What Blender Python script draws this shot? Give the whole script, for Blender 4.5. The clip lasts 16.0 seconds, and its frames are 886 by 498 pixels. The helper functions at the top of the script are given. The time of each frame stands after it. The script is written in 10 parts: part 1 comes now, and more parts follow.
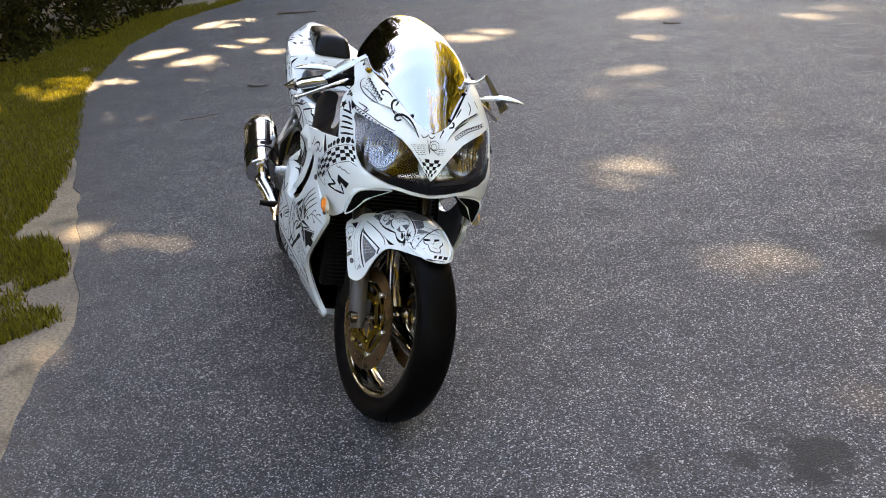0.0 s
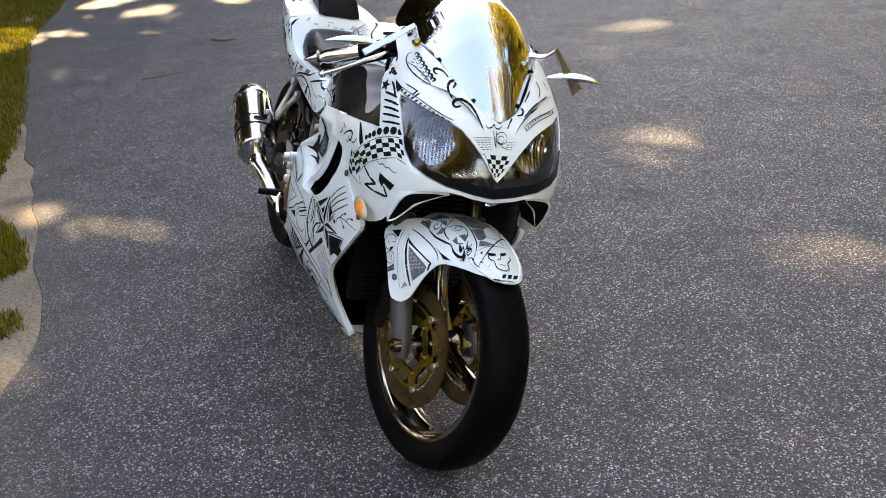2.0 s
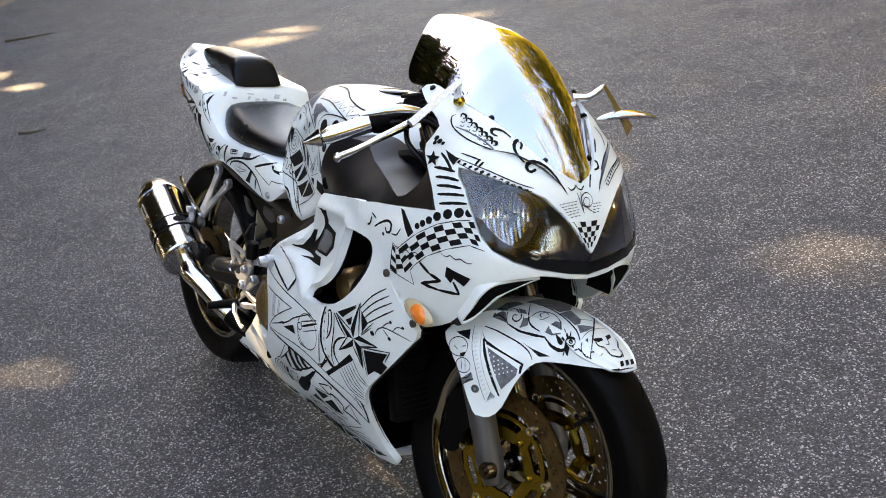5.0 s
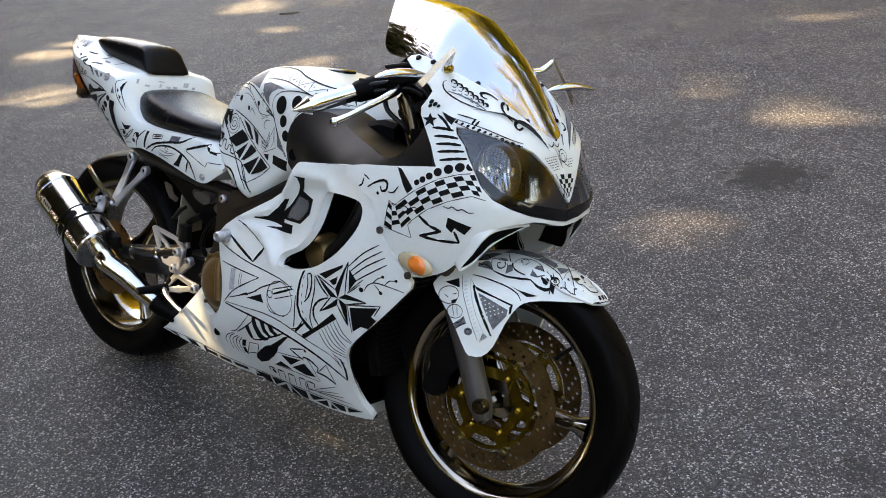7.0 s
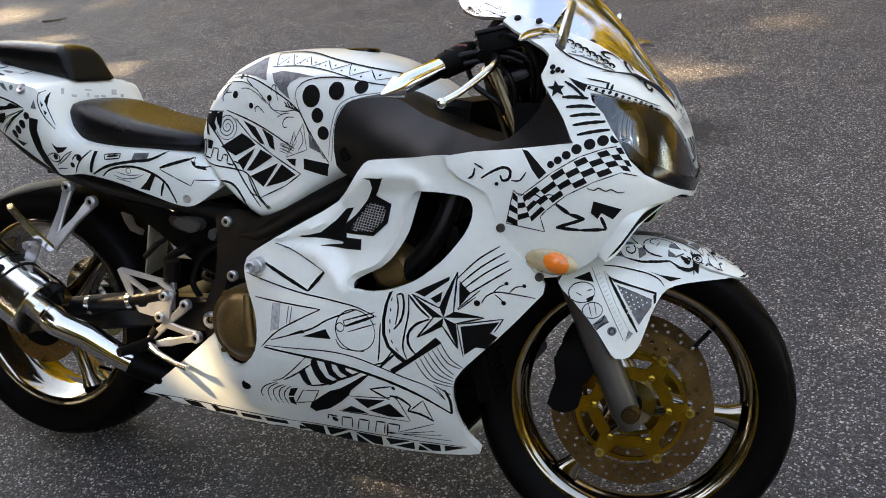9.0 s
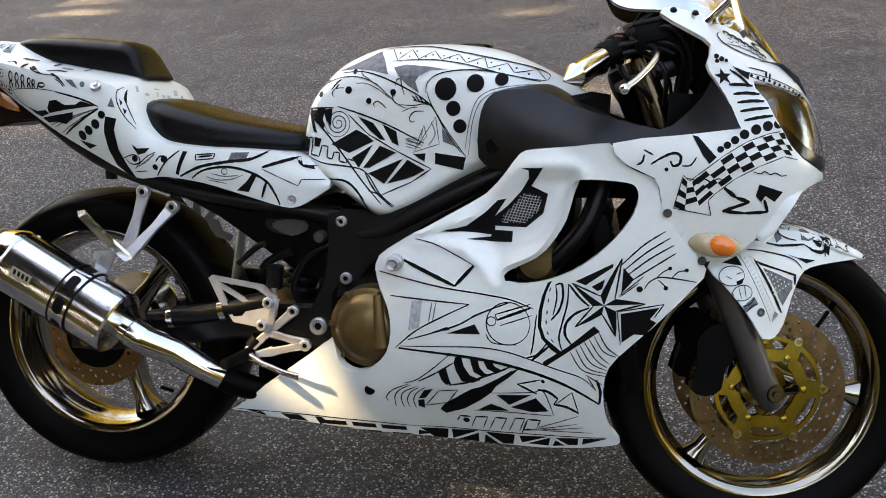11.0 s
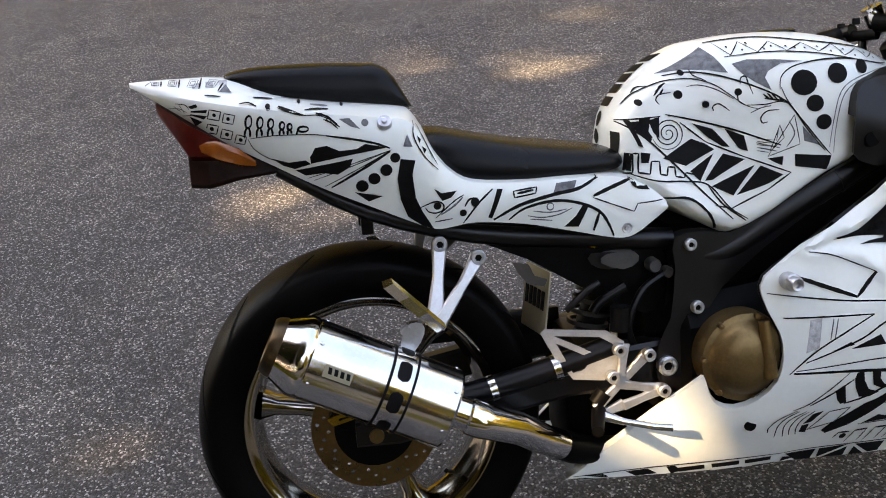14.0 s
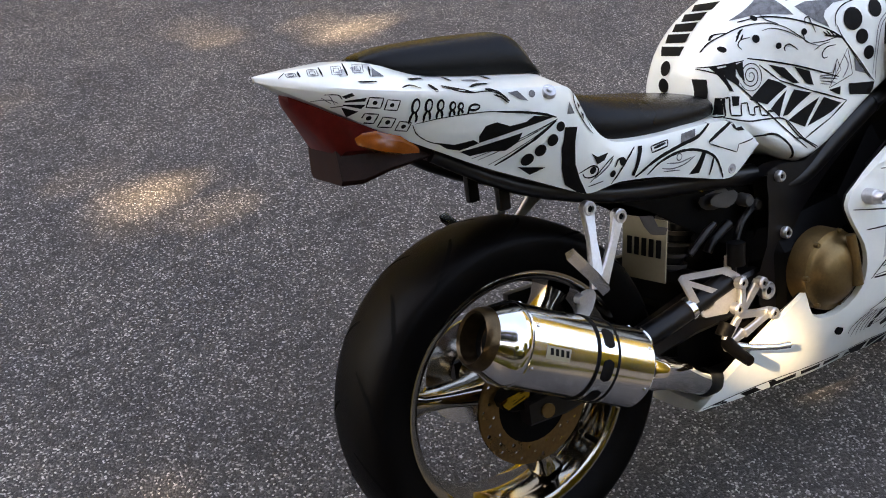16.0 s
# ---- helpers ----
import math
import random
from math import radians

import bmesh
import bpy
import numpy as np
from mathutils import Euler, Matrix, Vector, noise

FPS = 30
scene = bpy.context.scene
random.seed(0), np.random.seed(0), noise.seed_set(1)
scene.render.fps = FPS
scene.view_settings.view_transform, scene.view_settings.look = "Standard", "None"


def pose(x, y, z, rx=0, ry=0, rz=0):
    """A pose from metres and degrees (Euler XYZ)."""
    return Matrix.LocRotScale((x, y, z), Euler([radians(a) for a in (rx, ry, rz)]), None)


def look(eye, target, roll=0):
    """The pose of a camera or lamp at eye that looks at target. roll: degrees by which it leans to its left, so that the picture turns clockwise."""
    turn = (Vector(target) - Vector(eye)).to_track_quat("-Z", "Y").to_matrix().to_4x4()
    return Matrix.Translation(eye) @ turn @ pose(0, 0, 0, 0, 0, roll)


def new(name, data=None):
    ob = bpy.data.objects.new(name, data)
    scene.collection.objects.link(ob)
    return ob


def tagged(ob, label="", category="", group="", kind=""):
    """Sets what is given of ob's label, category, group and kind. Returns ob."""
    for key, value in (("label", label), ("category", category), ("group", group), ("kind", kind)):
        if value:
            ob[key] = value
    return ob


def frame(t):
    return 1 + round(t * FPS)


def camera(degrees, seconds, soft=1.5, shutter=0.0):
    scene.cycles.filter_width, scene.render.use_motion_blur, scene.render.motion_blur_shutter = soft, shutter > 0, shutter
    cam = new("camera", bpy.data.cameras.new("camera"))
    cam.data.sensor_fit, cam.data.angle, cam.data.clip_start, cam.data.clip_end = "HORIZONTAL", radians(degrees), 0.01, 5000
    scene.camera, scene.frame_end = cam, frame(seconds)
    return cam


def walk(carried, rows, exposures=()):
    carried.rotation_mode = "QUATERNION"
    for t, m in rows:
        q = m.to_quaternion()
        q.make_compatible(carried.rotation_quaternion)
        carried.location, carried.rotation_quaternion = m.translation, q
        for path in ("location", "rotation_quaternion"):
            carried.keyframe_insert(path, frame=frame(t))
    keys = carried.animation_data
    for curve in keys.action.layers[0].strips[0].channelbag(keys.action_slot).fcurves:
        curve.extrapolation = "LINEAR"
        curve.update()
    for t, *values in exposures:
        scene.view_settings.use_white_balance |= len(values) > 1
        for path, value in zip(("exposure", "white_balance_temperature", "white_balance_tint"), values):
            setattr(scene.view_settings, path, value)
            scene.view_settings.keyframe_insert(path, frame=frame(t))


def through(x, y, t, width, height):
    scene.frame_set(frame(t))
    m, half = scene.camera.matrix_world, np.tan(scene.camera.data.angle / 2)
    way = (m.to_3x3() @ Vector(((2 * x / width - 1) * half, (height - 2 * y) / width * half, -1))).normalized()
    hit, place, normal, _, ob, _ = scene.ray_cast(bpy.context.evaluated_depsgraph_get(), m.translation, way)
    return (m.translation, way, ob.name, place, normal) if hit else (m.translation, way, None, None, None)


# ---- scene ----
cam = camera(49.0, 16.0, 1.0)
PATH = [
    (0, (3.911, -0.529, 1.502), (2.120, -0.037, 0.760), -7),
    (0.2, (3.826, -0.559, 1.498), (2.077, -0.068, 0.691), -7.04),
    (0.5, (3.741, -0.578, 1.485), (1.996, -0.099, 0.632), -6.2),
    (0.7, (3.663, -0.580, 1.472), (1.925, -0.115, 0.635), -5.74),
    (1, (3.579, -0.564, 1.486), (1.798, -0.110, 0.698), -5.8),
    (1.2, (3.527, -0.551, 1.491), (1.737, -0.098, 0.700), -5.39),
    (1.5, (3.419, -0.572, 1.481), (1.681, -0.060, 0.635), -4.4),
    (1.7, (3.362, -0.593, 1.483), (1.657, -0.050, 0.629), -5.57),
    (2, (3.324, -0.624, 1.486), (1.607, -0.055, 0.634), -6.2),
    (2.2, (3.314, -0.642, 1.489), (1.597, -0.064, 0.624), -5.59),
    (2.5, (3.290, -0.646, 1.482), (1.577, -0.083, 0.616), -5.5),
    (2.7, (3.271, -0.664, 1.483), (1.570, -0.112, 0.578), -6.54),
    (3, (3.221, -0.715, 1.482), (1.534, -0.110, 0.596), -6.7),
    (3.2, (3.184, -0.721, 1.479), (1.519, -0.100, 0.604), -6.78),
    (3.5, (3.181, -0.728, 1.480), (1.498, -0.091, 0.607), -6.7),
    (3.7, (2.995, -0.759, 1.468), (1.390, -0.126, 0.563), -7.76),
    (4, (2.873, -0.773, 1.466), (1.246, -0.139, 0.491), -9.5),
    (4.2, (2.817, -0.791, 1.468), (1.216, -0.097, 0.498), -8.51),
    (4.5, (2.725, -0.835, 1.480), (1.151, -0.034, 0.541), -9.1),
    (4.7, (2.702, -0.862, 1.488), (1.127, 0.009, 0.593), -10.2),
    (6.8, (2.535, -1.408, 1.496), (1.271, -0.113, 0.645), -7.5),
    (7, (2.507, -1.414, 1.495), (1.299, -0.070, 0.637), -6.7),
    (7.2, (2.455, -1.423, 1.497), (1.259, -0.066, 0.594), -7.8),
    (7.5, (2.328, -1.414, 1.477), (1.111, -0.111, 0.571), -9.4),
    (7.7, (2.235, -1.398, 1.495), (1.027, -0.101, 0.588), -10.18),
    (8, (2.104, -1.422, 1.479), (1.025, -0.018, 0.549), -7.7),
    (8.2, (2.017, -1.438, 1.471), (1.001, -0.005, 0.557), -8.96),
    (8.5, (1.902, -1.510, 1.457), (1.008, -0.002, 0.495), -11.2),
    (8.7, (1.823, -1.526, 1.464), (1.049, 0.069, 0.521), -9.2),
    (9, (1.717, -1.531, 1.434), (0.979, 0.082, 0.510), -7.1),
    (9.2, (1.621, -1.536, 1.449), (0.867, 0.054, 0.498), -8.5),
    (11.3, (1.110, -1.736, 1.392), (0.753, 0.027, 0.518), -2.8),
    (11.5, (1.084, -1.682, 1.445), (0.702, 0.054, 0.530), -3.5),
    (11.7, (0.986, -1.676, 1.435), (0.586, 0.067, 0.518), -3.57),
    (12, (0.845, -1.614, 1.464), (0.443, 0.127, 0.566), -5.7),
    (12.2, (0.749, -1.606, 1.437), (0.367, 0.119, 0.518), -4.42),
    (12.5, (0.578, -1.609, 1.409), (0.341, 0.172, 0.530), -3),
    (12.7, (0.467, -1.592, 1.451), (0.325, 0.170, 0.512), -5.63),
    (13, (0.352, -1.590, 1.437), (0.309, 0.165, 0.479), -4.8),
    (13.2, (0.271, -1.566, 1.426), (0.308, 0.198, 0.477), -3.43),
    (13.5, (0.182, -1.504, 1.436), (0.204, 0.268, 0.507), -6.1),
    (13.7, (0.100, -1.474, 1.455), (0.188, 0.278, 0.501), -4.12),
    (14, (-0.043, -1.460, 1.432), (0.186, 0.279, 0.471), -2.8),
    (14.2, (-0.133, -1.459, 1.429), (0.184, 0.237, 0.433), -4.18),
    (14.5, (-0.278, -1.474, 1.425), (0.122, 0.210, 0.422), -3.4),
    (14.7, (-0.349, -1.466, 1.429), (0.089, 0.238, 0.441), -1.33),
    (15, (-0.459, -1.410, 1.418), (-0.010, 0.268, 0.426), -0.8),
    (15.2, (-0.542, -1.336, 1.426), (-0.018, 0.329, 0.471), -2),
    (15.5, (-0.651, -1.256, 1.431), (-0.040, 0.347, 0.403), -0.6),
    (15.7, (-0.719, -1.205, 1.432), (-0.042, 0.374, 0.424), 0.02),
    (16, (-0.811, -1.127, 1.448), (0.073, 0.331, 0.402), 0.3),
]
walk(cam, [(t, look(eye, target, roll)) for t, eye, target, roll in PATH], [(0, 3.20, 8050, 15), (4.5, 3.22, 8400, 15), (7, 3.02, 8350, 14), (8.5, 2.95, 8600, 14), (11.5, 3.17, 8800, 15), (13, 3.14, 8900, 17), (16, 3.24, 8600, 17)])

# ---- light ----
SUN_EL, SUN_AZ = 35.0, 200.0          # height above the horizon; bearing of the sun, from +x towards +y
SUN = Vector((math.cos(radians(SUN_EL)) * math.cos(radians(SUN_AZ)), math.cos(radians(SUN_EL)) * math.sin(radians(SUN_AZ)), math.sin(radians(SUN_EL))))
world = bpy.data.worlds.new("sky")
scene.world = world
world.use_nodes = True
sky = world.node_tree.nodes.new("ShaderNodeTexSky")
sky.sky_type, sky.sun_disc, sky.sun_elevation, sky.sun_rotation = "NISHITA", False, radians(SUN_EL), radians(90 - SUN_AZ)
sky.air_density, sky.dust_density = 1.0, 2.2
world.node_tree.links.new(sky.outputs[0], world.node_tree.nodes["Background"].inputs[0])
world.node_tree.nodes["Background"].inputs[1].default_value = 0.15
lamp = bpy.data.lights.new("sun", "SUN")
lamp.energy, lamp.angle, lamp.color = 5.0, radians(0.6), (1.0, 0.84, 0.58)
sun = new("sun", lamp)
sun.matrix_world = look((0, 0, 0), tuple(-SUN))
sun.location = SUN * 60

# ---- builders ----
from mathutils.bvhtree import BVHTree
from mathutils.geometry import delaunay_2d_cdt


def part(name, bm, material, parent=None, label="", smooth=True, sharp=40, at=None):
    """Links a bmesh as one mesh object under a thing or a part."""
    me = bpy.data.meshes.new(name)
    if sharp:
        for e in bm.edges:
            if len(e.link_faces) == 2 and e.calc_face_angle(0) > radians(sharp):
                e.smooth = False
    for fc in bm.faces:
        fc.smooth = smooth
    bm.to_mesh(me)
    bm.free()
    for m in material if isinstance(material, (list, tuple)) else (material,):
        me.materials.append(m)
    ob = new(name, me)
    if parent is not None:
        ob.parent = parent
    if at is not None:
        ob.matrix_local = at
    if label:
        ob["label"] = label
    return ob


def share(ob, parent, at, label=""):
    """Another object on the same mesh."""
    o = new(ob.name.split(".")[0], ob.data)
    o.parent = parent
    o.matrix_local = at
    if label:
        o["label"] = label
    return o


def smoothed(points, closed=True, step=3):
    """A Catmull-Rom curve through points of any dimension."""
    p = [Vector(q) for q in points]
    n, out = len(p), []
    for i in range(n if closed else n - 1):
        a, b, c, d = (p[(i + k) % n] if closed else p[min(max(i + k, 0), n - 1)] for k in (-1, 0, 1, 2))
        for j in range(step):
            t = j / step
            out.append(0.5 * ((2 * b) + (c - a) * t + (2 * a - 5 * b + 4 * c - d) * t**2 + (3 * b - 3 * c + d - a) * t**3))
    if not closed:
        out.append(p[-1])
    return out


def inside(q, poly):
    hit, n = False, len(poly)
    for i in range(n):
        a, b = poly[i], poly[i - 1]
        if (a[1] > q[1]) != (b[1] > q[1]) and q[0] < (b[0] - a[0]) * (q[1] - a[1]) / (b[1] - a[1]) + a[0]:
            hit = not hit
    return hit


def depth_field(controls):
    """A smooth surface y(x, z) through control points (x, z, y)."""
    c = np.array(controls, float)
    n = len(c)
    r = np.linalg.norm(c[:, None, :2] - c[None, :, :2], axis=-1)
    a = np.zeros((n + 3, n + 3))
    a[:n, :n] = r**2 * np.log(r + 1e-9) + 1e-3 * np.eye(n) * 0.2
    a[:n, n:] = np.c_[np.ones(n), c[:, :2]]
    a[n:, :n] = a[:n, n:].T
    w = np.linalg.solve(a, np.r_[c[:, 2], 0, 0, 0])

    def f(x, z):
        d = np.hypot(c[:, 0] - x, c[:, 1] - z)
        return float((w[:n] * d**2 * np.log(d + 1e-9)).sum() + w[n] + w[n + 1] * x + w[n + 2] * z)

    return f


def sheet(outline, place, holes=(), step=0.014, thick=0.004, lip=0.012, inward=None, soft=3, hole_soft=3):
    """A moulded panel: a flat outline with holes, laid onto place(u, v), with a returned lip and a thickness."""
    rim = smoothed(outline, True, soft) if soft > 1 else [Vector(q) for q in outline]
    cuts = [smoothed(h, True, hole_soft) if hole_soft > 1 else [Vector(q) for q in h] for h in holes]
    verts, edges = [], []
    for loop in (rim, *cuts):
        first = len(verts)
        verts += [Vector((q[0], q[1])) for q in loop]
        edges += [(first + i, first + (i + 1) % len(loop)) for i in range(len(loop))]
    xs, ys = [q[0] for q in rim], [q[1] for q in rim]
    u = min(xs)
    row = 0
    while u < max(xs):
        v = min(ys) + (step / 2 if row % 2 else 0)
        while v < max(ys):
            if inside((u, v), rim) and not any(inside((u, v), h) for h in cuts):
                near = min((q[0] - u) ** 2 + (q[1] - v) ** 2 for loop in (rim, *cuts) for q in loop)
                if near > (0.45 * step) ** 2:
                    verts.append(Vector((u, v)))
            v += step
        u += step
        row += 1
    vs, es, fs, *_ = delaunay_2d_cdt(verts, edges, [], 0, 1e-6)
    bm = bmesh.new()
    made = [bm.verts.new(place(q[0], q[1])) for q in vs]
    for fc in fs:
        mid = [sum(vs[i][k] for i in fc) / len(fc) for k in (0, 1)]
        if inside(mid, rim) and not any(inside(mid, h) for h in cuts):
            try:
                bm.faces.new([made[i] for i in fc])
            except ValueError:
                pass
    bmesh.ops.delete(bm, geom=[v for v in bm.verts if not v.link_faces], context="VERTS")
    bm.normal_update()
    if inward is not None:
        flip = sum(fc.normal.dot(Vector(inward(fc.calc_center_median()))) * fc.calc_area() for fc in bm.faces)
        if flip > 0:
            bmesh.ops.reverse_faces(bm, faces=bm.faces[:])
            bm.normal_update()
    skin = bm.faces[:]
    border = [e for e in bm.edges if len(e.link_faces) == 1]
    normals = {v: v.normal.copy() for v in bm.verts}
    back = {}
    for v in {v for e in border for v in e.verts}:
        back[v] = bm.verts.new(v.co - normals[v] * lip)
    for e in border:
        fc = e.link_faces[0]
        a, b = e.verts
        for loop in fc.loops:
            if loop.edge == e:
                a, b = loop.vert, loop.link_loop_next.vert
        bm.faces.new((b, a, back[a], back[b]))
    if thick:
        inner = {v: bm.verts.new(v.co - normals[v] * thick) for v in normals}
        for fc in skin:
            bm.faces.new([inner[v] for v in reversed(fc.verts)])
    return bm


def loft(rings, closed=True, caps=True):
    """Skins a row of rings with equal numbers of points."""
    bm = bmesh.new()
    made = [[bm.verts.new(q) for q in ring] for ring in rings]
    n = len(rings[0])
    for a, b in zip(made, made[1:]):
        for i in range(n if closed else n - 1):
            j = (i + 1) % n
            bm.faces.new((a[i], a[j], b[j], b[i]))
    if caps and closed:
        bm.faces.new(list(reversed(made[0])))
        bm.faces.new(made[-1])
    bmesh.ops.recalc_face_normals(bm, faces=bm.faces[:])
    return bm


def tube(points, radius, sides=10, bm=None, soft=0):
    """A round bar along points; radius is a number or one for each point."""
    pts = [Vector(q) for q in points]
    rad = list(radius) if isinstance(radius, (list, tuple)) else [radius] * len(pts)
    if soft:
        both = smoothed([(*q, r) for q, r in zip(pts, rad)], False, soft)
        pts, rad = [Vector(q[:3]) for q in both], [q[3] for q in both]
    bm = bm or bmesh.new()
    rings, side = [], None
    for i, q in enumerate(pts):
        d = (pts[min(i + 1, len(pts) - 1)] - pts[max(i - 1, 0)]).normalized()
        side = (side - d * side.dot(d)).normalized() if side is not None and (side - d * side.dot(d)).length > 1e-4 else d.orthogonal().normalized()
        up = d.cross(side)
        rings.append([bm.verts.new(q + rad[i] * (math.cos(a) * side + math.sin(a) * up)) for a in (2 * math.pi * k / sides for k in range(sides))])
    for a, b in zip(rings, rings[1:]):
        for k in range(sides):
            bm.faces.new((a[k], a[(k + 1) % sides], b[(k + 1) % sides], b[k]))
    bm.faces.new(list(reversed(rings[0])))
    bm.faces.new(rings[-1])
    bm.normal_update()
    return bm


def lathe(profile, sides=48, axis="y", closed=False, bm=None):
    """Turns (radius, along) points round an axis through the origin."""
    bm = bm or bmesh.new()
    rings = []
    for k in range(sides):
        a = 2 * math.pi * k / sides
        c, s = math.cos(a), math.sin(a)
        rings.append([bm.verts.new((r * c, h, r * s) if axis == "y" else (r * c, r * s, h) if axis == "z" else (h, r * c, r * s)) for r, h in profile])
    m = len(profile)
    fresh = []
    for k in range(sides):
        a, b = rings[k], rings[(k + 1) % sides]
        for i in range(m if closed else m - 1):
            j = (i + 1) % m
            try:
                fresh.append(bm.faces.new((a[i], a[j], b[j], b[i])))
            except ValueError:
                pass
    bmesh.ops.recalc_face_normals(bm, faces=bm.faces[:])
    return bm


def box(size, at=(0, 0, 0), bevel=0.0, bm=None, turn=None):
    bm = bm or bmesh.new()
    m = Matrix.Translation(at) @ (turn.to_4x4() if turn is not None else Matrix()) @ Matrix.Diagonal((*size, 1))
    got = bmesh.ops.create_cube(bm, size=1, matrix=m)
    if bevel:
        es = list({e for v in got["verts"] for e in v.link_edges})
        bmesh.ops.bevel(bm, geom=es, offset=bevel, segments=2, affect="EDGES", profile=0.6)
    return bm


def plate(outline, y0, y1, holes=(), bevel=0.0, soft=0, axis="y"):
    """A flat plate cut to an (x, z) outline, from y0 to y1, with holes through it."""
    loops = [[Vector(q) for q in (smoothed(o, True, soft) if soft else o)] for o in (outline, *holes)]
    verts, edges = [], []
    for loop in loops:
        first = len(verts)
        verts += [Vector((q[0], q[1])) for q in loop]
        edges += [(first + i, first + (i + 1) % len(loop)) for i in range(len(loop))]
    vs, es, fs, *_ = delaunay_2d_cdt(verts, edges, [], 0, 1e-7)
    bm = bmesh.new()
    front = [bm.verts.new((q[0], y0, q[1])) for q in vs]
    back = [bm.verts.new((q[0], y1, q[1])) for q in vs]
    for fc in fs:
        mid = [sum(vs[i][k] for i in fc) / len(fc) for k in (0, 1)]
        if inside(mid, loops[0]) and not any(inside(mid, h) for h in loops[1:]):
            bm.faces.new([front[i] for i in fc])
            bm.faces.new([back[i] for i in reversed(fc)])
    for e in [e for e in bm.edges if len(e.link_faces) == 1]:
        a, b = e.verts
        if a.co.y == y0 and abs(b.co.y - y0) < 1e-9:
            ia, ib = front.index(a), front.index(b)
            bm.faces.new((a, b, back[ib], back[ia]))
    bmesh.ops.delete(bm, geom=[v for v in bm.verts if not v.link_faces], context="VERTS")
    bmesh.ops.recalc_face_normals(bm, faces=bm.faces[:])
    if bevel:
        bmesh.ops.bevel(bm, geom=[e for e in bm.edges if len(e.link_faces) == 2 and e.calc_face_angle(0) > 1.0], offset=bevel, segments=1, affect="EDGES")
    return bm


def mirrored(ob, parent, label=""):
    """The same part on the other side of the machine."""
    bm = bmesh.new()
    bm.from_mesh(ob.data)
    bmesh.ops.transform(bm, matrix=Matrix.Diagonal((1, -1, 1, 1)), verts=bm.verts[:])
    bmesh.ops.reverse_faces(bm, faces=bm.faces[:])
    return part(ob.name.split(".")[0], bm, list(ob.data.materials), parent, label, sharp=0)


def flat_arm(points, widths, thick):
    """A forged bar of flat section, its broad face turned to the side."""
    p = smoothed(points, False, 4)
    rings = []
    for i, q in enumerate(p):
        d = (p[min(i + 1, len(p) - 1)] - p[max(i - 1, 0)]).normalized()
        e = Vector((-d.z, 0, d.x)).normalized()
        n = d.cross(e).normalized()
        w = float(np.interp(i / (len(p) - 1), np.linspace(0, 1, len(widths)), widths))
        rings.append([q + e * w * a + n * thick * b for a, b in ((1, 0.5), (0.75, 1), (-0.75, 1), (-1, 0.5), (-1, -0.5), (-0.75, -1), (0.75, -1), (1, -0.5))])
    return loft(rings)


def bolt_head(name, parent, x, y, z, r, side):
    """A flanged bolt with a dark socket, its axis across the machine."""
    turn = Matrix.Translation((x, y, z)) @ (Matrix() if side < 0 else Matrix.Rotation(math.pi, 4, "Z"))
    o = part(name, lathe([(0.0, -0.0045), (r * 0.46, -0.0045), (r * 0.50, -0.0085), (r * 0.80, -0.0085), (r * 0.88, -0.006), (r, -0.005), (r, 0.008)], 20), ALU, parent, at=turn)
    ob = part("socket", lathe([(0.0, -0.0052), (r * 0.44, -0.0052), (r * 0.46, -0.004)], 6), HOLE, parent, at=turn)
    return o, ob

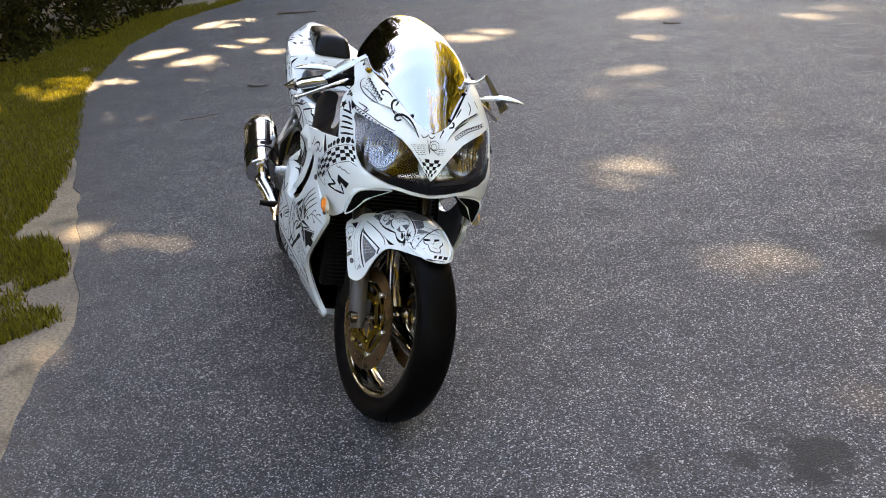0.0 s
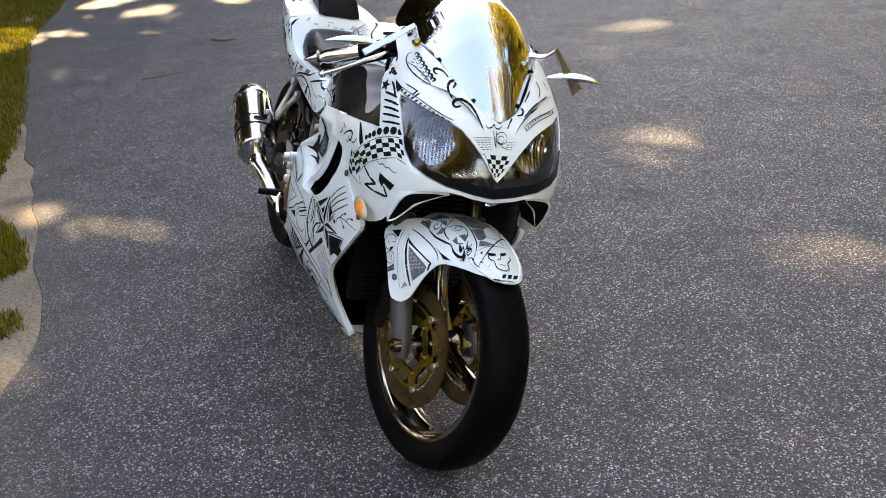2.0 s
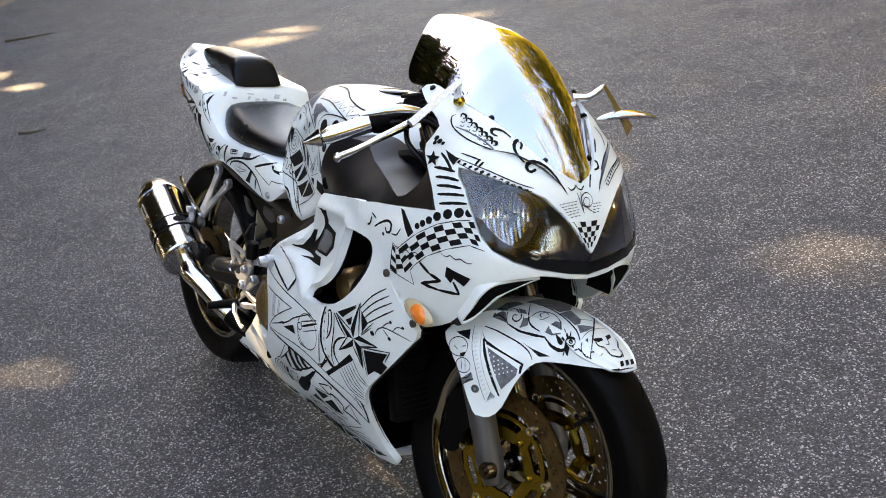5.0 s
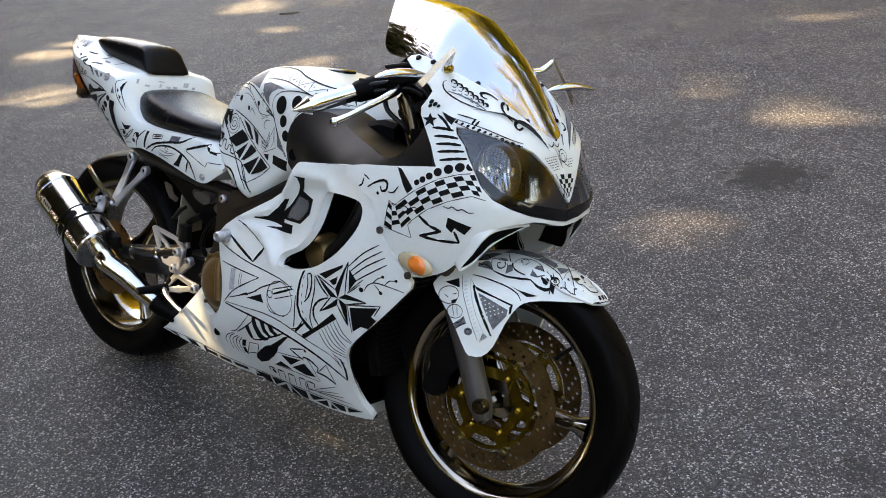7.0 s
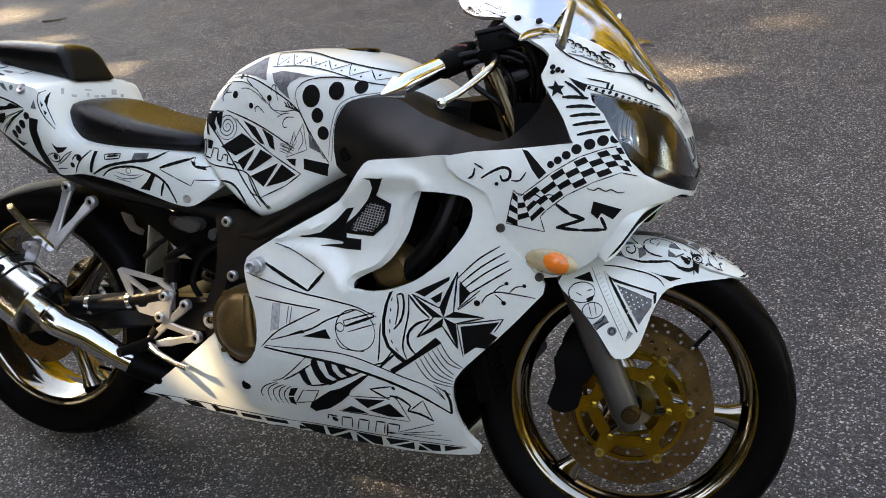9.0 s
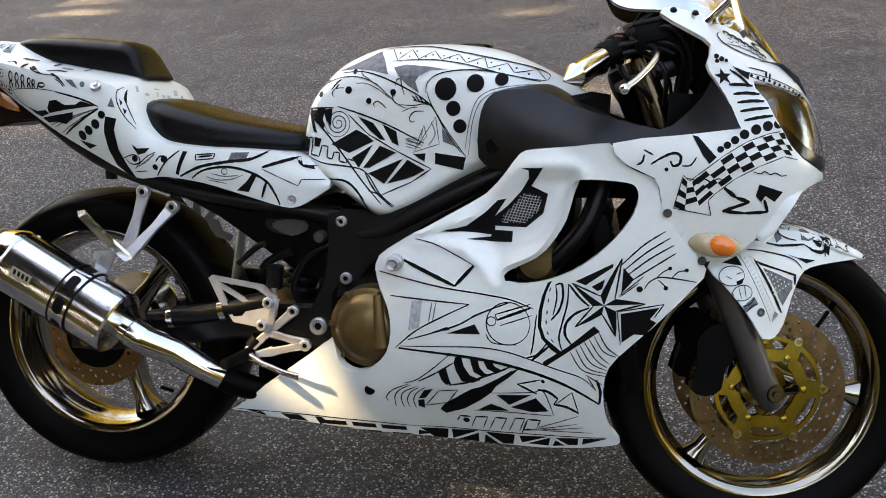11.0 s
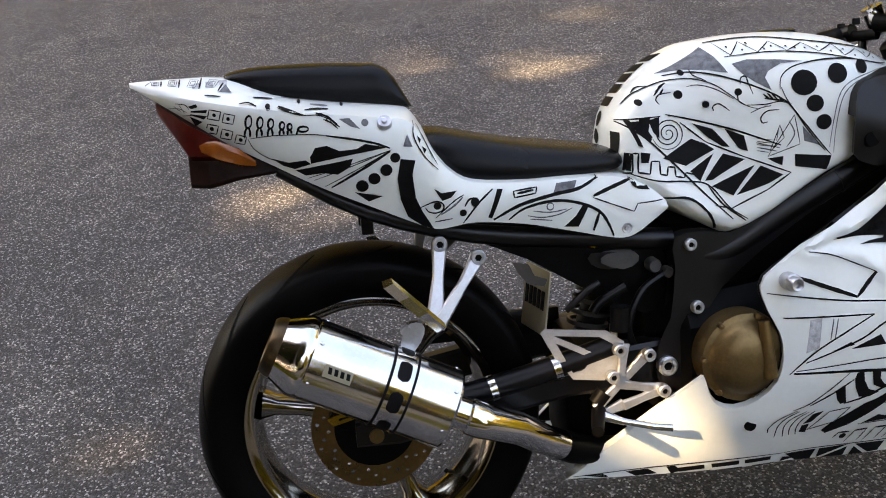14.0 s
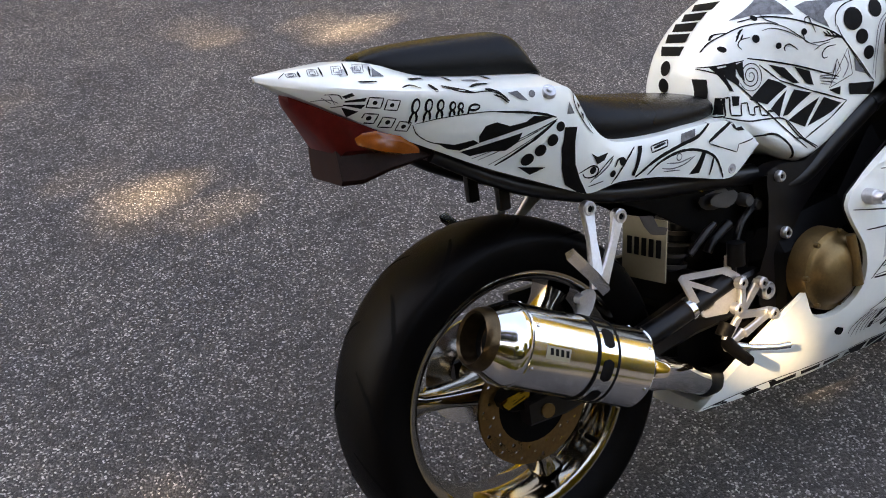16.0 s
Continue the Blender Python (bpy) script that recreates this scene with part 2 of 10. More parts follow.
# ---- materials ----
def material(name, colour, rough=0.5, metal=0.0, coat=0.0, spread=0.15, size=20.0, bump=0.0, bump_size=200.0, transmission=0.0, spec=0.5, wear=None):
    """A surface with colour varied at two scales, uneven roughness and fine relief."""
    m = bpy.data.materials.new(name)
    m.use_nodes = True
    nt = m.node_tree
    b = nt.nodes["Principled BSDF"]
    b.inputs["Metallic"].default_value, b.inputs["Coat Weight"].default_value = metal, coat
    b.inputs["Coat Roughness"].default_value, b.inputs["Transmission Weight"].default_value = 0.06, transmission
    b.inputs["Specular IOR Level"].default_value = spec
    co = nt.nodes.new("ShaderNodeTexCoord")

    def wave(scale, detail):
        n = nt.nodes.new("ShaderNodeTexNoise")
        n.inputs["Scale"].default_value, n.inputs["Detail"].default_value = scale, detail
        nt.links.new(co.outputs["Object"], n.inputs["Vector"])
        return n

    big, fine = wave(size, 4), wave(size * 9, 3)
    mix = nt.nodes.new("ShaderNodeMath")
    mix.operation = "MULTIPLY_ADD"
    mix.inputs[1].default_value = 0.35
    nt.links.new(fine.outputs["Fac"], mix.inputs[0])
    scale = nt.nodes.new("ShaderNodeMath")
    scale.operation = "MULTIPLY"
    scale.inputs[1].default_value = 0.65
    nt.links.new(big.outputs["Fac"], scale.inputs[0])
    nt.links.new(scale.outputs[0], mix.inputs[2])
    ramp = nt.nodes.new("ShaderNodeValToRGB")
    low, high = [max(0, c * (1 - spread)) for c in colour], [min(1, c * (1 + spread)) for c in colour]
    ramp.color_ramp.elements[0].position, ramp.color_ramp.elements[1].position = 0.36, 0.64
    ramp.color_ramp.elements[0].color, ramp.color_ramp.elements[1].color = (*low, 1), (*(wear or high), 1)
    nt.links.new(mix.outputs[0], ramp.inputs["Fac"])
    nt.links.new(ramp.outputs["Color"], b.inputs["Base Color"])
    ro = nt.nodes.new("ShaderNodeMapRange")
    ro.inputs["To Min"].default_value, ro.inputs["To Max"].default_value = rough * 0.8, min(1, rough * 1.25)
    nt.links.new(big.outputs["Fac"], ro.inputs["Value"])
    nt.links.new(ro.outputs["Result"], b.inputs["Roughness"])
    if bump:
        tex = wave(bump_size, 4)
        bp = nt.nodes.new("ShaderNodeBump")
        bp.inputs["Strength"].default_value, bp.inputs["Distance"].default_value = bump, 0.002
        nt.links.new(tex.outputs["Fac"], bp.inputs["Height"])
        nt.links.new(bp.outputs["Normal"], b.inputs["Normal"])
    return m


WHITE = material("white_paint", (0.775, 0.815, 0.775), 0.30, coat=0.5, spread=0.03, size=9)
INK = material("black_ink", (0.004, 0.004, 0.0042), 0.55, spread=0.4, size=60, spec=0.10)
WASH = material("grey_ink_wash", (0.11, 0.115, 0.125), 0.5, spread=0.5, size=90)
HATCH = material("pale_pencil", (0.42, 0.43, 0.44), 0.45, spread=0.4, size=120)
GREY = material("grey_plastic", (0.035, 0.033, 0.030), 0.5, spread=0.25, size=30)
CHALK = material("pale_hatch", (0.30, 0.30, 0.30), 0.5, spread=0.3, size=120)
TRIM_PLASTIC = material("satin_black_plastic", (0.0042, 0.0040, 0.0044), 0.36, spread=0.25, size=14, spec=0.30, bump=0.12, bump_size=900)
PLASTIC = material("black_plastic", (0.0032, 0.003, 0.0033), 0.30, spread=0.25, size=14, spec=0.2, bump=0.12, bump_size=900)
VINYL = material("black_vinyl", (0.003, 0.003, 0.0036), 0.25, spec=0.16, spread=0.3, size=10, bump=0.25, bump_size=700)
RUBBER = material("tyre_rubber", (0.0018, 0.0014, 0.0013), 0.45, spread=0.35, size=16, spec=0.06, bump=0.25, bump_size=400)
GROOVE = material("tyre_groove", (0.003, 0.003, 0.003), 0.9, spread=0.2, spec=0.05)
CHROME = material("chrome", (0.70, 0.69, 0.67), 0.07, metal=1, spread=0.06, size=8)
RIM = material("rim_chrome", (0.28, 0.255, 0.215), 0.08, metal=1, spread=0.08, size=8)
POLISH = material("polished_steel", (0.66, 0.65, 0.64), 0.14, metal=1, spread=0.10, size=12)
ALU = material("cast_aluminium", (0.50, 0.50, 0.51), 0.40, metal=0.9, spread=0.12, size=25, bump=0.08, bump_size=500)
SATIN = material("satin_alloy", (0.36, 0.36, 0.36), 0.45, metal=0.35, spread=0.12, size=30, bump=0.06, bump_size=500)
DISC = material("brake_steel", (0.17, 0.105, 0.045), 0.28, metal=0.9, spread=0.25, size=18)
GOLD = material("gold_anodised", (0.36, 0.245, 0.035), 0.2, metal=1, spread=0.15, size=25)
FORK = material("grey_fork_paint", (0.065, 0.058, 0.053), 0.40, metal=0.4, spread=0.12, size=20)
# near-black paint, also on filler blocks that stand in for deep shade
BLACK = material("near_black", (0.0014, 0.0013, 0.0013), 0.5, spread=0.5, size=22, spec=0.07, bump=0.1, bump_size=300)
FRAME = material("black_frame_paint", (0.0042, 0.0034, 0.0037), 0.34, spec=0.30, spread=0.25, size=18)
BRONZE = material("bronze_case", (0.17, 0.108, 0.043), 0.36, metal=0.75, spread=0.2, size=20, bump=0.08, bump_size=300)
SCREEN = material("mirrored_screen", (0.56, 0.58, 0.67), 0.03, metal=1, spread=0.02, size=6)
SMOKE = material("smoked_acrylic", (0.05, 0.035, 0.02), 0.15, spread=0.2)
AMBER = material("amber_lens", (0.85, 0.20, 0.02), 0.15, coat=0.6, spread=0.12, size=60)
DIM_AMBER = material("dark_amber_lens", (0.20, 0.05, 0.006), 0.2, coat=0.2, spread=0.2, size=60)
CLEAR = material("clear_lens", (0.50, 0.40, 0.24), 0.12, coat=0.6, spread=0.1, size=60)
KILL = material("dull_red_plastic", (0.16, 0.028, 0.020), 0.5, spread=0.3, size=60)
RED = material("red_lens", (0.060, 0.004, 0.003), 0.35, coat=0.0, spec=0.12, spread=0.2, size=60)
PLATEM = material("plate_enamel", (0.33, 0.285, 0.19), 0.4, spread=0.06)
HOUSING = material("lamp_silver", (0.020, 0.022, 0.028), 0.35, metal=0.3, spread=0.1)
GLOSS = material("gloss_black", (0.004, 0.004, 0.0045), 0.10, spread=0.2, size=10, spec=0.45)
TUBE = material("bronze_fork_tube", (0.12, 0.09, 0.055), 0.22, metal=1, spread=0.15, size=12)
# bright metal with a dark reflection put into its colour
BLADE_DARK = material("dark_reflection_metal", (0.24, 0.24, 0.25), 0.25, metal=1, spread=0.12, size=20)
CAN_STEEL = material("brushed_steel", (0.72, 0.71, 0.69), 0.13, metal=1, spread=0.08, size=14)
LAMP_SMOKE = material("smoked_red_lens", (0.016, 0.006, 0.004), 0.35, spec=0.12, spread=0.3, size=30)
TIP = material("sooty_tip", (0.075, 0.05, 0.026), 0.32, metal=0.9, spread=0.3, size=30)
# black that stands in for the shade inside holes, sockets and ducts
HOLE = material("hole_shade", (0.003, 0.003, 0.003), 0.8, spread=0.1, spec=0.05)
GLASS = bpy.data.materials.new("lens_glass")
GLASS.use_nodes = True
g = GLASS.node_tree.nodes["Principled BSDF"]
g.inputs["Base Color"].default_value, g.inputs["Roughness"].default_value = (0.80, 0.82, 0.85, 1), 0.02
g.inputs["Transmission Weight"].default_value, g.inputs["IOR"].default_value = 1.0, 1.55

# ---- ground ----
def ramp_node(nt, stops):
    r = nt.nodes.new("ShaderNodeValToRGB")
    els = r.color_ramp.elements
    while len(els) < len(stops):
        els.new(0.5)
    for el, (p, c) in zip(els, stops):
        el.position, el.color = p, (*c, 1) if len(c) == 3 else c
    return r


def asphalt_material():
    m = bpy.data.materials.new("worn_asphalt")
    m.use_nodes = True
    nt = m.node_tree
    b = nt.nodes["Principled BSDF"]
    co = nt.nodes.new("ShaderNodeTexCoord")

    def tex(kind, scale, detail=3.0, rough=0.6):
        n = nt.nodes.new(kind)
        n.inputs["Scale"].default_value = scale
        if kind == "ShaderNodeTexNoise":
            n.inputs["Detail"].default_value, n.inputs["Roughness"].default_value = detail, rough
        nt.links.new(co.outputs["Object"], n.inputs["Vector"])
        return n

    def mixed(a, c, fac, mode="MIX"):
        n = nt.nodes.new("ShaderNodeMix")
        n.data_type, n.blend_type = "RGBA", mode
        for s, v in ((n.inputs[6], a), (n.inputs[7], c), (n.inputs[0], fac)):
            if isinstance(v, (tuple, float, int)):
                s.default_value = (*v, 1) if isinstance(v, tuple) else v
            else:
                nt.links.new(v, s)
        return n.outputs[2]

    stone = tex("ShaderNodeTexVoronoi", 235)
    pick = nt.nodes.new("ShaderNodeSeparateColor")
    nt.links.new(stone.outputs["Color"], pick.inputs[0])
    chips = ramp_node(nt, [(0.0, (0.017, 0.016, 0.0176)), (0.45, (0.035, 0.0338, 0.0364)), (0.72, (0.058, 0.0567, 0.0593)), (0.88, (0.118, 0.115, 0.116)), (1.0, (0.43, 0.42, 0.415))])
    nt.links.new(pick.outputs[0], chips.inputs["Fac"])
    tar = ramp_node(nt, [(0.25, (1, 1, 1)), (0.62, (0, 0, 0))])
    nt.links.new(stone.outputs["Distance"], tar.inputs["Fac"])
    tint = ramp_node(nt, [(0.3, (0.80, 0.80, 0.84)), (0.7, (1.18, 1.14, 1.08))])
    patch = tex("ShaderNodeTexNoise", 1.1, 5)
    nt.links.new(patch.outputs["Fac"], tint.inputs["Fac"])
    col = mixed(chips.outputs[0], tint.outputs[0], 1.0, "MULTIPLY")
    blotch = ramp_node(nt, [(0.34, (0.80, 0.80, 0.82)), (0.66, (1.20, 1.20, 1.19))])
    nt.links.new(tex("ShaderNodeTexNoise", 11, 4, 0.65).outputs["Fac"], blotch.inputs["Fac"])
    col = mixed(col, blotch.outputs[0], 1.0, "MULTIPLY")
    # paler stones, few and larger than the rest, and small black pits
    large = tex("ShaderNodeTexVoronoi", 120)
    part_of = nt.nodes.new("ShaderNodeSeparateColor")
    nt.links.new(large.outputs["Color"], part_of.inputs[0])
    rare = ramp_node(nt, [(0.90, (0, 0, 0)), (0.93, (0.75, 0.75, 0.75))])
    nt.links.new(part_of.outputs[0], rare.inputs["Fac"])
    near = ramp_node(nt, [(0.22, (1, 1, 1)), (0.42, (0, 0, 0))])
    nt.links.new(large.outputs["Distance"], near.inputs["Fac"])
    fleck = mixed(rare.outputs[0], near.outputs[0], 1.0, "MULTIPLY")
    col = mixed(col, (0.40, 0.385, 0.36), fleck)
    pit = ramp_node(nt, [(0.88, (0, 0, 0)), (0.92, (0.8, 0.8, 0.8))])
    nt.links.new(part_of.outputs[1], pit.inputs["Fac"])
    col = mixed(col, (0.012, 0.0115, 0.012), mixed(pit.outputs[0], near.outputs[0], 1.0, "MULTIPLY"))
    worn = ramp_node(nt, [(0.36, (0.84, 0.84, 0.86)), (0.64, (1.22, 1.20, 1.17))])
    nt.links.new(tex("ShaderNodeTexNoise", 3.2, 4, 0.6).outputs["Fac"], worn.inputs["Fac"])
    col = mixed(col, worn.outputs[0], 1.0, "MULTIPLY")
    # old oil drips, each a round dark spot with a ragged edge
    ragged = tex("ShaderNodeTexNoise", 17, 5, 0.7)
    for x, y, r, dark in ((1.16, 2.03, 0.21, 0.92), (2.16, 0.86, 0.125, 0.95), (2.10, 0.70, 0.06, 0.8), (2.24, 0.80, 0.07, 0.9), (1.42, 0.93, 0.05, 0.5), (2.0, 0.47, 0.07, 0.5), (2.01, 0.80, 0.08, 0.4), (1.1, 1.95, 0.1, 0.5), (-1.15, 1.05, 0.16, 0.5), (0.3, 1.2, 0.08, 0.35)):
        d = nt.nodes.new("ShaderNodeVectorMath")
        d.operation = "DISTANCE"
        d.inputs[1].default_value = (x, y, 0)
        nt.links.new(co.outputs["Object"], d.inputs[0])
        s = nt.nodes.new("ShaderNodeMath")
        s.operation = "MULTIPLY_ADD"
        s.inputs[1].default_value = r * 2.6
        nt.links.new(ragged.outputs["Fac"], s.inputs[0])
        nt.links.new(d.outputs["Value"], s.inputs[2])
        mr = nt.nodes.new("ShaderNodeMapRange")
        mr.interpolation_type = "SMOOTHSTEP"
        mr.inputs["From Min"].default_value, mr.inputs["From Max"].default_value = r * 1.70, r * 2.35
        mr.inputs["To Min"].default_value, mr.inputs["To Max"].default_value = dark, 0.0
        nt.links.new(s.outputs[0], mr.inputs["Value"])
        col = mixed(col, (0.009, 0.0085, 0.009), mr.outputs["Result"])
    # sand blown over the margin
    dust = nt.nodes.new("ShaderNodeAttribute")
    dust.attribute_name = "dust"
    drift = tex("ShaderNodeTexNoise", 5, 5, 0.65)
    amount = nt.nodes.new("ShaderNodeMath")
    amount.operation = "MULTIPLY_ADD"
    amount.inputs[1].default_value = 1.6
    amount.inputs[2].default_value = -0.35
    nt.links.new(drift.outputs["Fac"], amount.inputs[0])
    much = nt.nodes.new("ShaderNodeMath")
    much.operation, much.use_clamp = "MULTIPLY", True
    nt.links.new(amount.outputs[0], much.inputs[0])
    nt.links.new(dust.outputs["Fac"], much.inputs[1])
    col = mixed(col, (0.095, 0.078, 0.060), much.outputs[0])
    nt.links.new(col, b.inputs["Base Color"])
    b.inputs["Roughness"].default_value = 0.75
    b.inputs["Specular IOR Level"].default_value = 0.45
    grain = tex("ShaderNodeTexNoise", 60, 5, 0.7)
    add = nt.nodes.new("ShaderNodeMath")
    add.operation = "MULTIPLY_ADD"
    add.inputs[1].default_value = -1.4
    nt.links.new(stone.outputs["Distance"], add.inputs[0])
    nt.links.new(grain.outputs["Fac"], add.inputs[2])
    bp = nt.nodes.new("ShaderNodeBump")
    bp.inputs["Strength"].default_value, bp.inputs["Distance"].default_value = 0.8, 0.004
    nt.links.new(add.outputs[0], bp.inputs["Height"])
    nt.links.new(bp.outputs["Normal"], b.inputs["Normal"])
    return m


def soil_material():
    m = bpy.data.materials.new("sand_and_turf")
    m.use_nodes = True
    nt = m.node_tree
    b = nt.nodes["Principled BSDF"]
    co = nt.nodes.new("ShaderNodeTexCoord")
    n1, n2 = nt.nodes.new("ShaderNodeTexNoise"), nt.nodes.new("ShaderNodeTexNoise")
    n1.inputs["Scale"].default_value, n1.inputs["Detail"].default_value = 2.2, 6
    n2.inputs["Scale"].default_value, n2.inputs["Detail"].default_value = 70, 4
    for n in (n1, n2):
        nt.links.new(co.outputs["Object"], n.inputs["Vector"])
    a = ramp_node(nt, [(0.3, (0.145, 0.112, 0.078)), (0.48, (0.215, 0.163, 0.110)), (0.6, (0.265, 0.198, 0.124)), (0.72, (0.110, 0.084, 0.050))])
    g2 = ramp_node(nt, [(0.3, (0.6, 0.6, 0.6)), (0.7, (1.25, 1.25, 1.25))])
    nt.links.new(n1.outputs["Fac"], a.inputs["Fac"])
    nt.links.new(n2.outputs["Fac"], g2.inputs["Fac"])
    mx = nt.nodes.new("ShaderNodeMix")
    mx.data_type, mx.blend_type = "RGBA", "MULTIPLY"
    mx.inputs[0].default_value = 1.0
    nt.links.new(a.outputs[0], mx.inputs[6])
    nt.links.new(g2.outputs[0], mx.inputs[7])
    nt.links.new(mx.outputs[2], b.inputs["Base Color"])
    b.inputs["Roughness"].default_value = 0.95
    bp = nt.nodes.new("ShaderNodeBump")
    bp.inputs["Strength"].default_value, bp.inputs["Distance"].default_value = 0.7, 0.01
    nt.links.new(n2.outputs["Fac"], bp.inputs["Height"])
    nt.links.new(bp.outputs["Normal"], b.inputs["Normal"])
    return m


def leaf_material(name, dark, light, through=0.25):
    m = bpy.data.materials.new(name)
    m.use_nodes = True
    nt = m.node_tree
    b = nt.nodes["Principled BSDF"]
    geo = nt.nodes.new("ShaderNodeNewGeometry")
    r = ramp_node(nt, [(0.0, dark), (1.0, light)])
    nt.links.new(geo.outputs["Random Per Island"], r.inputs["Fac"])
    nt.links.new(r.outputs[0], b.inputs["Base Color"])
    b.inputs["Roughness"].default_value, b.inputs["Specular IOR Level"].default_value = 0.6, 0.15
    tr = nt.nodes.new("ShaderNodeBsdfTranslucent")
    nt.links.new(r.outputs[0], tr.inputs["Color"])
    mx = nt.nodes.new("ShaderNodeMixShader")
    mx.inputs[0].default_value = through
    out = nt.nodes["Material Output"]
    nt.links.new(b.outputs[0], mx.inputs[1])
    nt.links.new(tr.outputs[0], mx.inputs[2])
    nt.links.new(mx.outputs[0], out.inputs["Surface"])
    return m


ASPHALT, SOIL = asphalt_material(), soil_material()
BARK = material("bark", (0.10, 0.075, 0.05), 0.9, spread=0.5, size=6, bump=0.9, bump_size=30)
# shade and sunlight are put into the colours of these two leaf materials
LEAF_SHADE = leaf_material("shaded_leaves", (0.014, 0.013, 0.003), (0.048, 0.044, 0.008))
LEAF_SUN = leaf_material("sunlit_leaves", (0.14, 0.13, 0.010), (0.42, 0.33, 0.03), 0.45)
BLADE = leaf_material("grass_blades", (0.040, 0.040, 0.004), (0.24, 0.20, 0.014), 0.4)

EDGE = [(14, -2.4), (6, -1.9), (2.5, -1.45), (1.09, -1.19), (0.58, -1.13), (0.36, -1.07), (-0.03, -1.01), (-0.6, -1.02), (-1.5, -1.05), (-2.74, -1.09), (-5.0, -1.11), (-7.3, -0.73), (-8.9, -0.12), (-10.1, 0.93), (-14, 4.2), (-20, 10), (-30, 22)]


def build_ground():
    bm = bmesh.new()
    bmesh.ops.create_grid(bm, x_segments=24, y_segments=24, size=300)
    ob = part("ground", bm, SOIL)
    ob.location.z = -0.005
    tagged(ob, "sandy soil and thin turf beside the road", "ground", kind="structure")
    near = smoothed([(*q,) for q in EDGE], False, 24)
    rng = random.Random(4)
    near = [Vector((q[0], q[1] + 0.03 * noise.noise(Vector((q[0] * 1.3, 0.4, 0))) + 0.03 * noise.noise(Vector((q[0] * 4.1, 7.4, 0))))) for q in near]
    far = [Vector((q[0] + 3, q[1] + 11.5)) for q in near]
    steps = [0, 0.006, 0.014, 0.025, 0.04, 0.07] + [k / 12 for k in range(2, 13)]
    m = len(steps)
    bm = bmesh.new()
    layer = bm.verts.layers.float.new("dust")
    rings = []
    for a, b in zip(near, far):
        rings.append([bm.verts.new((*a.lerp(b, k), 0.0)) for k in steps] + [bm.verts.new((a[0], a[1] - 0.02, -0.02))])
    for p, q in zip(rings, rings[1:]):
        for k in range(m - 1):
            bm.faces.new((p[k], p[k + 1], q[k + 1], q[k]))
        bm.faces.new((p[m], p[0], q[0], q[m]))
    bmesh.ops.recalc_face_normals(bm, faces=bm.faces[:])
    if bm.faces[0].normal.z < 0:
        bmesh.ops.reverse_faces(bm, faces=bm.faces[:])
    for ring in rings:
        for v, d in zip(ring, (1.0, 0.9, 0.65, 0.40, 0.2, 0.08)):
            v[layer] = d
        ring[m][layer] = 1.0
    tagged(part("road", bm, ASPHALT), "grey worn asphalt with pale stone chips and oil spots", "road", kind="structure")


def edge_y(x):
    for (x0, y0), (x1, y1) in zip(EDGE, EDGE[1:]):
        if x1 <= x <= x0:
            return y0 + (y1 - y0) * (x0 - x) / (x0 - x1)
    return 0


def SAND(x):
    """How far the turf keeps back from the asphalt."""
    return float(np.interp(x, (-4.2, -2.6, -2.2, -1.5, -1.25, -1.06, -0.98, -0.65, -0.38, -0.28, -0.10, 0.02, 0.14, 0.24, 0.6), (-0.02, 0.03, 0.06, 0.14, 0.26, 0.32, 0.13, 0.04, 0.05, 0.24, 0.22, 0.06, 0.05, 0.22, 0.45)))


def build_grass():
    rng = random.Random(11)
    verts, faces = [], []
    for _ in range(170000):
        x = rng.uniform(-10.5, 1.2)
        off = -0.04 + abs(rng.gauss(0, 1.0)) * (1.0 if x < -1 else 0.6)
        y = edge_y(x) - off
        n = noise.noise(Vector((x * 1.3, y * 1.3, 2.0)))
        n += rng.uniform(-0.14, 0.14) + 0.45 * noise.noise(Vector((x * 5.0, y * 5.0, 6.0)))
        if off < SAND(x) + 0.05 * n + rng.uniform(-0.03, 0.03) or n < (-0.45 if x < -1.2 else -0.25):
            continue
        h = rng.uniform(0.008, 0.032) + 0.04 * max(0.0, n) * (1.0 + (off > 0.8) * 0.5)
        a, lean = rng.uniform(0, 6.3), rng.uniform(0.0, 0.04)
        c, s, w = math.cos(a), math.sin(a), rng.uniform(0.003, 0.007)
        i = len(verts)
        verts += [(x - w * c, y - w * s, -0.014), (x + w * c, y + w * s, -0.014), (x - s * lean, y + c * lean, h)]
        faces.append((i, i + 1, i + 2))
    me = bpy.data.meshes.new("grass")
    me.from_pydata(verts, [], faces)
    me.materials.append(BLADE)
    tagged(new("grass", me), "sunlit yellow-green grass along the road's sandy edge", "grass", kind="stuff")


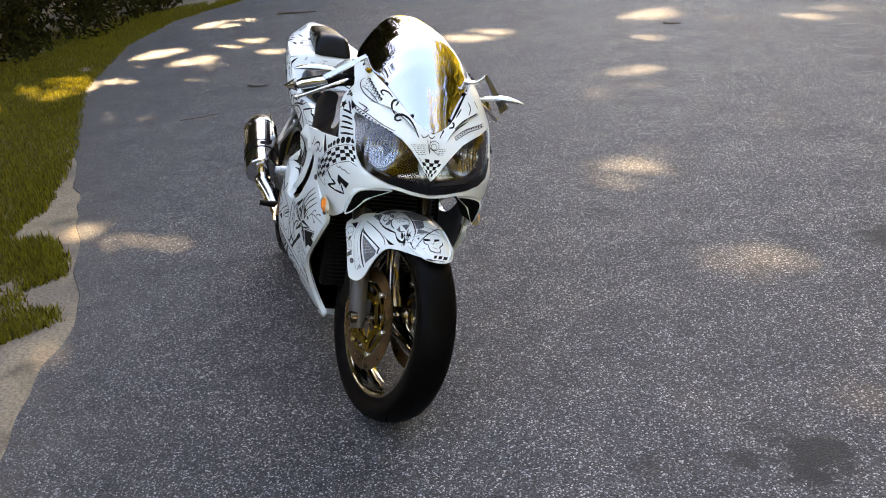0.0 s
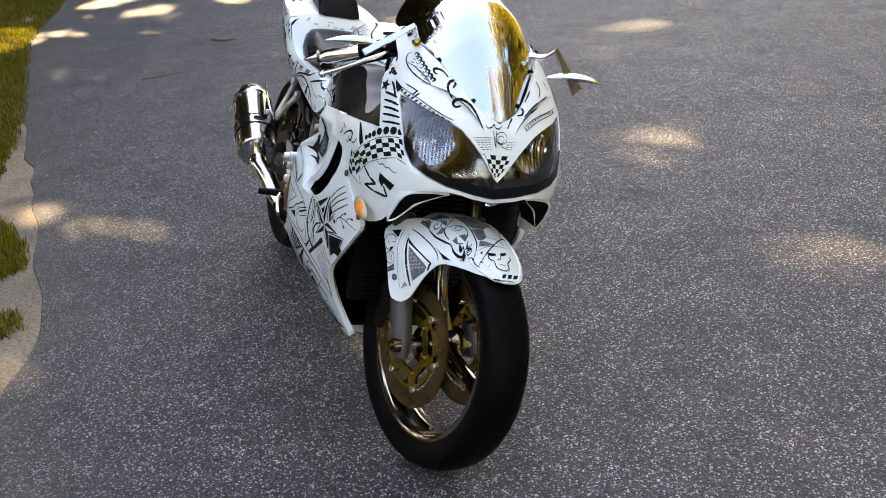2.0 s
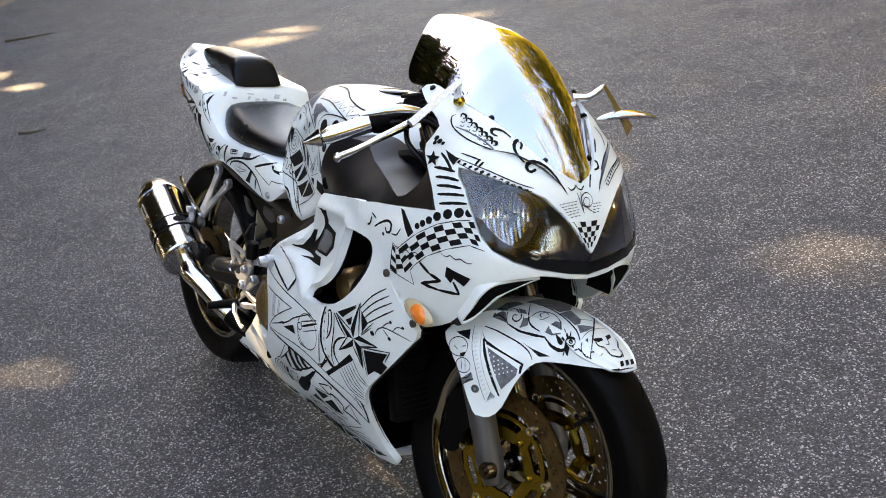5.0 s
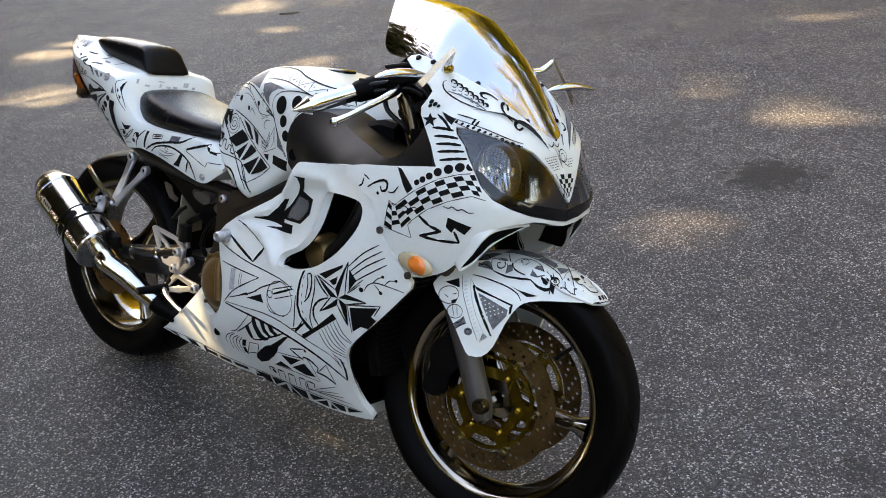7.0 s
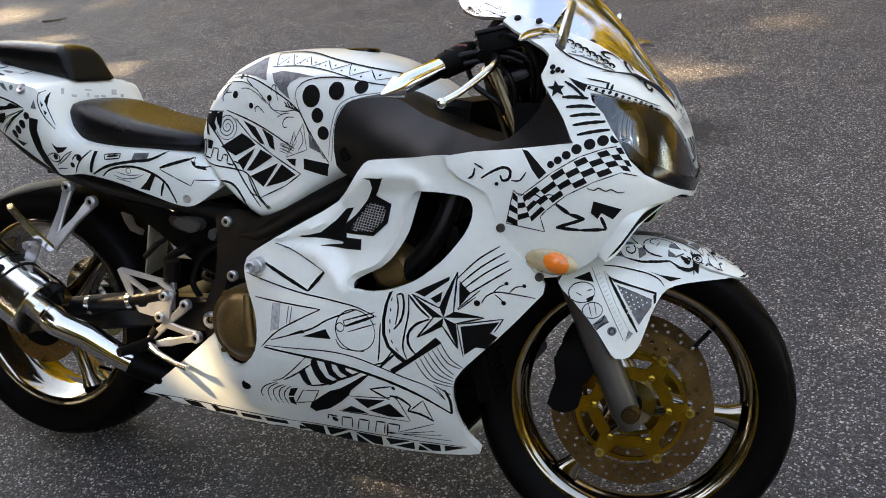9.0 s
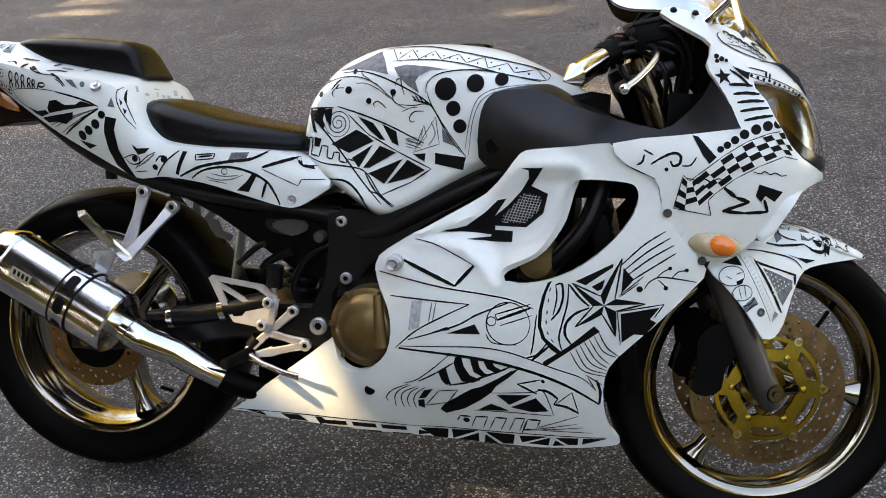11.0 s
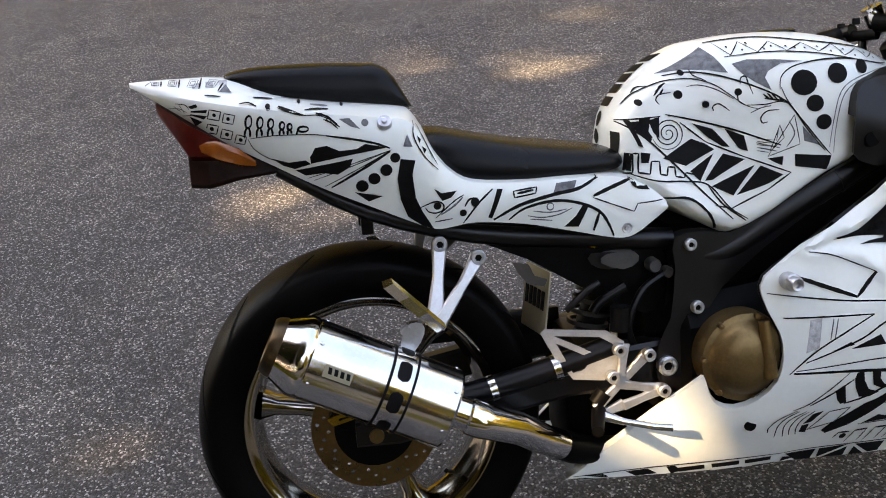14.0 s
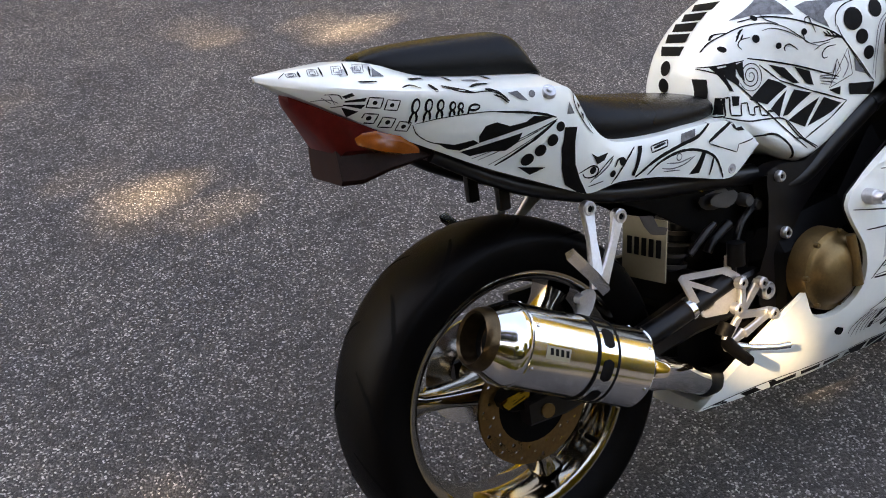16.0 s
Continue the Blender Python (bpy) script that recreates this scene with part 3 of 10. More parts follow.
# where the sun comes through the crowns: centre and half-width of each pool of light on the road
POOLS = [(0.84, -0.05, 0.035), (1.0, 0.03, 0.04), (-0.16, 1.52, 0.19), (-0.40, 1.90, 0.07), (1.05, 1.46, 0.14), (1.02, 1.62, 0.05), (0.98, 2.77, 0.14), (1.22, 2.85, 0.04), (-0.5, 2.66, 0.09), (-2.1, 2.65, 0.12), (-1.03, -1.00, 0.12), (-0.92, -0.82, 0.12), (-0.62, -0.49, 0.12), (-0.57, -0.80, 0.11), (-0.45, -0.63, 0.11), (0.26, -0.42, 0.06),
         (-6.4, -0.4, 0.25), (-5.28, -0.92, 0.13), (-5.05, -0.62, 0.15), (-4.90, -0.42, 0.11), (-4.49, -0.27, 0.12), (-5.1, 0.0, 0.13), (-5.7, -0.74, 0.14), (-6.2, 0.4, 0.24), (-5.4, 0.55, 0.18), (-3.44, -0.58, 0.10), (-4.4, 2.3, 0.3), (-4.0, 3.85, 0.28), (-2.85, 4.75, 0.25), (-1.39, 1.9, 0.1), (1.37, -0.37, 0.02), (1.16, -0.9, 0.03), (0.4, 3.15, 0.09), (1.85, 0.78, 0.05), (0.50, -1.2, 0.10),
         (-3.3, 1.44, 0.3), (0.44, 4.55, 0.17), (-0.94, 1.09, 0.13), (1.45, 3.56, 0.08), (-1.6, 2.1, 0.1), (-0.6, 0.4, 0.07), (-1.5, 3.13, 0.07), (-3.1, 3.3, 0.14), (-2.5, 3.8, 0.12), (-4.8, -1.64, 0.24), (-5.0, -1.30, 0.24), (-5.5, -1.38, 0.28), (-2.0, -1.9, 0.10), (-0.9, -1.7, 0.08),
         (0.22, -0.53, 0.05), (1.35, -0.30, 0.04), (0.40, -1.01, 0.07), (-3.76, -0.94, 0.11), (-3.04, -0.28, 0.11), (-5.6, -0.1, 0.2), (-7.9, 0.42, 0.35), (-1.8, 2.14, 0.08), (1.9, 0.64, 0.07),
         (1.97, 1.11, 0.08), (0.48, 2.89, 0.09), (1.84, 1.85, 0.07), (-1.65, 2.54, 0.09), (1.21, 4.42, 0.15), (-2.62, 4.6, 0.14), (-2.17, 2.42, 0.08), (-3.28, 4.06, 0.12), (-2.04, -1.38, 0.09)]


def tree(at, height, spread, leaves, leaf, seed, label, gaps=(), low=0.38):
    """A tapered trunk with limbs and a crown of single leaves in clumps."""
    rng = random.Random(seed)
    base = Vector(at)
    top = base + Vector((rng.uniform(-0.4, 0.4), rng.uniform(-0.4, 0.4), height * 0.72))
    r0 = 0.0085 * height
    bend = base.lerp(top, 0.5) + Vector((rng.uniform(-0.2, 0.2), rng.uniform(-0.2, 0.2), 0))
    root = new("tree")
    root.location = base
    bm = tube([base - base, bend - base, top - base], [r0 * 1.25, r0 * 0.8, r0 * 0.35], 12, soft=5)
    clumps = []
    for k in range(16):
        f = rng.uniform(low, 1.0)
        a = k * 2.4 + rng.uniform(-0.4, 0.4)
        s = base.lerp(top, f)
        reach = spread * rng.uniform(0.45, 1.0) * (1.15 - 0.5 * f)
        e = s + Vector((math.cos(a) * reach, math.sin(a) * reach, height * rng.uniform(0.06, 0.22)))
        tube([s - base, s.lerp(e, 0.5) + Vector((0, 0, 0.12)) - base, e - base], [r0 * 0.35 * (1.2 - f * 0.6), r0 * 0.2, r0 * 0.07], 7, bm, soft=3)
        clumps += [(e, spread * rng.uniform(0.28, 0.45)), (s.lerp(e, 0.6), spread * rng.uniform(0.22, 0.36))]
    clumps.append((top + Vector((0, 0, height * 0.12)), spread * 0.45))
    part("trunk", bm, BARK, root)
    verts, faces = [], []
    while len(faces) < leaves:
        c, r = clumps[rng.randrange(len(clumps))]
        q = Vector((rng.gauss(0, 1), rng.gauss(0, 1), rng.gauss(0, 0.75)))
        q = c + q.normalized() * r * rng.random() ** 0.45
        drop = q - SUN * (q.z / SUN.z)
        size = rng.uniform(0.11, 0.19)
        open_sky = max(((0.996 if w >= 0.16 else 0.97 if w >= 0.11 else 0.92) for x, y, w in gaps if (drop.x - x) ** 2 + (drop.y - y) ** 2 < (w * 0.95 + size * 0.75) ** 2), default=0.0)
        if rng.random() < open_sky:
            faces.append(None)
            continue
        d = Vector((rng.gauss(0, 1), rng.gauss(0, 1), rng.gauss(0, 1))).normalized()
        e = d.orthogonal().normalized()
        i = len(verts)
        q -= base
        verts += [q - d * size, q + e * size * 0.5, q + d * size, q - e * size * 0.5]
        faces.append((i, i + 1, i + 2, i + 3))
    me = bpy.data.meshes.new("crown")
    me.from_pydata(verts, [], [fc for fc in faces if fc])
    me.materials.append(leaf)
    o = new("crown", me)
    o.parent = root
    tagged(o, kind="stuff")
    tagged(root, label, "tree", "roadside trees")


def bush(at, height, spread, leaves, seed):
    rng = random.Random(seed)
    verts, faces = [], []
    for _ in range(leaves):
        a, f = rng.uniform(0, 6.3), rng.random()
        r = spread * (0.25 + 0.75 * math.sqrt(rng.random())) * (1 - 0.5 * f)
        q = Vector((math.cos(a) * r, math.sin(a) * r * 0.7, 0.03 + f * height * (0.7 + 0.3 * math.sin(a * 3 + seed))))
        d = Vector((rng.gauss(0, 1), rng.gauss(0, 1), rng.gauss(0, 1))).normalized()
        e, s, i = d.orthogonal().normalized(), rng.uniform(0.03, 0.08), len(verts)
        verts += [q - d * s, q + e * s * 0.4, q + d * s, q - e * s * 0.4]
        faces.append((i, i + 1, i + 2, i + 3))
    me = bpy.data.meshes.new("undergrowth")
    me.from_pydata(verts, [], faces)
    me.materials.append(LEAF_SHADE)
    o = new("undergrowth", me)
    o.location = Vector(at)
    tagged(o, "dark shaded undergrowth at the edge of the wood", "undergrowth", kind="stuff")


def woods(name, count, leaf, seed, label, sunward):
    """The wood that closes the place all round, as single leaves from the ground to the tree tops."""
    rng = random.Random(seed)
    verts, faces = [], []
    while len(faces) < count:
        a, r = rng.uniform(0, 2 * math.pi), rng.uniform(14.0, 25.0)
        x, y, z = r * math.cos(a), 2 + r * math.sin(a), rng.uniform(0.0, 10.5) * (0.75 + 0.25 * math.sin(a * 7 + seed))
        if y < 5 and x > -4:
            z *= 0.5 if y < -1 else 1.0
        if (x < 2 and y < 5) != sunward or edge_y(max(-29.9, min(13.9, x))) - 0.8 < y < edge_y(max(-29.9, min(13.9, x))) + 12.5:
            continue
        if noise.noise(Vector((x * 0.45, y * 0.45, z * 0.6))) < -0.18:
            continue
        q, size = Vector((x, y, z)), rng.uniform(0.16, 0.34)
        drop = q - SUN * (q.z / SUN.z)
        if sunward and any((drop.x - px) ** 2 + (drop.y - py) ** 2 < (w + size * 0.75) ** 2 for px, py, w in POOLS):
            continue
        d = Vector((rng.gauss(0, 1), rng.gauss(0, 1), rng.gauss(0, 1))).normalized()
        e, i = d.orthogonal().normalized(), len(verts)
        verts += [q - d * size, q + e * size * 0.5, q + d * size, q - e * size * 0.5]
        faces.append((i, i + 1, i + 2, i + 3))
    me = bpy.data.meshes.new(name)
    me.from_pydata(verts, [], faces)
    me.materials.append(leaf)
    tagged(new(name, me), label, "woodland", kind="stuff")


def wood_edge(count, seed):
    """The close, unseen edge of the wood along the road's far side, coloured as sunlit."""
    rng = random.Random(seed)
    verts, faces = [], []
    while len(faces) < count:
        x, z = rng.uniform(-13, 17), 7.0 * rng.random() ** 0.8
        y = edge_y(max(-29.9, min(13.9, x))) + 13.2 + abs(rng.gauss(0, 0.8))
        if z > 5.2 + 1.8 * noise.noise(Vector((x * 0.5, 1.3, 0))) or noise.noise(Vector((x * 0.8, y * 0.8, z * 0.9))) < -0.32:
            continue
        q, size = Vector((x, y, z)), rng.uniform(0.12, 0.26)
        d = Vector((rng.gauss(0, 1), rng.gauss(0, 1), rng.gauss(0, 1))).normalized()
        e, i = d.orthogonal().normalized(), len(verts)
        verts += [q - d * size, q + e * size * 0.5, q + d * size, q - e * size * 0.5]
        faces.append((i, i + 1, i + 2, i + 3))
    me = bpy.data.meshes.new("wood_edge")
    me.from_pydata(verts, [], faces)
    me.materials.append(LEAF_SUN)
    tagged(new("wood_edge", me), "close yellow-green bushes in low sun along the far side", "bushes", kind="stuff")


build_ground()
build_grass()
# out of view, added as gold foliage for the screen to mirror
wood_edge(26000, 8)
# dark leaves colour the shaded half of the wood, bright ones the sunlit half
woods("woodland", 30000, LEAF_SHADE, 5, "dark woodland closing the far side of the verge", True)
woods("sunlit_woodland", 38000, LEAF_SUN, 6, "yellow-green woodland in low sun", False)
# crowns that shade the road, each given by the stretch of road under its shadow and its height
# the last five are unseen, added to cut light bounced from the verge
for k, (gx, gy, h, s) in enumerate(((5, 3, 12, 3.4), (2, 3, 11, 3.4), (5, 6.5, 13, 3.6), (2, 6.5, 13, 3.4), (-2, 6.5, 13, 3.6), (-2, 3, 10, 3.3), (-6, 3, 9, 3.4), (5, -0.8, 10, 3.3), (2, -0.6, 9, 3.2), (-1.6, -0.2, 8.5, 3.2), (-6, -0.8, 8.5, 3.4), (0, 1.4, 9.5, 3.2), (3.4, 1.2, 11.5, 3.2), (-4, 1.2, 9, 3.2), (8.5, 2, 12, 3.6), (3, -4, 10, 3.4), (6.5, -4, 11, 3.6), (3.5, -7.5, 10, 3.6), (0, -4.5, 9, 3.2), (7, -8, 11, 3.6))):
    t = h / SUN.z
    tree((gx + SUN.x * t, gy + SUN.y * t, -0.02), h / 0.72, s, 9500, LEAF_SHADE, 20 + k, "tall broadleaved tree shading the road, with a gappy dark crown", POOLS)
# trees out of view, placed for gold reflections; sunlight is in the leaf colour
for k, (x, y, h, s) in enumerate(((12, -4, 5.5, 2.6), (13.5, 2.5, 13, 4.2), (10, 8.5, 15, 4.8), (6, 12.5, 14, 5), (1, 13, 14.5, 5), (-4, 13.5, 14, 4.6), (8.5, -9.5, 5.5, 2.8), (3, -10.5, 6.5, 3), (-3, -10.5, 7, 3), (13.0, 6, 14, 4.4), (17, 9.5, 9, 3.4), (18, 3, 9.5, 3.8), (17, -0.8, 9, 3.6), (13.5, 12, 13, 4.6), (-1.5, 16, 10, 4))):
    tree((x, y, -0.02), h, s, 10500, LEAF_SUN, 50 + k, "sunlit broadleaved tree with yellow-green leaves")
# unseen trees added to block skylight from above the verge
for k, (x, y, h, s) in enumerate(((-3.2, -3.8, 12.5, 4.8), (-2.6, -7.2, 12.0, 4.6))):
    tree((x, y, -0.02), h, s, 9500, LEAF_SHADE, 90 + k, "tall broadleaved tree over the verge, with a high gappy crown", POOLS, 0.80)
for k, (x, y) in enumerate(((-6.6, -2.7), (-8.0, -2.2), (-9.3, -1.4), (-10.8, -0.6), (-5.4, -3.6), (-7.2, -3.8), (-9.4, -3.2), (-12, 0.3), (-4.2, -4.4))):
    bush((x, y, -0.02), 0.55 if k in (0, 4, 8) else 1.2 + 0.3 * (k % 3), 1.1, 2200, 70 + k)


# a pale post at the edge of the wood, a few twigs lying on the road
PALE = material("weathered_wood", (0.34, 0.29, 0.22), 0.85, spread=0.35, size=7, bump=0.6, bump_size=60)
tagged(part("wooden_post", tube([(-5.51, -1.92, -0.05), (-5.53, -1.95, 1.2), (-5.56, -1.99, 2.6), (-5.56, -1.99, 2.63)], [0.085, 0.08, 0.075, 0.05], 16, soft=3), PALE), "pale weathered wooden post at the edge of the wood", "post")
# the second entry is a thin dark line on the asphalt
for a, b, r in (((-3.92, 0.19), (-3.78, 0.33), 0.008), ((-3.10, -0.40), (-3.09, -0.12), 0.003), ((-3.48, 3.66), (-3.35, 3.75), 0.008), ((-7.99, 1.07), (-7.65, 1.47), 0.012)):
    mid = (Vector(a) + Vector(b)) / 2 + Vector((0.02, -0.02))
    tagged(part("twig", tube([(*a, r), (*mid, r * 1.1), (*b, r)], [r, r * 0.8, r * 0.4], 7, soft=4), BARK), "thin dark fallen twig on the asphalt", "twig", "fallen twigs")

# ---- motorcycle: x ahead, y to its left, z up, from the ground under the rear axle ----
LEAN = Matrix(((0.9999, -0.0042, 0.0137, -0.0043), (0.0000, 0.9550, 0.2966, -0.0934), (-0.0143, -0.2966, 0.9549, 0.0059), (0, 0, 0, 1)))
bike = new("motorcycle")
bike.matrix_world = LEAN
tagged(bike, "white sports motorcycle with black ink drawings, leaning on its stand", "motorcycle")
AXLE_R, AXLE_F = Vector((0, 0, 0.315)), Vector((1.385, -0.020, 0.300))
RAKE = Vector((-0.407, 0, 0.914))
PIVOT = Vector((1.350, -0.014, 0.300))
STEER = Matrix.Translation(PIVOT) @ Matrix.Rotation(radians(10.0), 4, RAKE) @ Matrix.Translation(-PIVOT)
RIGHT = lambda *_: (0, 1, 0)


def wheel(name, half, radius, tyre_half, spokes, at, label):
    rim = lathe([(0.222, -half), (0.229, -half), (0.230, -half + 0.005), (0.217, -half + 0.010), (0.208, -half * 0.5), (0.204, 0), (0.208, half * 0.5), (0.217, half - 0.010), (0.230, half - 0.005), (0.229, half), (0.222, half),
                 (0.2125, half - 0.006), (0.2085, half * 0.5), (0.199, half * 0.22), (0.199, -half * 0.22), (0.2085, -half * 0.5), (0.2125, -half + 0.006)], 72, closed=True)
    w = part(name, rim, RIM, bike, label, at=at)
    part("hub", lathe([(0.020, -half - 0.01), (0.044, -half - 0.008), (0.048, -half * 0.6), (0.040, -half * 0.2), (0.040, half * 0.2), (0.048, half * 0.6), (0.044, half + 0.008), (0.020, half + 0.01)], 32, closed=True), RIM, w)
    rings = []
    for r, wd, d in ((0.036, 0.030, half * 0.75), (0.075, 0.020, half * 0.55), (0.13, 0.015, half * 0.45), (0.175, 0.017, half * 0.45), (0.200, 0.028, half * 0.5)):
        rings.append([Vector((r, d * math.copysign(abs(math.cos(t)) ** 0.6, math.cos(t)), wd * math.copysign(abs(math.sin(t)) ** 0.6, math.sin(t)))) for t in (2 * math.pi * k / 16 for k in range(16))])
    first = part("spoke", loft(rings), RIM, w, at=Matrix.Rotation(-radians(spokes[0]), 4, "Y"))
    for a in spokes[1:]:
        share(first, w, Matrix.Rotation(-radians(a), 4, "Y"))
    prof = [(0.222, half - 0.006), (0.236, half + 0.004), (0.236 + (radius - 0.236) * 0.35, tyre_half * 0.98), (0.236 + (radius - 0.236) * 0.58, tyre_half)]
    for k in range(1, 8):
        t = k / 8 * math.pi / 2
        prof.append((0.236 + (radius - 0.236) * (0.58 + 0.42 * math.sin(t)), tyre_half * math.cos(t) ** 0.85))
    prof = prof + [(radius, 0)] + [(r, -y) for r, y in reversed(prof)]
    part("tyre", lathe(prof, 96), RUBBER, w, "black sports tyre with curved grooves", sharp=60)
    # tread grooves swept back from the crown to the shoulder
    bm = bmesh.new()
    turns = 14 if half > 0.06 else 12
    for k in range(turns * 2):
        side, a0 = 1 if k % 2 else -1, 2 * math.pi * (k // 2) / turns + (0.2 if k % 2 else 0)
        last = None
        for j in range(9):
            t = 0.12 + 0.88 * j / 8
            th = math.pi / 2 * (1 - t)
            r, y = 0.236 + (radius - 0.236) * (0.58 + 0.42 * math.sin(th)) + 0.0008, side * tyre_half * math.cos(th) ** 0.85
            a, wd = a0 + 0.42 * t ** 1.4, 0.0060 * math.sin(math.pi * (0.12 + 0.8 * j / 8)) / r
            pair = [bm.verts.new((r * math.cos(a + s * wd), y, r * math.sin(a + s * wd))) for s in (-1, 1)]
            if last:
                bm.faces.new((last[0], last[1], pair[1], pair[0]))
            last = pair
    tagged(part("tread_groove", bm, GROOVE, w), kind="stuff")
    return w


def brake_disc(outer, inner, holes, y, parent, carrier):
    ring = [(outer * math.cos(a), outer * math.sin(a)) for a in (2 * math.pi * k / 72 for k in range(72))]
    bore = [[(inner * math.cos(a), inner * math.sin(a)) for a in (2 * math.pi * k / 36 for k in range(36))]]
    for k in range(holes):
        a, r = 2 * math.pi * k / holes, inner + (outer - inner) * (0.25, 0.5, 0.75)[k % 3]
        bore.append([(r * math.cos(a) + 0.0040 * math.cos(b), r * math.sin(a) + 0.0040 * math.sin(b)) for b in (2 * math.pi * q / 8 for q in range(8))])
    d = part("brake_disc", plate(ring, y - 0.0025, y + 0.0025, bore), DISC, parent, "drilled brown-tinted steel brake disc", sharp=30)
    if carrier:
        star = []
        for k in range(96):
            a = 2 * math.pi * k / 96
            lug = 0.1025 + 0.010 * max(0, math.cos(a * 6)) ** 8
            star.append((lug * math.cos(a), lug * math.sin(a)))
        bores = [[((0.054 + 0.010 * max(0, math.cos(a * 6)) ** 2) * math.cos(a), (0.054 + 0.010 * max(0, math.cos(a * 6)) ** 2) * math.sin(a)) for a in (2 * math.pi * k / 60 for k in range(60))]]
        for k in range(6):
            mid = 2 * math.pi * (k + 0.5) / 6
            arc = [mid + radians(-21 + 6 * q) for q in range(8)]
            bores.append([(0.0945 * math.cos(a), 0.0945 * math.sin(a)) for a in arc] + [((0.076 + 0.006 * abs(a - mid)) * math.cos(mid + (a - mid) * 0.82), (0.076 + 0.006 * abs(a - mid)) * math.sin(mid + (a - mid) * 0.82)) for a in reversed(arc)])
        part("disc_carrier", plate(star, y - 0.004 * (1 if y < 0 else -1) - 0.003, y - 0.004 * (1 if y < 0 else -1) + 0.003, bores, bevel=0.0012), GOLD, d, "gold anodised disc carrier")
        for k in range(6):
            a = 2 * math.pi * k / 6
            part("bobbin", lathe([(0.0045, y - 0.005), (0.0045, y - 0.009), (0.0085, y - 0.009), (0.0095, y - 0.006), (0.0095, y + 0.006), (0.0085, y + 0.009), (0.0045, y + 0.009), (0.0045, y + 0.005)], 16), POLISH, d, at=Matrix.Translation((0.106 * math.cos(a), 0, 0.106 * math.sin(a))))
            part("carrier_bolt", lathe([(0.0, y - 0.008), (0.003, y - 0.008), (0.0035, y - 0.012), (0.006, y - 0.011), (0.007, y - 0.004)], 12), GOLD, d, at=Matrix.Translation((0.068 * math.cos(a), 0, 0.068 * math.sin(a))))
    return d


front = wheel("front_wheel", 0.042, 0.299, 0.056, (-6, 114, 234), STEER @ Matrix.Translation(AXLE_F), "chromed three-spoke front wheel")
for y in (-0.074, 0.074):
    brake_disc(0.149, 0.110, 75, y, front, True)
rear = wheel("rear_wheel", 0.072, 0.313, 0.089, (50, 170, 290), Matrix.Translation(AXLE_R), "chromed three-spoke rear wheel")
rear_disc = brake_disc(0.112, 0.072, 42, -0.098, rear, False)
part("disc_carrier", lathe([(0.02, -0.103), (0.040, -0.103), (0.074, -0.099), (0.074, -0.094), (0.02, -0.094)], 40, closed=True), BLACK, rear_disc, "black disc carrier")
part("valve_stem", tube([(0.14, -0.03, -0.135), (0.125, -0.055, -0.12)], 0.0045, 8), BLACK, rear)
part("valve_stem", tube([(0.135, 0.0, 0.14), (0.108, -0.02, 0.112)], 0.0045, 8), BLACK, front)
part("sprocket", lathe([(0.05, 0.098), (0.105, 0.098), (0.105, 0.104), (0.05, 0.104)], 44, closed=True), POLISH, rear)

# -- front fork, fender and brakes, turned with the steering --
along = RAKE.normalized()


def at_fork(d, side, fwd=0.0):
    return Vector((AXLE_F.x - 0.010, AXLE_F.y + side * 0.103, AXLE_F.z)) + along * d + Vector((0.914, 0, 0.407)) * fwd


for side in (-1, 1):
    leg = tube([at_fork(-0.035, side), at_fork(0.0, side), at_fork(0.05, side), at_fork(0.16, side), at_fork(0.30, side), at_fork(0.31, side)], [0.018, 0.027, 0.026, 0.028, 0.029, 0.026], 20)
    fork = part("fork_leg", leg, FORK, bike, "grey painted fork slider with a bright stanchion", at=STEER)
    part("stanchion", tube([at_fork(0.30, side), at_fork(0.50, side)], 0.0215, 18), TUBE, fork)
    # left tube is coloured black to stand in for the dark clutter hiding it
    part("fork_tube", tube([at_fork(0.49, side), at_fork(0.670, side), at_fork(0.676, side)], [0.026, 0.026, 0.020], 18), TUBE if side < 0 else BLACK, fork, "bronze-tinted upper fork tube" if side < 0 else "black upper fork tube")
    nut = lathe([(0.0, -0.012), (0.006, -0.012), (0.007, -0.006), (0.014, -0.006), (0.017, 0.0), (0.019, 0.012)], 18)
    part("axle_bolt", nut, TUBE, fork, at=Matrix.Translation(Vector((AXLE_F.x, AXLE_F.y + side * 0.128, AXLE_F.z))) @ (Matrix() if side < 0 else Matrix.Rotation(math.pi, 4, "Z")))
    c = plate([(1.232, 0.300), (1.262, 0.286), (1.290, 0.300), (1.296, 0.340), (1.318, 0.372), (1.300, 0.418), (1.268, 0.424), (1.240, 0.388), (1.246, 0.350)], side * 0.054 + AXLE_F.y, side * 0.106 + AXLE_F.y, soft=2, bevel=0.006)
    cal = part("brake_caliper", c, BLACK, bike, "black front brake caliper", at=STEER)
    part("caliper_bolt", tube([(1.262, side * 0.110, 0.345), (1.262, side * 0.119, 0.345)], 0.010, 12), ALU, cal)
    part("caliper_bolt", tube([(1.285, side * 0.110, 0.385), (1.285, side * 0.119, 0.385)], 0.008, 12), ALU, cal)
part("lower_yoke", box((0.075, 0.25, 0.04), at_fork(0.50, 0) + Vector((0.02, 0, 0)), 0.01, turn=Matrix.Rotation(radians(-24), 3, "Y")), FRAME, bike, at=STEER)
part("upper_yoke", box((0.085, 0.25, 0.022), at_fork(0.645, 0) + Vector((0.02, 0, 0)), 0.008, turn=Matrix.Rotation(radians(-24), 3, "Y")), FRAME, bike, at=STEER)
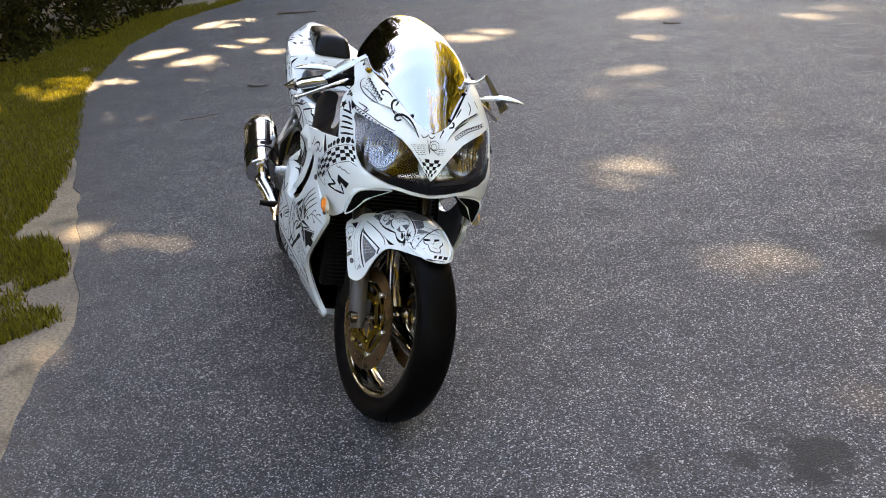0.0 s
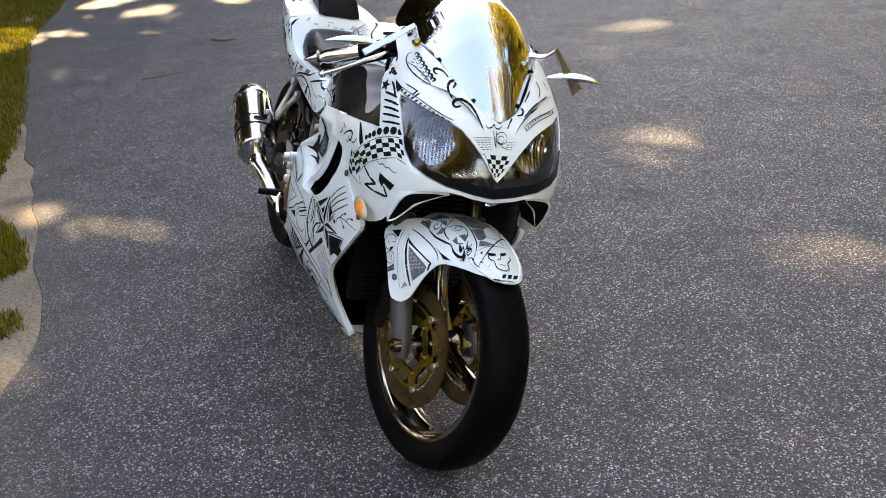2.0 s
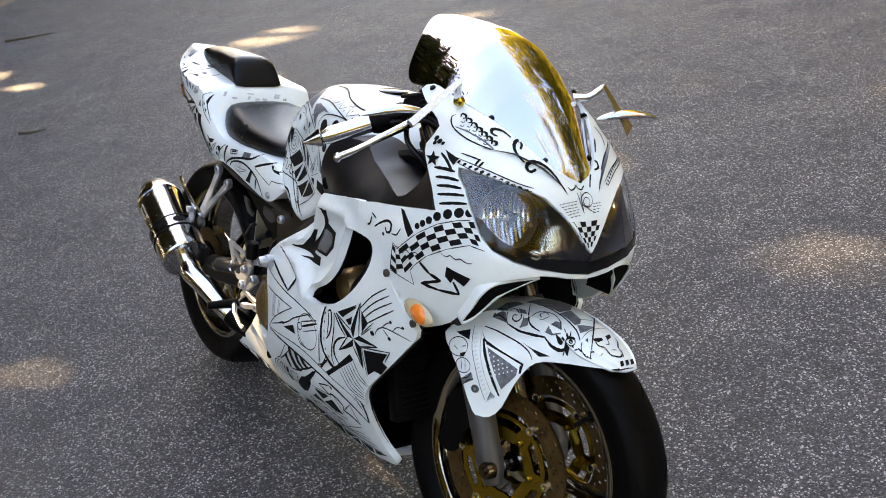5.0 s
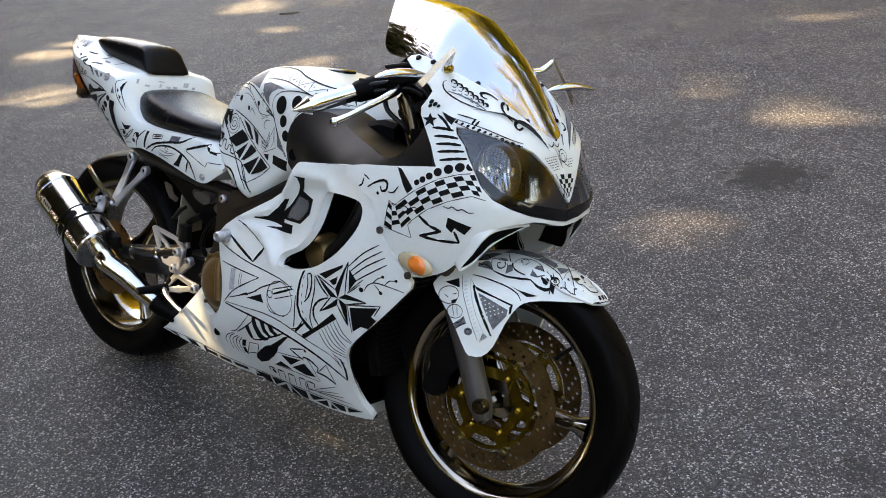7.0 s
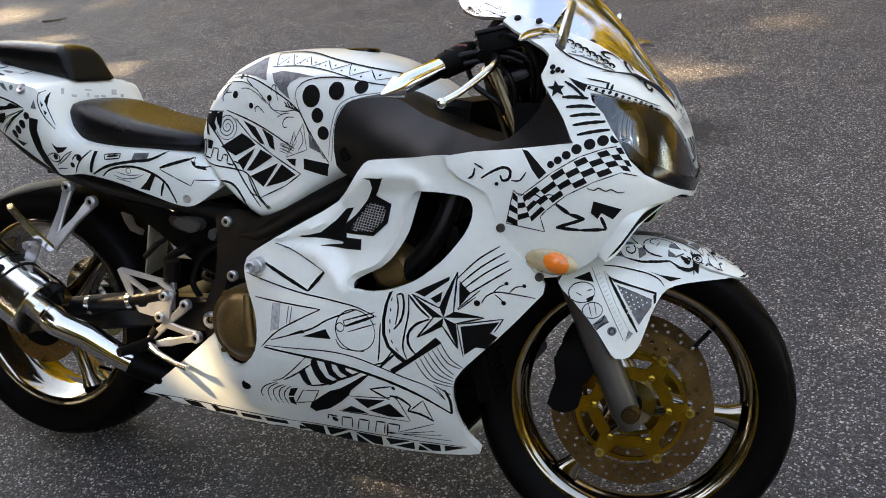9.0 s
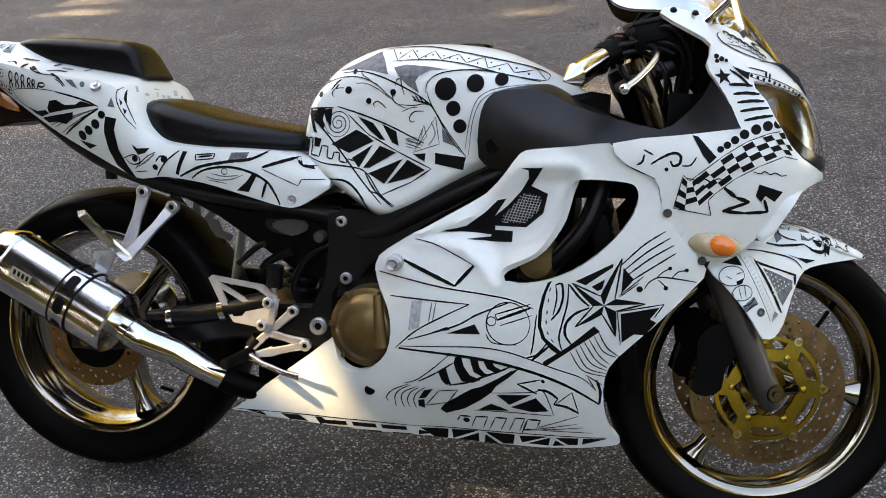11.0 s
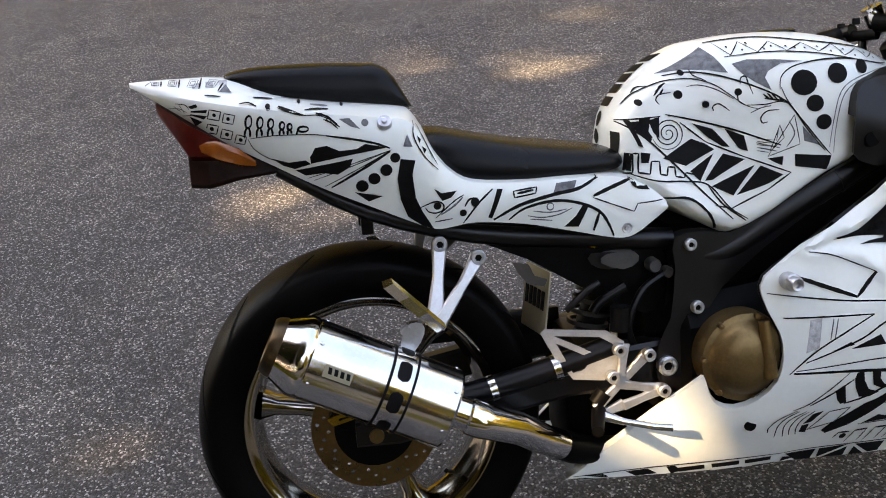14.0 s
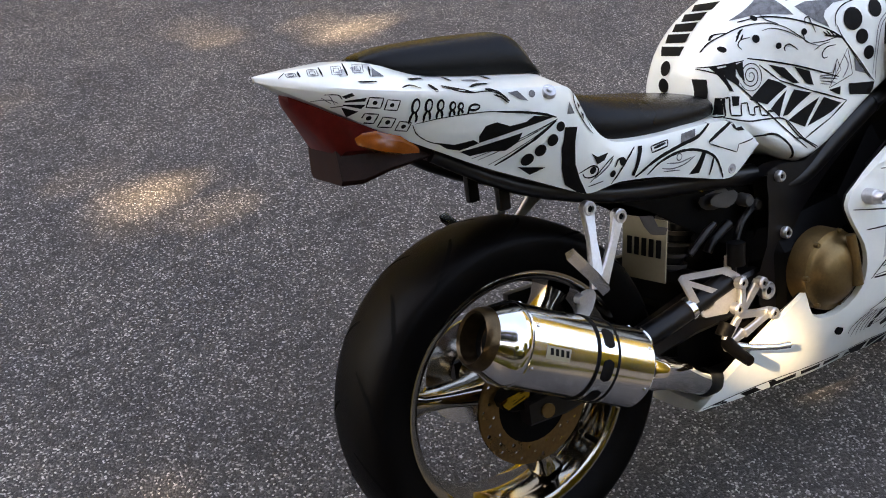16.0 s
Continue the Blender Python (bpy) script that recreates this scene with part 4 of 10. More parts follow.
part("axle", tube([(AXLE_F.x, -0.13, 0.30), (AXLE_F.x, 0.11, 0.30)], 0.012, 14), POLISH, bike, at=STEER)

FENDER_Y = depth_field([(1.246, 0.530, -0.142), (1.300, 0.480, -0.146), (1.350, 0.410, -0.146), (1.385, 0.415, -0.126), (1.410, 0.485, -0.113), (1.440, 0.541, -0.092), (1.494, 0.547, -0.072), (1.550, 0.555, -0.048), (1.575, 0.556, -0.022), (1.320, 0.530, -0.143), (1.340, 0.470, -0.147), (1.290, 0.575, -0.116), (1.310, 0.595, -0.092),
                        (1.380, 0.606, -0.070), (1.450, 0.600, -0.064), (1.510, 0.582, -0.058), (1.440, 0.570, -0.084)])
SKIRT = [(1.244, 0.536), (1.272, 0.506), (1.315, 0.458), (1.346, 0.412), (1.358, 0.406), (1.376, 0.408), (1.394, 0.432), (1.409, 0.482), (1.426, 0.520), (1.448, 0.536), (1.495, 0.545), (1.545, 0.551), (1.572, 0.555), (1.555, 0.566), (1.51, 0.584), (1.45, 0.599), (1.38, 0.605), (1.31, 0.594), (1.268, 0.565)]


def fender():
    bm = sheet(SKIRT, lambda x, z: (x, FENDER_Y(x, z), z), step=0.013, thick=0.003, lip=0.006, inward=RIGHT, soft=2)
    keep = bpy.data.meshes.new("tmp")
    bm.to_mesh(keep)
    bmesh.ops.transform(bm, matrix=Matrix.Diagonal((1, -1, 1, 1)), verts=bm.verts[:])
    bmesh.ops.reverse_faces(bm, faces=bm.faces[:])
    bm.from_mesh(keep)
    rings = []
    for k in range(25):
        f = k / 24
        a = radians(52.5 + 60 * f)
        tip = min(1.0, math.sqrt(max(0.0, f) / 0.22)) if f < 0.22 else 1.0
        w = 0.016 + 0.056 * tip
        r = 0.3165 + 0.004 * f
        ring = []
        for j in range(13):
            s = -1 + j / 6
            ring.append((1.388 + (r - 0.024 * tip * abs(s) ** 2.6) * math.cos(a), w * s, 0.300 + (r - 0.024 * tip * abs(s) ** 2.6) * math.sin(a)))
        for j in range(13):
            s = 1 - j / 6
            q = r - 0.005 - 0.024 * tip * abs(s) ** 2.6
            ring.append((1.388 + q * math.cos(a), (w - 0.004) * s, 0.300 + q * math.sin(a)))
        rings.append(ring)
    crown = loft(rings)
    crown.to_mesh(keep)
    crown.free()
    bm.from_mesh(keep)
    bpy.data.meshes.remove(keep)
    return part("front_fender", bm, WHITE, bike, "white front fender with ink drawings", at=STEER @ Matrix.Translation((0, AXLE_F.y, 0)), sharp=50)


front_fender = fender()

# -- upper cowl: level sections, each a rounded arch --
LEVELS = np.array([(0.54, 1.400, 0.222), (0.60, 1.428, 0.240), (0.65, 1.456, 0.251), (0.70, 1.473, 0.258), (0.745, 1.477, 0.262), (0.80, 1.462, 0.255), (0.846, 1.442, 0.250), (0.88, 1.417, 0.246), (0.92, 1.378, 0.232), (0.963, 1.332, 0.212), (1.01, 1.275, 0.178), (1.04, 1.24, 0.16)])
BACK = 1.0


def cowl(s, z, off=0.0):
    """The cowl's surface: s from 0 at the nose to 1 at the side (its right; negative to its left), z the height."""
    xf, w = np.interp(z, LEVELS[:, 0], LEVELS[:, 1]), np.interp(z, LEVELS[:, 0], LEVELS[:, 2])
    a = abs(s) * math.pi / 2
    c, d = math.cos(a), math.sin(a)
    k = (c**3 + d**3) ** (-1 / 3)
    return Vector((BACK + (xf - BACK + off) * c * k, -math.copysign((w + off) * d * k, s), z))


def on_cowl(x, y, z):
    xf, w = np.interp(z, LEVELS[:, 0], LEVELS[:, 1]), np.interp(z, LEVELS[:, 0], LEVELS[:, 2])
    return (math.atan2(abs(y) / w, (x - BACK) / (xf - BACK)) * 2 / math.pi * 0.45, z)


COWL_EDGE = [(1.477, 0.0, 0.746), (1.46, 0, 0.80), (1.424, 0, 0.872), (1.418, 0.022, 0.876), (1.408, 0.038, 0.884), (1.387, 0.055, 0.897), (1.345, 0.085, 0.930), (1.30, 0.115, 0.963), (1.25, 0.14, 0.985), (1.217, 0.160, 1.003), (1.179, 0.163, 1.012), (1.150, 0.168, 1.000), (1.215, 0.19, 0.968), (1.262, 0.205, 0.945),
             (1.250, 0.225, 0.912), (1.268, 0.235, 0.884), (1.30, 0.240, 0.840), (1.312, 0.243, 0.806), (1.295, 0.246, 0.800), (1.20, 0.25, 0.789), (1.085, 0.255, 0.772), (1.112, 0.257, 0.735), (1.160, 0.255, 0.714), (1.172, 0.25, 0.680), (1.186, 0.249, 0.651), (1.215, 0.24, 0.608), (1.258, 0.225, 0.562),
             (1.318, 0.205, 0.580), (1.352, 0.197, 0.606), (1.395, 0.192, 0.655), (1.413, 0.182, 0.692), (1.449, 0.100, 0.711), (1.466, 0.050, 0.702), (1.472, 0.0, 0.696), (1.473, 0.0, 0.703), (1.452, 0.11, 0.722), (1.408, 0.18, 0.752), (1.383, 0.202, 0.80), (1.352, 0.205, 0.85), (1.325, 0.203, 0.884), (1.365, 0.145, 0.870), (1.409, 0.084, 0.846), (1.448, 0.034, 0.79)]
LAMP_EDGE = [(1.473, 0.0, 0.742), (1.473, 0.0, 0.705), (1.452, 0.108, 0.724), (1.408, 0.178, 0.754), (1.384, 0.2, 0.80), (1.353, 0.203, 0.85), (1.328, 0.2, 0.881), (1.365, 0.143, 0.867), (1.408, 0.083, 0.843), (1.446, 0.034, 0.79)]

LAMP_BAND = [(1.4735, 0.0, 0.7055), (1.452, 0.108, 0.7245), (1.408, 0.178, 0.7545), (1.384, 0.2, 0.80), (1.39, 0.192, 0.803), (1.414, 0.166, 0.770), (1.452, 0.1, 0.745), (1.475, 0.0, 0.728)]


def both_sides(bm):
    keep = bpy.data.meshes.new("tmp")
    bm.to_mesh(keep)
    bmesh.ops.transform(bm, matrix=Matrix.Diagonal((1, -1, 1, 1)), verts=bm.verts[:])
    bmesh.ops.reverse_faces(bm, faces=bm.faces[:])
    bm.from_mesh(keep)
    bpy.data.meshes.remove(keep)
    bmesh.ops.remove_doubles(bm, verts=bm.verts[:], dist=0.0004)
    return bm


def to_nose(q):
    return (BACK - q.x, -q.y, 0)


def fluted_dish(radius, depth, strips):
    """A round hollow mirror cut into upright strips, each turned a little from the next."""
    bm = bmesh.new()
    for k in range(strips):
        u0, u1 = (2 * j / strips - 1 for j in (k, k + 1))
        mid, high = (u0 + u1) / 2, math.sqrt(max(0.02, 1 - max(u0 * u0, u1 * u1)))
        grid = []
        for j in range(9):
            v = high * (j / 4 - 1)
            base = -depth * (1 - mid * mid - v * v)
            grid.append([bm.verts.new((u * radius, base * 0.98 + tilt * 0.0016, v * radius)) for u, tilt in ((u0, -1), (mid, 0.55), (u1, -0.6 + 0.8 * (k % 2)))])
        for p, q in zip(grid, grid[1:]):
            for i in range(2):
                bm.faces.new((p[i], p[i + 1], q[i + 1], q[i]))
    bmesh.ops.solidify(bm, geom=bm.faces[:], thickness=0.0008)
    return bm


upper_cowl = part("upper_cowl", both_sides(sheet([on_cowl(*q) for q in COWL_EDGE], lambda u, z: cowl(u / 0.45, z), step=0.014, thick=0.003, lip=0.008, inward=to_nose, soft=2)), WHITE, bike, "white upper cowl with checks, stripes and scrolls in ink", sharp=50)
for side in (-1, 1):
    bm = sheet([on_cowl(*q) for q in LAMP_EDGE], lambda u, z: cowl(u / 0.45, z, -0.002), step=0.014, thick=0.003, lip=0.003, inward=to_nose, soft=2)
    if side > 0:
        bmesh.ops.transform(bm, matrix=Matrix.Diagonal((1, -1, 1, 1)), verts=bm.verts[:])
        bmesh.ops.reverse_faces(bm, faces=bm.faces[:])
    lens = part("headlight", bm, GLASS, bike, "clear headlight lens over a round reflector", sharp=50)
    lens.visible_shadow = False
    bm = sheet([on_cowl(*q) for q in LAMP_EDGE], lambda u, z: cowl(u / 0.45, z, -0.125), step=0.02, thick=0.002, lip=-0.116, inward=to_nose, soft=2)
    if side > 0:
        bmesh.ops.transform(bm, matrix=Matrix.Diagonal((1, -1, 1, 1)), verts=bm.verts[:])
        bmesh.ops.reverse_faces(bm, faces=bm.faces[:])
    part("lamp_housing", bm, HOUSING, lens, "grey lamp housing")
    # black band painted where the lower part of the lens is only dark
    bm = sheet([on_cowl(*q) for q in LAMP_BAND], lambda u, z: cowl(u / 0.45, z, 0.0004), step=0.014, thick=0.001, lip=0.002, inward=to_nose, soft=2)
    if side > 0:
        bmesh.ops.transform(bm, matrix=Matrix.Diagonal((1, -1, 1, 1)), verts=bm.verts[:])
        bmesh.ops.reverse_faces(bm, faces=bm.faces[:])
    part("lens_dark_band", bm, GLOSS, lens, "gloss black lower border of the lens", sharp=50)
    centre = Vector((1.372, side * 0.122, 0.797))
    face = Vector((0.92, side * 0.20, 0.22)).normalized().to_track_quat("Y", "Z").to_matrix().to_4x4()
    bowl = lathe([(0.006, -0.044), (0.024, -0.041), (0.042, -0.027), (0.054, -0.008), (0.060, 0.010), (0.056, 0.011), (0.052, -0.002), (0.041, -0.022), (0.024, -0.037), (0.006, -0.041)], 40, closed=True)
    part("lamp_bowl", bowl, HOUSING, lens, "dark lamp bowl", at=Matrix.Translation(centre) @ face)
    part("reflector", fluted_dish(0.052, 0.013, 13), CHROME, lens, "round chrome reflector with upright flutes", at=Matrix.Translation(centre) @ face, smooth=False, sharp=0)
    part("bulb", lathe([(0.0, 0.006), (0.006, 0.004), (0.008, -0.004), (0.008, -0.03)], 14), POLISH, lens, at=Matrix.Translation(centre) @ face)

# air scoops: white lip round a dark duct
for side in (-1, 1):
    mouth = [Vector((x, side * y, z)) for x, y, z in ((1.354, 0.193, 0.602), (1.380, 0.194, 0.638), (1.402, 0.190, 0.674), (1.418, 0.165, 0.695), (1.447, 0.098, 0.704), (1.432, 0.108, 0.692), (1.402, 0.146, 0.662), (1.372, 0.178, 0.615))]
    loop = smoothed(mouth, True, 4)
    mid = sum(loop, Vector()) / len(loop)
    axle = Vector((0.8, 0, -0.6))
    narrow = [q - (q - mid).normalized() * 0.0045 for q in loop]
    rings = [[q + axle * 0.004 for q in loop], [q + axle * 0.004 for q in narrow], [q - axle * 0.02 for q in narrow], [q - axle * 0.018 for q in loop]]
    lip_bm = loft(rings + [rings[0]], caps=False)
    lip_o = part("scoop_lip", lip_bm, WHITE, bike, "white rounded lip of the air scoop", sharp=70)
    duct = loft([[q - (q - mid).normalized() * 0.001 + axle * 0.001 for q in narrow], [mid + (q - mid) * 0.85 + Vector((-0.06, -side * 0.01, 0.0)) for q in loop]])
    part("air_duct", duct, HOLE, lip_o, "dark air duct")

# windscreen: arched sections along its rise
SCREEN_LINE = np.array([(1.428, 0.868, 0.006, 0.868), (1.424, 0.874, 0.020, 0.872), (1.416, 0.886, 0.033, 0.879), (1.405, 0.901, 0.044, 0.887), (1.387, 0.925, 0.058, 0.897), (1.345, 0.980, 0.086, 0.930), (1.30, 1.026, 0.116, 0.963), (1.25, 1.068, 0.141, 0.985), (1.20, 1.102, 0.158, 1.000), (1.15, 1.118, 0.162, 1.005), (1.10, 1.126, 0.160, 1.006), (1.05, 1.131, 0.153, 1.008), (1.02, 1.133, 0.146, 1.014), (0.96, 1.130, 0.130, 1.034)])


def screen(x, v, off=0.0):
    c, w, e = (np.interp(-x, -SCREEN_LINE[:, 0], SCREEN_LINE[:, k]) for k in (1, 2, 3))
    return Vector((x, -w * v, c - (c - e) * abs(v) ** 2.35 - off))


def screen_mesh(off, thin):
    rows = []
    for k in range(41):
        t = k / 40
        row = []
        for j in range(33):
            v = math.sin(math.pi / 2 * (j / 16 - 1))
            back = float(np.interp(abs(v), (0, 0.2, 0.4, 0.6, 0.77, 0.86, 0.92, 0.95, 0.97, 0.985, 0.995, 1), (0.985, 0.990, 1.006, 1.028, 1.046, 1.055, 1.063, 1.070, 1.078, 1.088, 1.100, 1.118)))  # rounded rear corners
            row.append(screen(1.428 + (back - 1.428) * t, v * 0.999, off))
        rows.append(row)
    bm = bmesh.new()
    made = [[bm.verts.new(q) for q in row] for row in rows]
    for a, b in zip(made, made[1:]):
        for i in range(32):
            bm.faces.new((a[i], a[i + 1], b[i + 1], b[i]))
    bmesh.ops.remove_doubles(bm, verts=bm.verts[:], dist=0.0003)
    bmesh.ops.recalc_face_normals(bm, faces=bm.faces[:])
    up = sum(fc.normal.z for fc in bm.faces)
    if up < 0:
        bmesh.ops.reverse_faces(bm, faces=bm.faces[:])
    bmesh.ops.solidify(bm, geom=bm.faces[:], thickness=thin)
    return bm


windscreen = part("windscreen", screen_mesh(-0.001, 0.0015), SCREEN, bike, "mirrored tinted windscreen with a raised bubble", sharp=60)
part("inner_screen", screen_mesh(0.003, 0.002), SMOKE, windscreen, "smoked brown inner face of the screen", sharp=60)
for x, y, z in ((1.387, 0.056, 0.902), (1.30, 0.118, 0.967), (1.179, 0.166, 1.006), (1.217, 0.164, 1.001)):
    for side in (-1, 1):
        part("screen_bolt", lathe([(0.0, 0.003), (0.005, 0.002), (0.0065, -0.002)], 12, "z"), INK, windscreen, at=Matrix.Translation((x, side * y, z)) @ Matrix.Rotation(-side * 0.7, 4, "X"))

# -- side fairings --
SIDE = depth_field([(0.66, 0.534, -0.232), (0.70, 0.54, -0.243), (0.79, 0.627, -0.232), (0.86, 0.668, -0.226), (0.925, 0.748, -0.246), (1.08, 0.771, -0.250), (1.112, 0.735, -0.250), (1.186, 0.651, -0.245), (1.259, 0.561, -0.220), (1.17, 0.45, -0.228),
                    (1.086, 0.485, -0.250), (1.09, 0.36, -0.225), (1.09, 0.215, -0.165), (0.97, 0.26, -0.206), (0.95, 0.172, -0.150), (0.75, 0.178, -0.150), (0.64, 0.28, -0.215), (0.52, 0.18, -0.148), (0.345, 0.2, -0.150), (0.55, 0.365, -0.200),
                    (0.70, 0.42, -0.248), (0.88, 0.40, -0.262), (0.87, 0.53, -0.258), (0.80, 0.30, -0.232), (0.93, 0.66, -0.256), (0.926, 0.721, -0.254), (0.967, 0.725, -0.258), (0.939, 0.616, -0.256), (0.892, 0.624, -0.252), (0.973, 0.679, -0.258), (0.98, 0.50, -0.262), (1.15, 0.56, -0.250), (1.03, 0.735, -0.248)])
HOLLOW = smoothed([(0.735, 0.588), (0.80, 0.612), (0.868, 0.650), (0.925, 0.715), (0.985, 0.728), (1.035, 0.715), (1.02, 0.64), (0.985, 0.585), (0.925, 0.545), (0.890, 0.514), (0.865, 0.545), (0.82, 0.578)], True, 12)


def side_y(x, z):
    """The fairing's bulge, with the hollow that leads into the vent."""
    y = SIDE(x, z)
    near = min(math.hypot(q[0] - x, q[1] - z) for q in HOLLOW)
    t = min(1.0, near / 0.034) if inside((x, z), HOLLOW) else 0.0
    ridge = 0.005 * math.exp(-((near / 0.014) ** 2)) * (0 if inside((x, z), HOLLOW) else 1)
    return y + 0.020 * t * t * (3 - 2 * t) - ridge
SIDE_EDGE = [(0.657, 0.522), (0.661, 0.540), (0.680, 0.562), (0.790, 0.628), (0.862, 0.672), (0.900, 0.715), (0.924, 0.748), (0.950, 0.757), (1.02, 0.764), (1.080, 0.771), (1.096, 0.752), (1.112, 0.733), (1.140, 0.720), (1.162, 0.711), (1.170, 0.690), (1.173, 0.675), (1.186, 0.649), (1.215, 0.606), (1.260, 0.553),
             (1.240, 0.517), (1.176, 0.445), (1.113, 0.381), (1.092, 0.340), (1.092, 0.280), (1.106, 0.222), (1.126, 0.194), (1.100, 0.181), (0.974, 0.168), (0.753, 0.172), (0.522, 0.177), (0.345, 0.190), (0.349, 0.204), (0.451, 0.285), (0.552, 0.366), (0.566, 0.374), (0.574, 0.345), (0.586, 0.323), (0.615, 0.315), (0.653, 0.331), (0.682, 0.364), (0.691, 0.408), (0.685, 0.450), (0.668, 0.487)]
VENT = [(1.024, 0.703), (1.060, 0.707), (1.113, 0.704), (1.131, 0.695), (1.135, 0.673), (1.122, 0.638), (1.081, 0.586), (1.025, 0.542), (0.966, 0.520), (0.915, 0.515), (0.897, 0.528), (0.908, 0.545), (0.954, 0.568), (0.978, 0.595), (1.001, 0.635), (1.012, 0.675)]
side_fairing = part("side_fairing", sheet(SIDE_EDGE, lambda x, z: (x, side_y(x, z), z), [VENT], step=0.0095, thick=0.003, lip=0.016, inward=RIGHT, soft=2), WHITE, bike, "white side fairing with a big vent, covered in ink drawings", sharp=50)
mirrored(side_fairing, bike, "white side fairing")
# black sheets added to darken the white inner faces of the fairings
for side in (-1, 1):
    bm = sheet(SIDE_EDGE, lambda x, z: (x, SIDE(x, z) + (0.038 if inside((x, z), HOLLOW) else 0.013), z), [VENT], step=0.03, thick=0.002, lip=0.001, inward=RIGHT, soft=2)
    if side > 0:
        bmesh.ops.transform(bm, matrix=Matrix.Diagonal((1, -1, 1, 1)), verts=bm.verts[:])
        bmesh.ops.reverse_faces(bm, faces=bm.faces[:])
    part("fairing_liner", bm, PLASTIC, bike, "black liner inside the side fairing")
belly = [[Vector((x, y, z)) for y, z in ((-0.150, 0.192), (-0.12, 0.172), (-0.05, 0.160), (0.05, 0.160), (0.12, 0.172), (0.150, 0.192), (0.10, 0.19), (-0.10, 0.19))] for x in (0.36, 0.5, 0.7, 0.9, 1.06)]
part("belly_pan", loft(belly), WHITE, bike, "white belly pan")
# black sheet added to darken the inside of the belly pan
part("belly_dark_sheet", box((0.62, 0.27, 0.012), (0.76, 0, 0.199), 0.004), BLACK, bike, "black tray inside the belly pan")

# indicators: amber bulb behind a clear lens
for side in (-1, 1):
    rings = []
    for k in range(9):
        t = k / 8 * math.pi
        rings.append([(1.272 - 0.047 * math.cos(t), side * (0.228 + (0.013 * math.sin(t)) * max(0.0, math.cos(p))), 0.598 + 0.022 * math.sin(t) * math.sin(p) + 0.004 * math.cos(t)) for p in (2 * math.pi * q / 18 for q in range(18))])
    lamp_o = part("indicator", loft(rings), CLEAR, bike, "indicator lamp, clear at the back and amber at the front")
    rings = [[(q[0] * 0.58 + 1.294 * 0.42, q[1] + side * 0.0035, q[2] * 0.86 + 0.598 * 0.14) for q in ring] for ring in rings]
    part("amber_lens", loft(rings), AMBER, lamp_o, "amber lens")
part("crash_bung", lathe([(0.0, -0.268), (0.006, -0.268), (0.0065, -0.276), (0.010, -0.278), (0.0125, -0.273), (0.0125, -0.262), (0.015, -0.260), (0.015, -0.235)], 24), ALU, bike, "polished crash bung", at=Matrix.Translation((0.700, 0, 0.540)))

for x, y, z in ((1.112, -0.254, 0.750), (1.186, -0.250, 0.653), (1.251, -0.226, 0.568)):
    part("fairing_screw", lathe([(0.0, -0.003), (0.004, -0.0028), (0.0045, -0.001), (0.0075, -0.0015), (0.008, 0.004)], 14), FORK, side_fairing, at=Matrix.Translation((x, y, z)))
# flat black disc in place of a hole's shade
part("drain_hole", lathe([(0.0, -0.0015), (0.010, -0.0012), (0.011, 0.003)], 18), HOLE, side_fairing, "dark hole", at=Matrix.Translation((0.644, side_y(0.644, 0.28) - 0.0005, 0.280)))

# -- fuel tank: cross-sections from the seat to the yoke --
TANK = [(0.462, 0.730, 0.800, 0.045, 0.050, 0.035), (0.475, 0.715, 0.835, 0.095, 0.092, 0.070), (0.50, 0.700, 0.868, 0.118, 0.108, 0.090), (0.54, 0.672, 0.906, 0.136, 0.112, 0.100), (0.60, 0.632, 0.934, 0.147, 0.120, 0.115), (0.645, 0.612, 0.941, 0.150, 0.132, 0.128), (0.70, 0.630, 0.946, 0.156, 0.148, 0.140),
        (0.76, 0.668, 0.947, 0.164, 0.163, 0.150), (0.82, 0.705, 0.943, 0.170, 0.172, 0.156), (0.88, 0.735, 0.930, 0.165, 0.170, 0.150), (0.94, 0.815, 0.906, 0.130, 0.128, 0.100), (0.985, 0.836, 0.884, 0.098, 0.092, 0.070), (1.015, 0.836, 0.865, 0.072, 0.066, 0.052), (1.030, 0.836, 0.850, 0.05, 0.046, 0.038), (1.034, 0.838, 0.843, 0.04, 0.036, 0.03)]


def tank_ring(x, zb, zt, wb, wm, ws):
    h = zt - zb
    half = smoothed([(wb * 0.85, zb - 0.004), (wb, zb + 0.015), ((wb + wm) / 2, zb + 0.22 * h), (wm, zb + 0.48 * h), (ws, zb + 0.80 * h), (ws * 0.62, zb + 0.955 * h), (ws * 0.25, zt - 0.001), (0.0, zt)], False, 4)
    return [Vector((x, -y, z)) for y, z in half] + [Vector((x, y, z)) for y, z in reversed(half[:-1])]


sections = smoothed(TANK, False, 3)
fuel_tank = part("fuel_tank", loft([tank_ring(*q) for q in sections]), WHITE, bike, "white fuel tank with spirals, dots and scrolls in ink", sharp=60)
part("filler_cap", lathe([(0.0, 0.006), (0.030, 0.0055), (0.035, 0.003), (0.036, -0.01)], 30, "z"), GLOSS, bike, at=Matrix.Translation((0.80, 0, 0.944)))

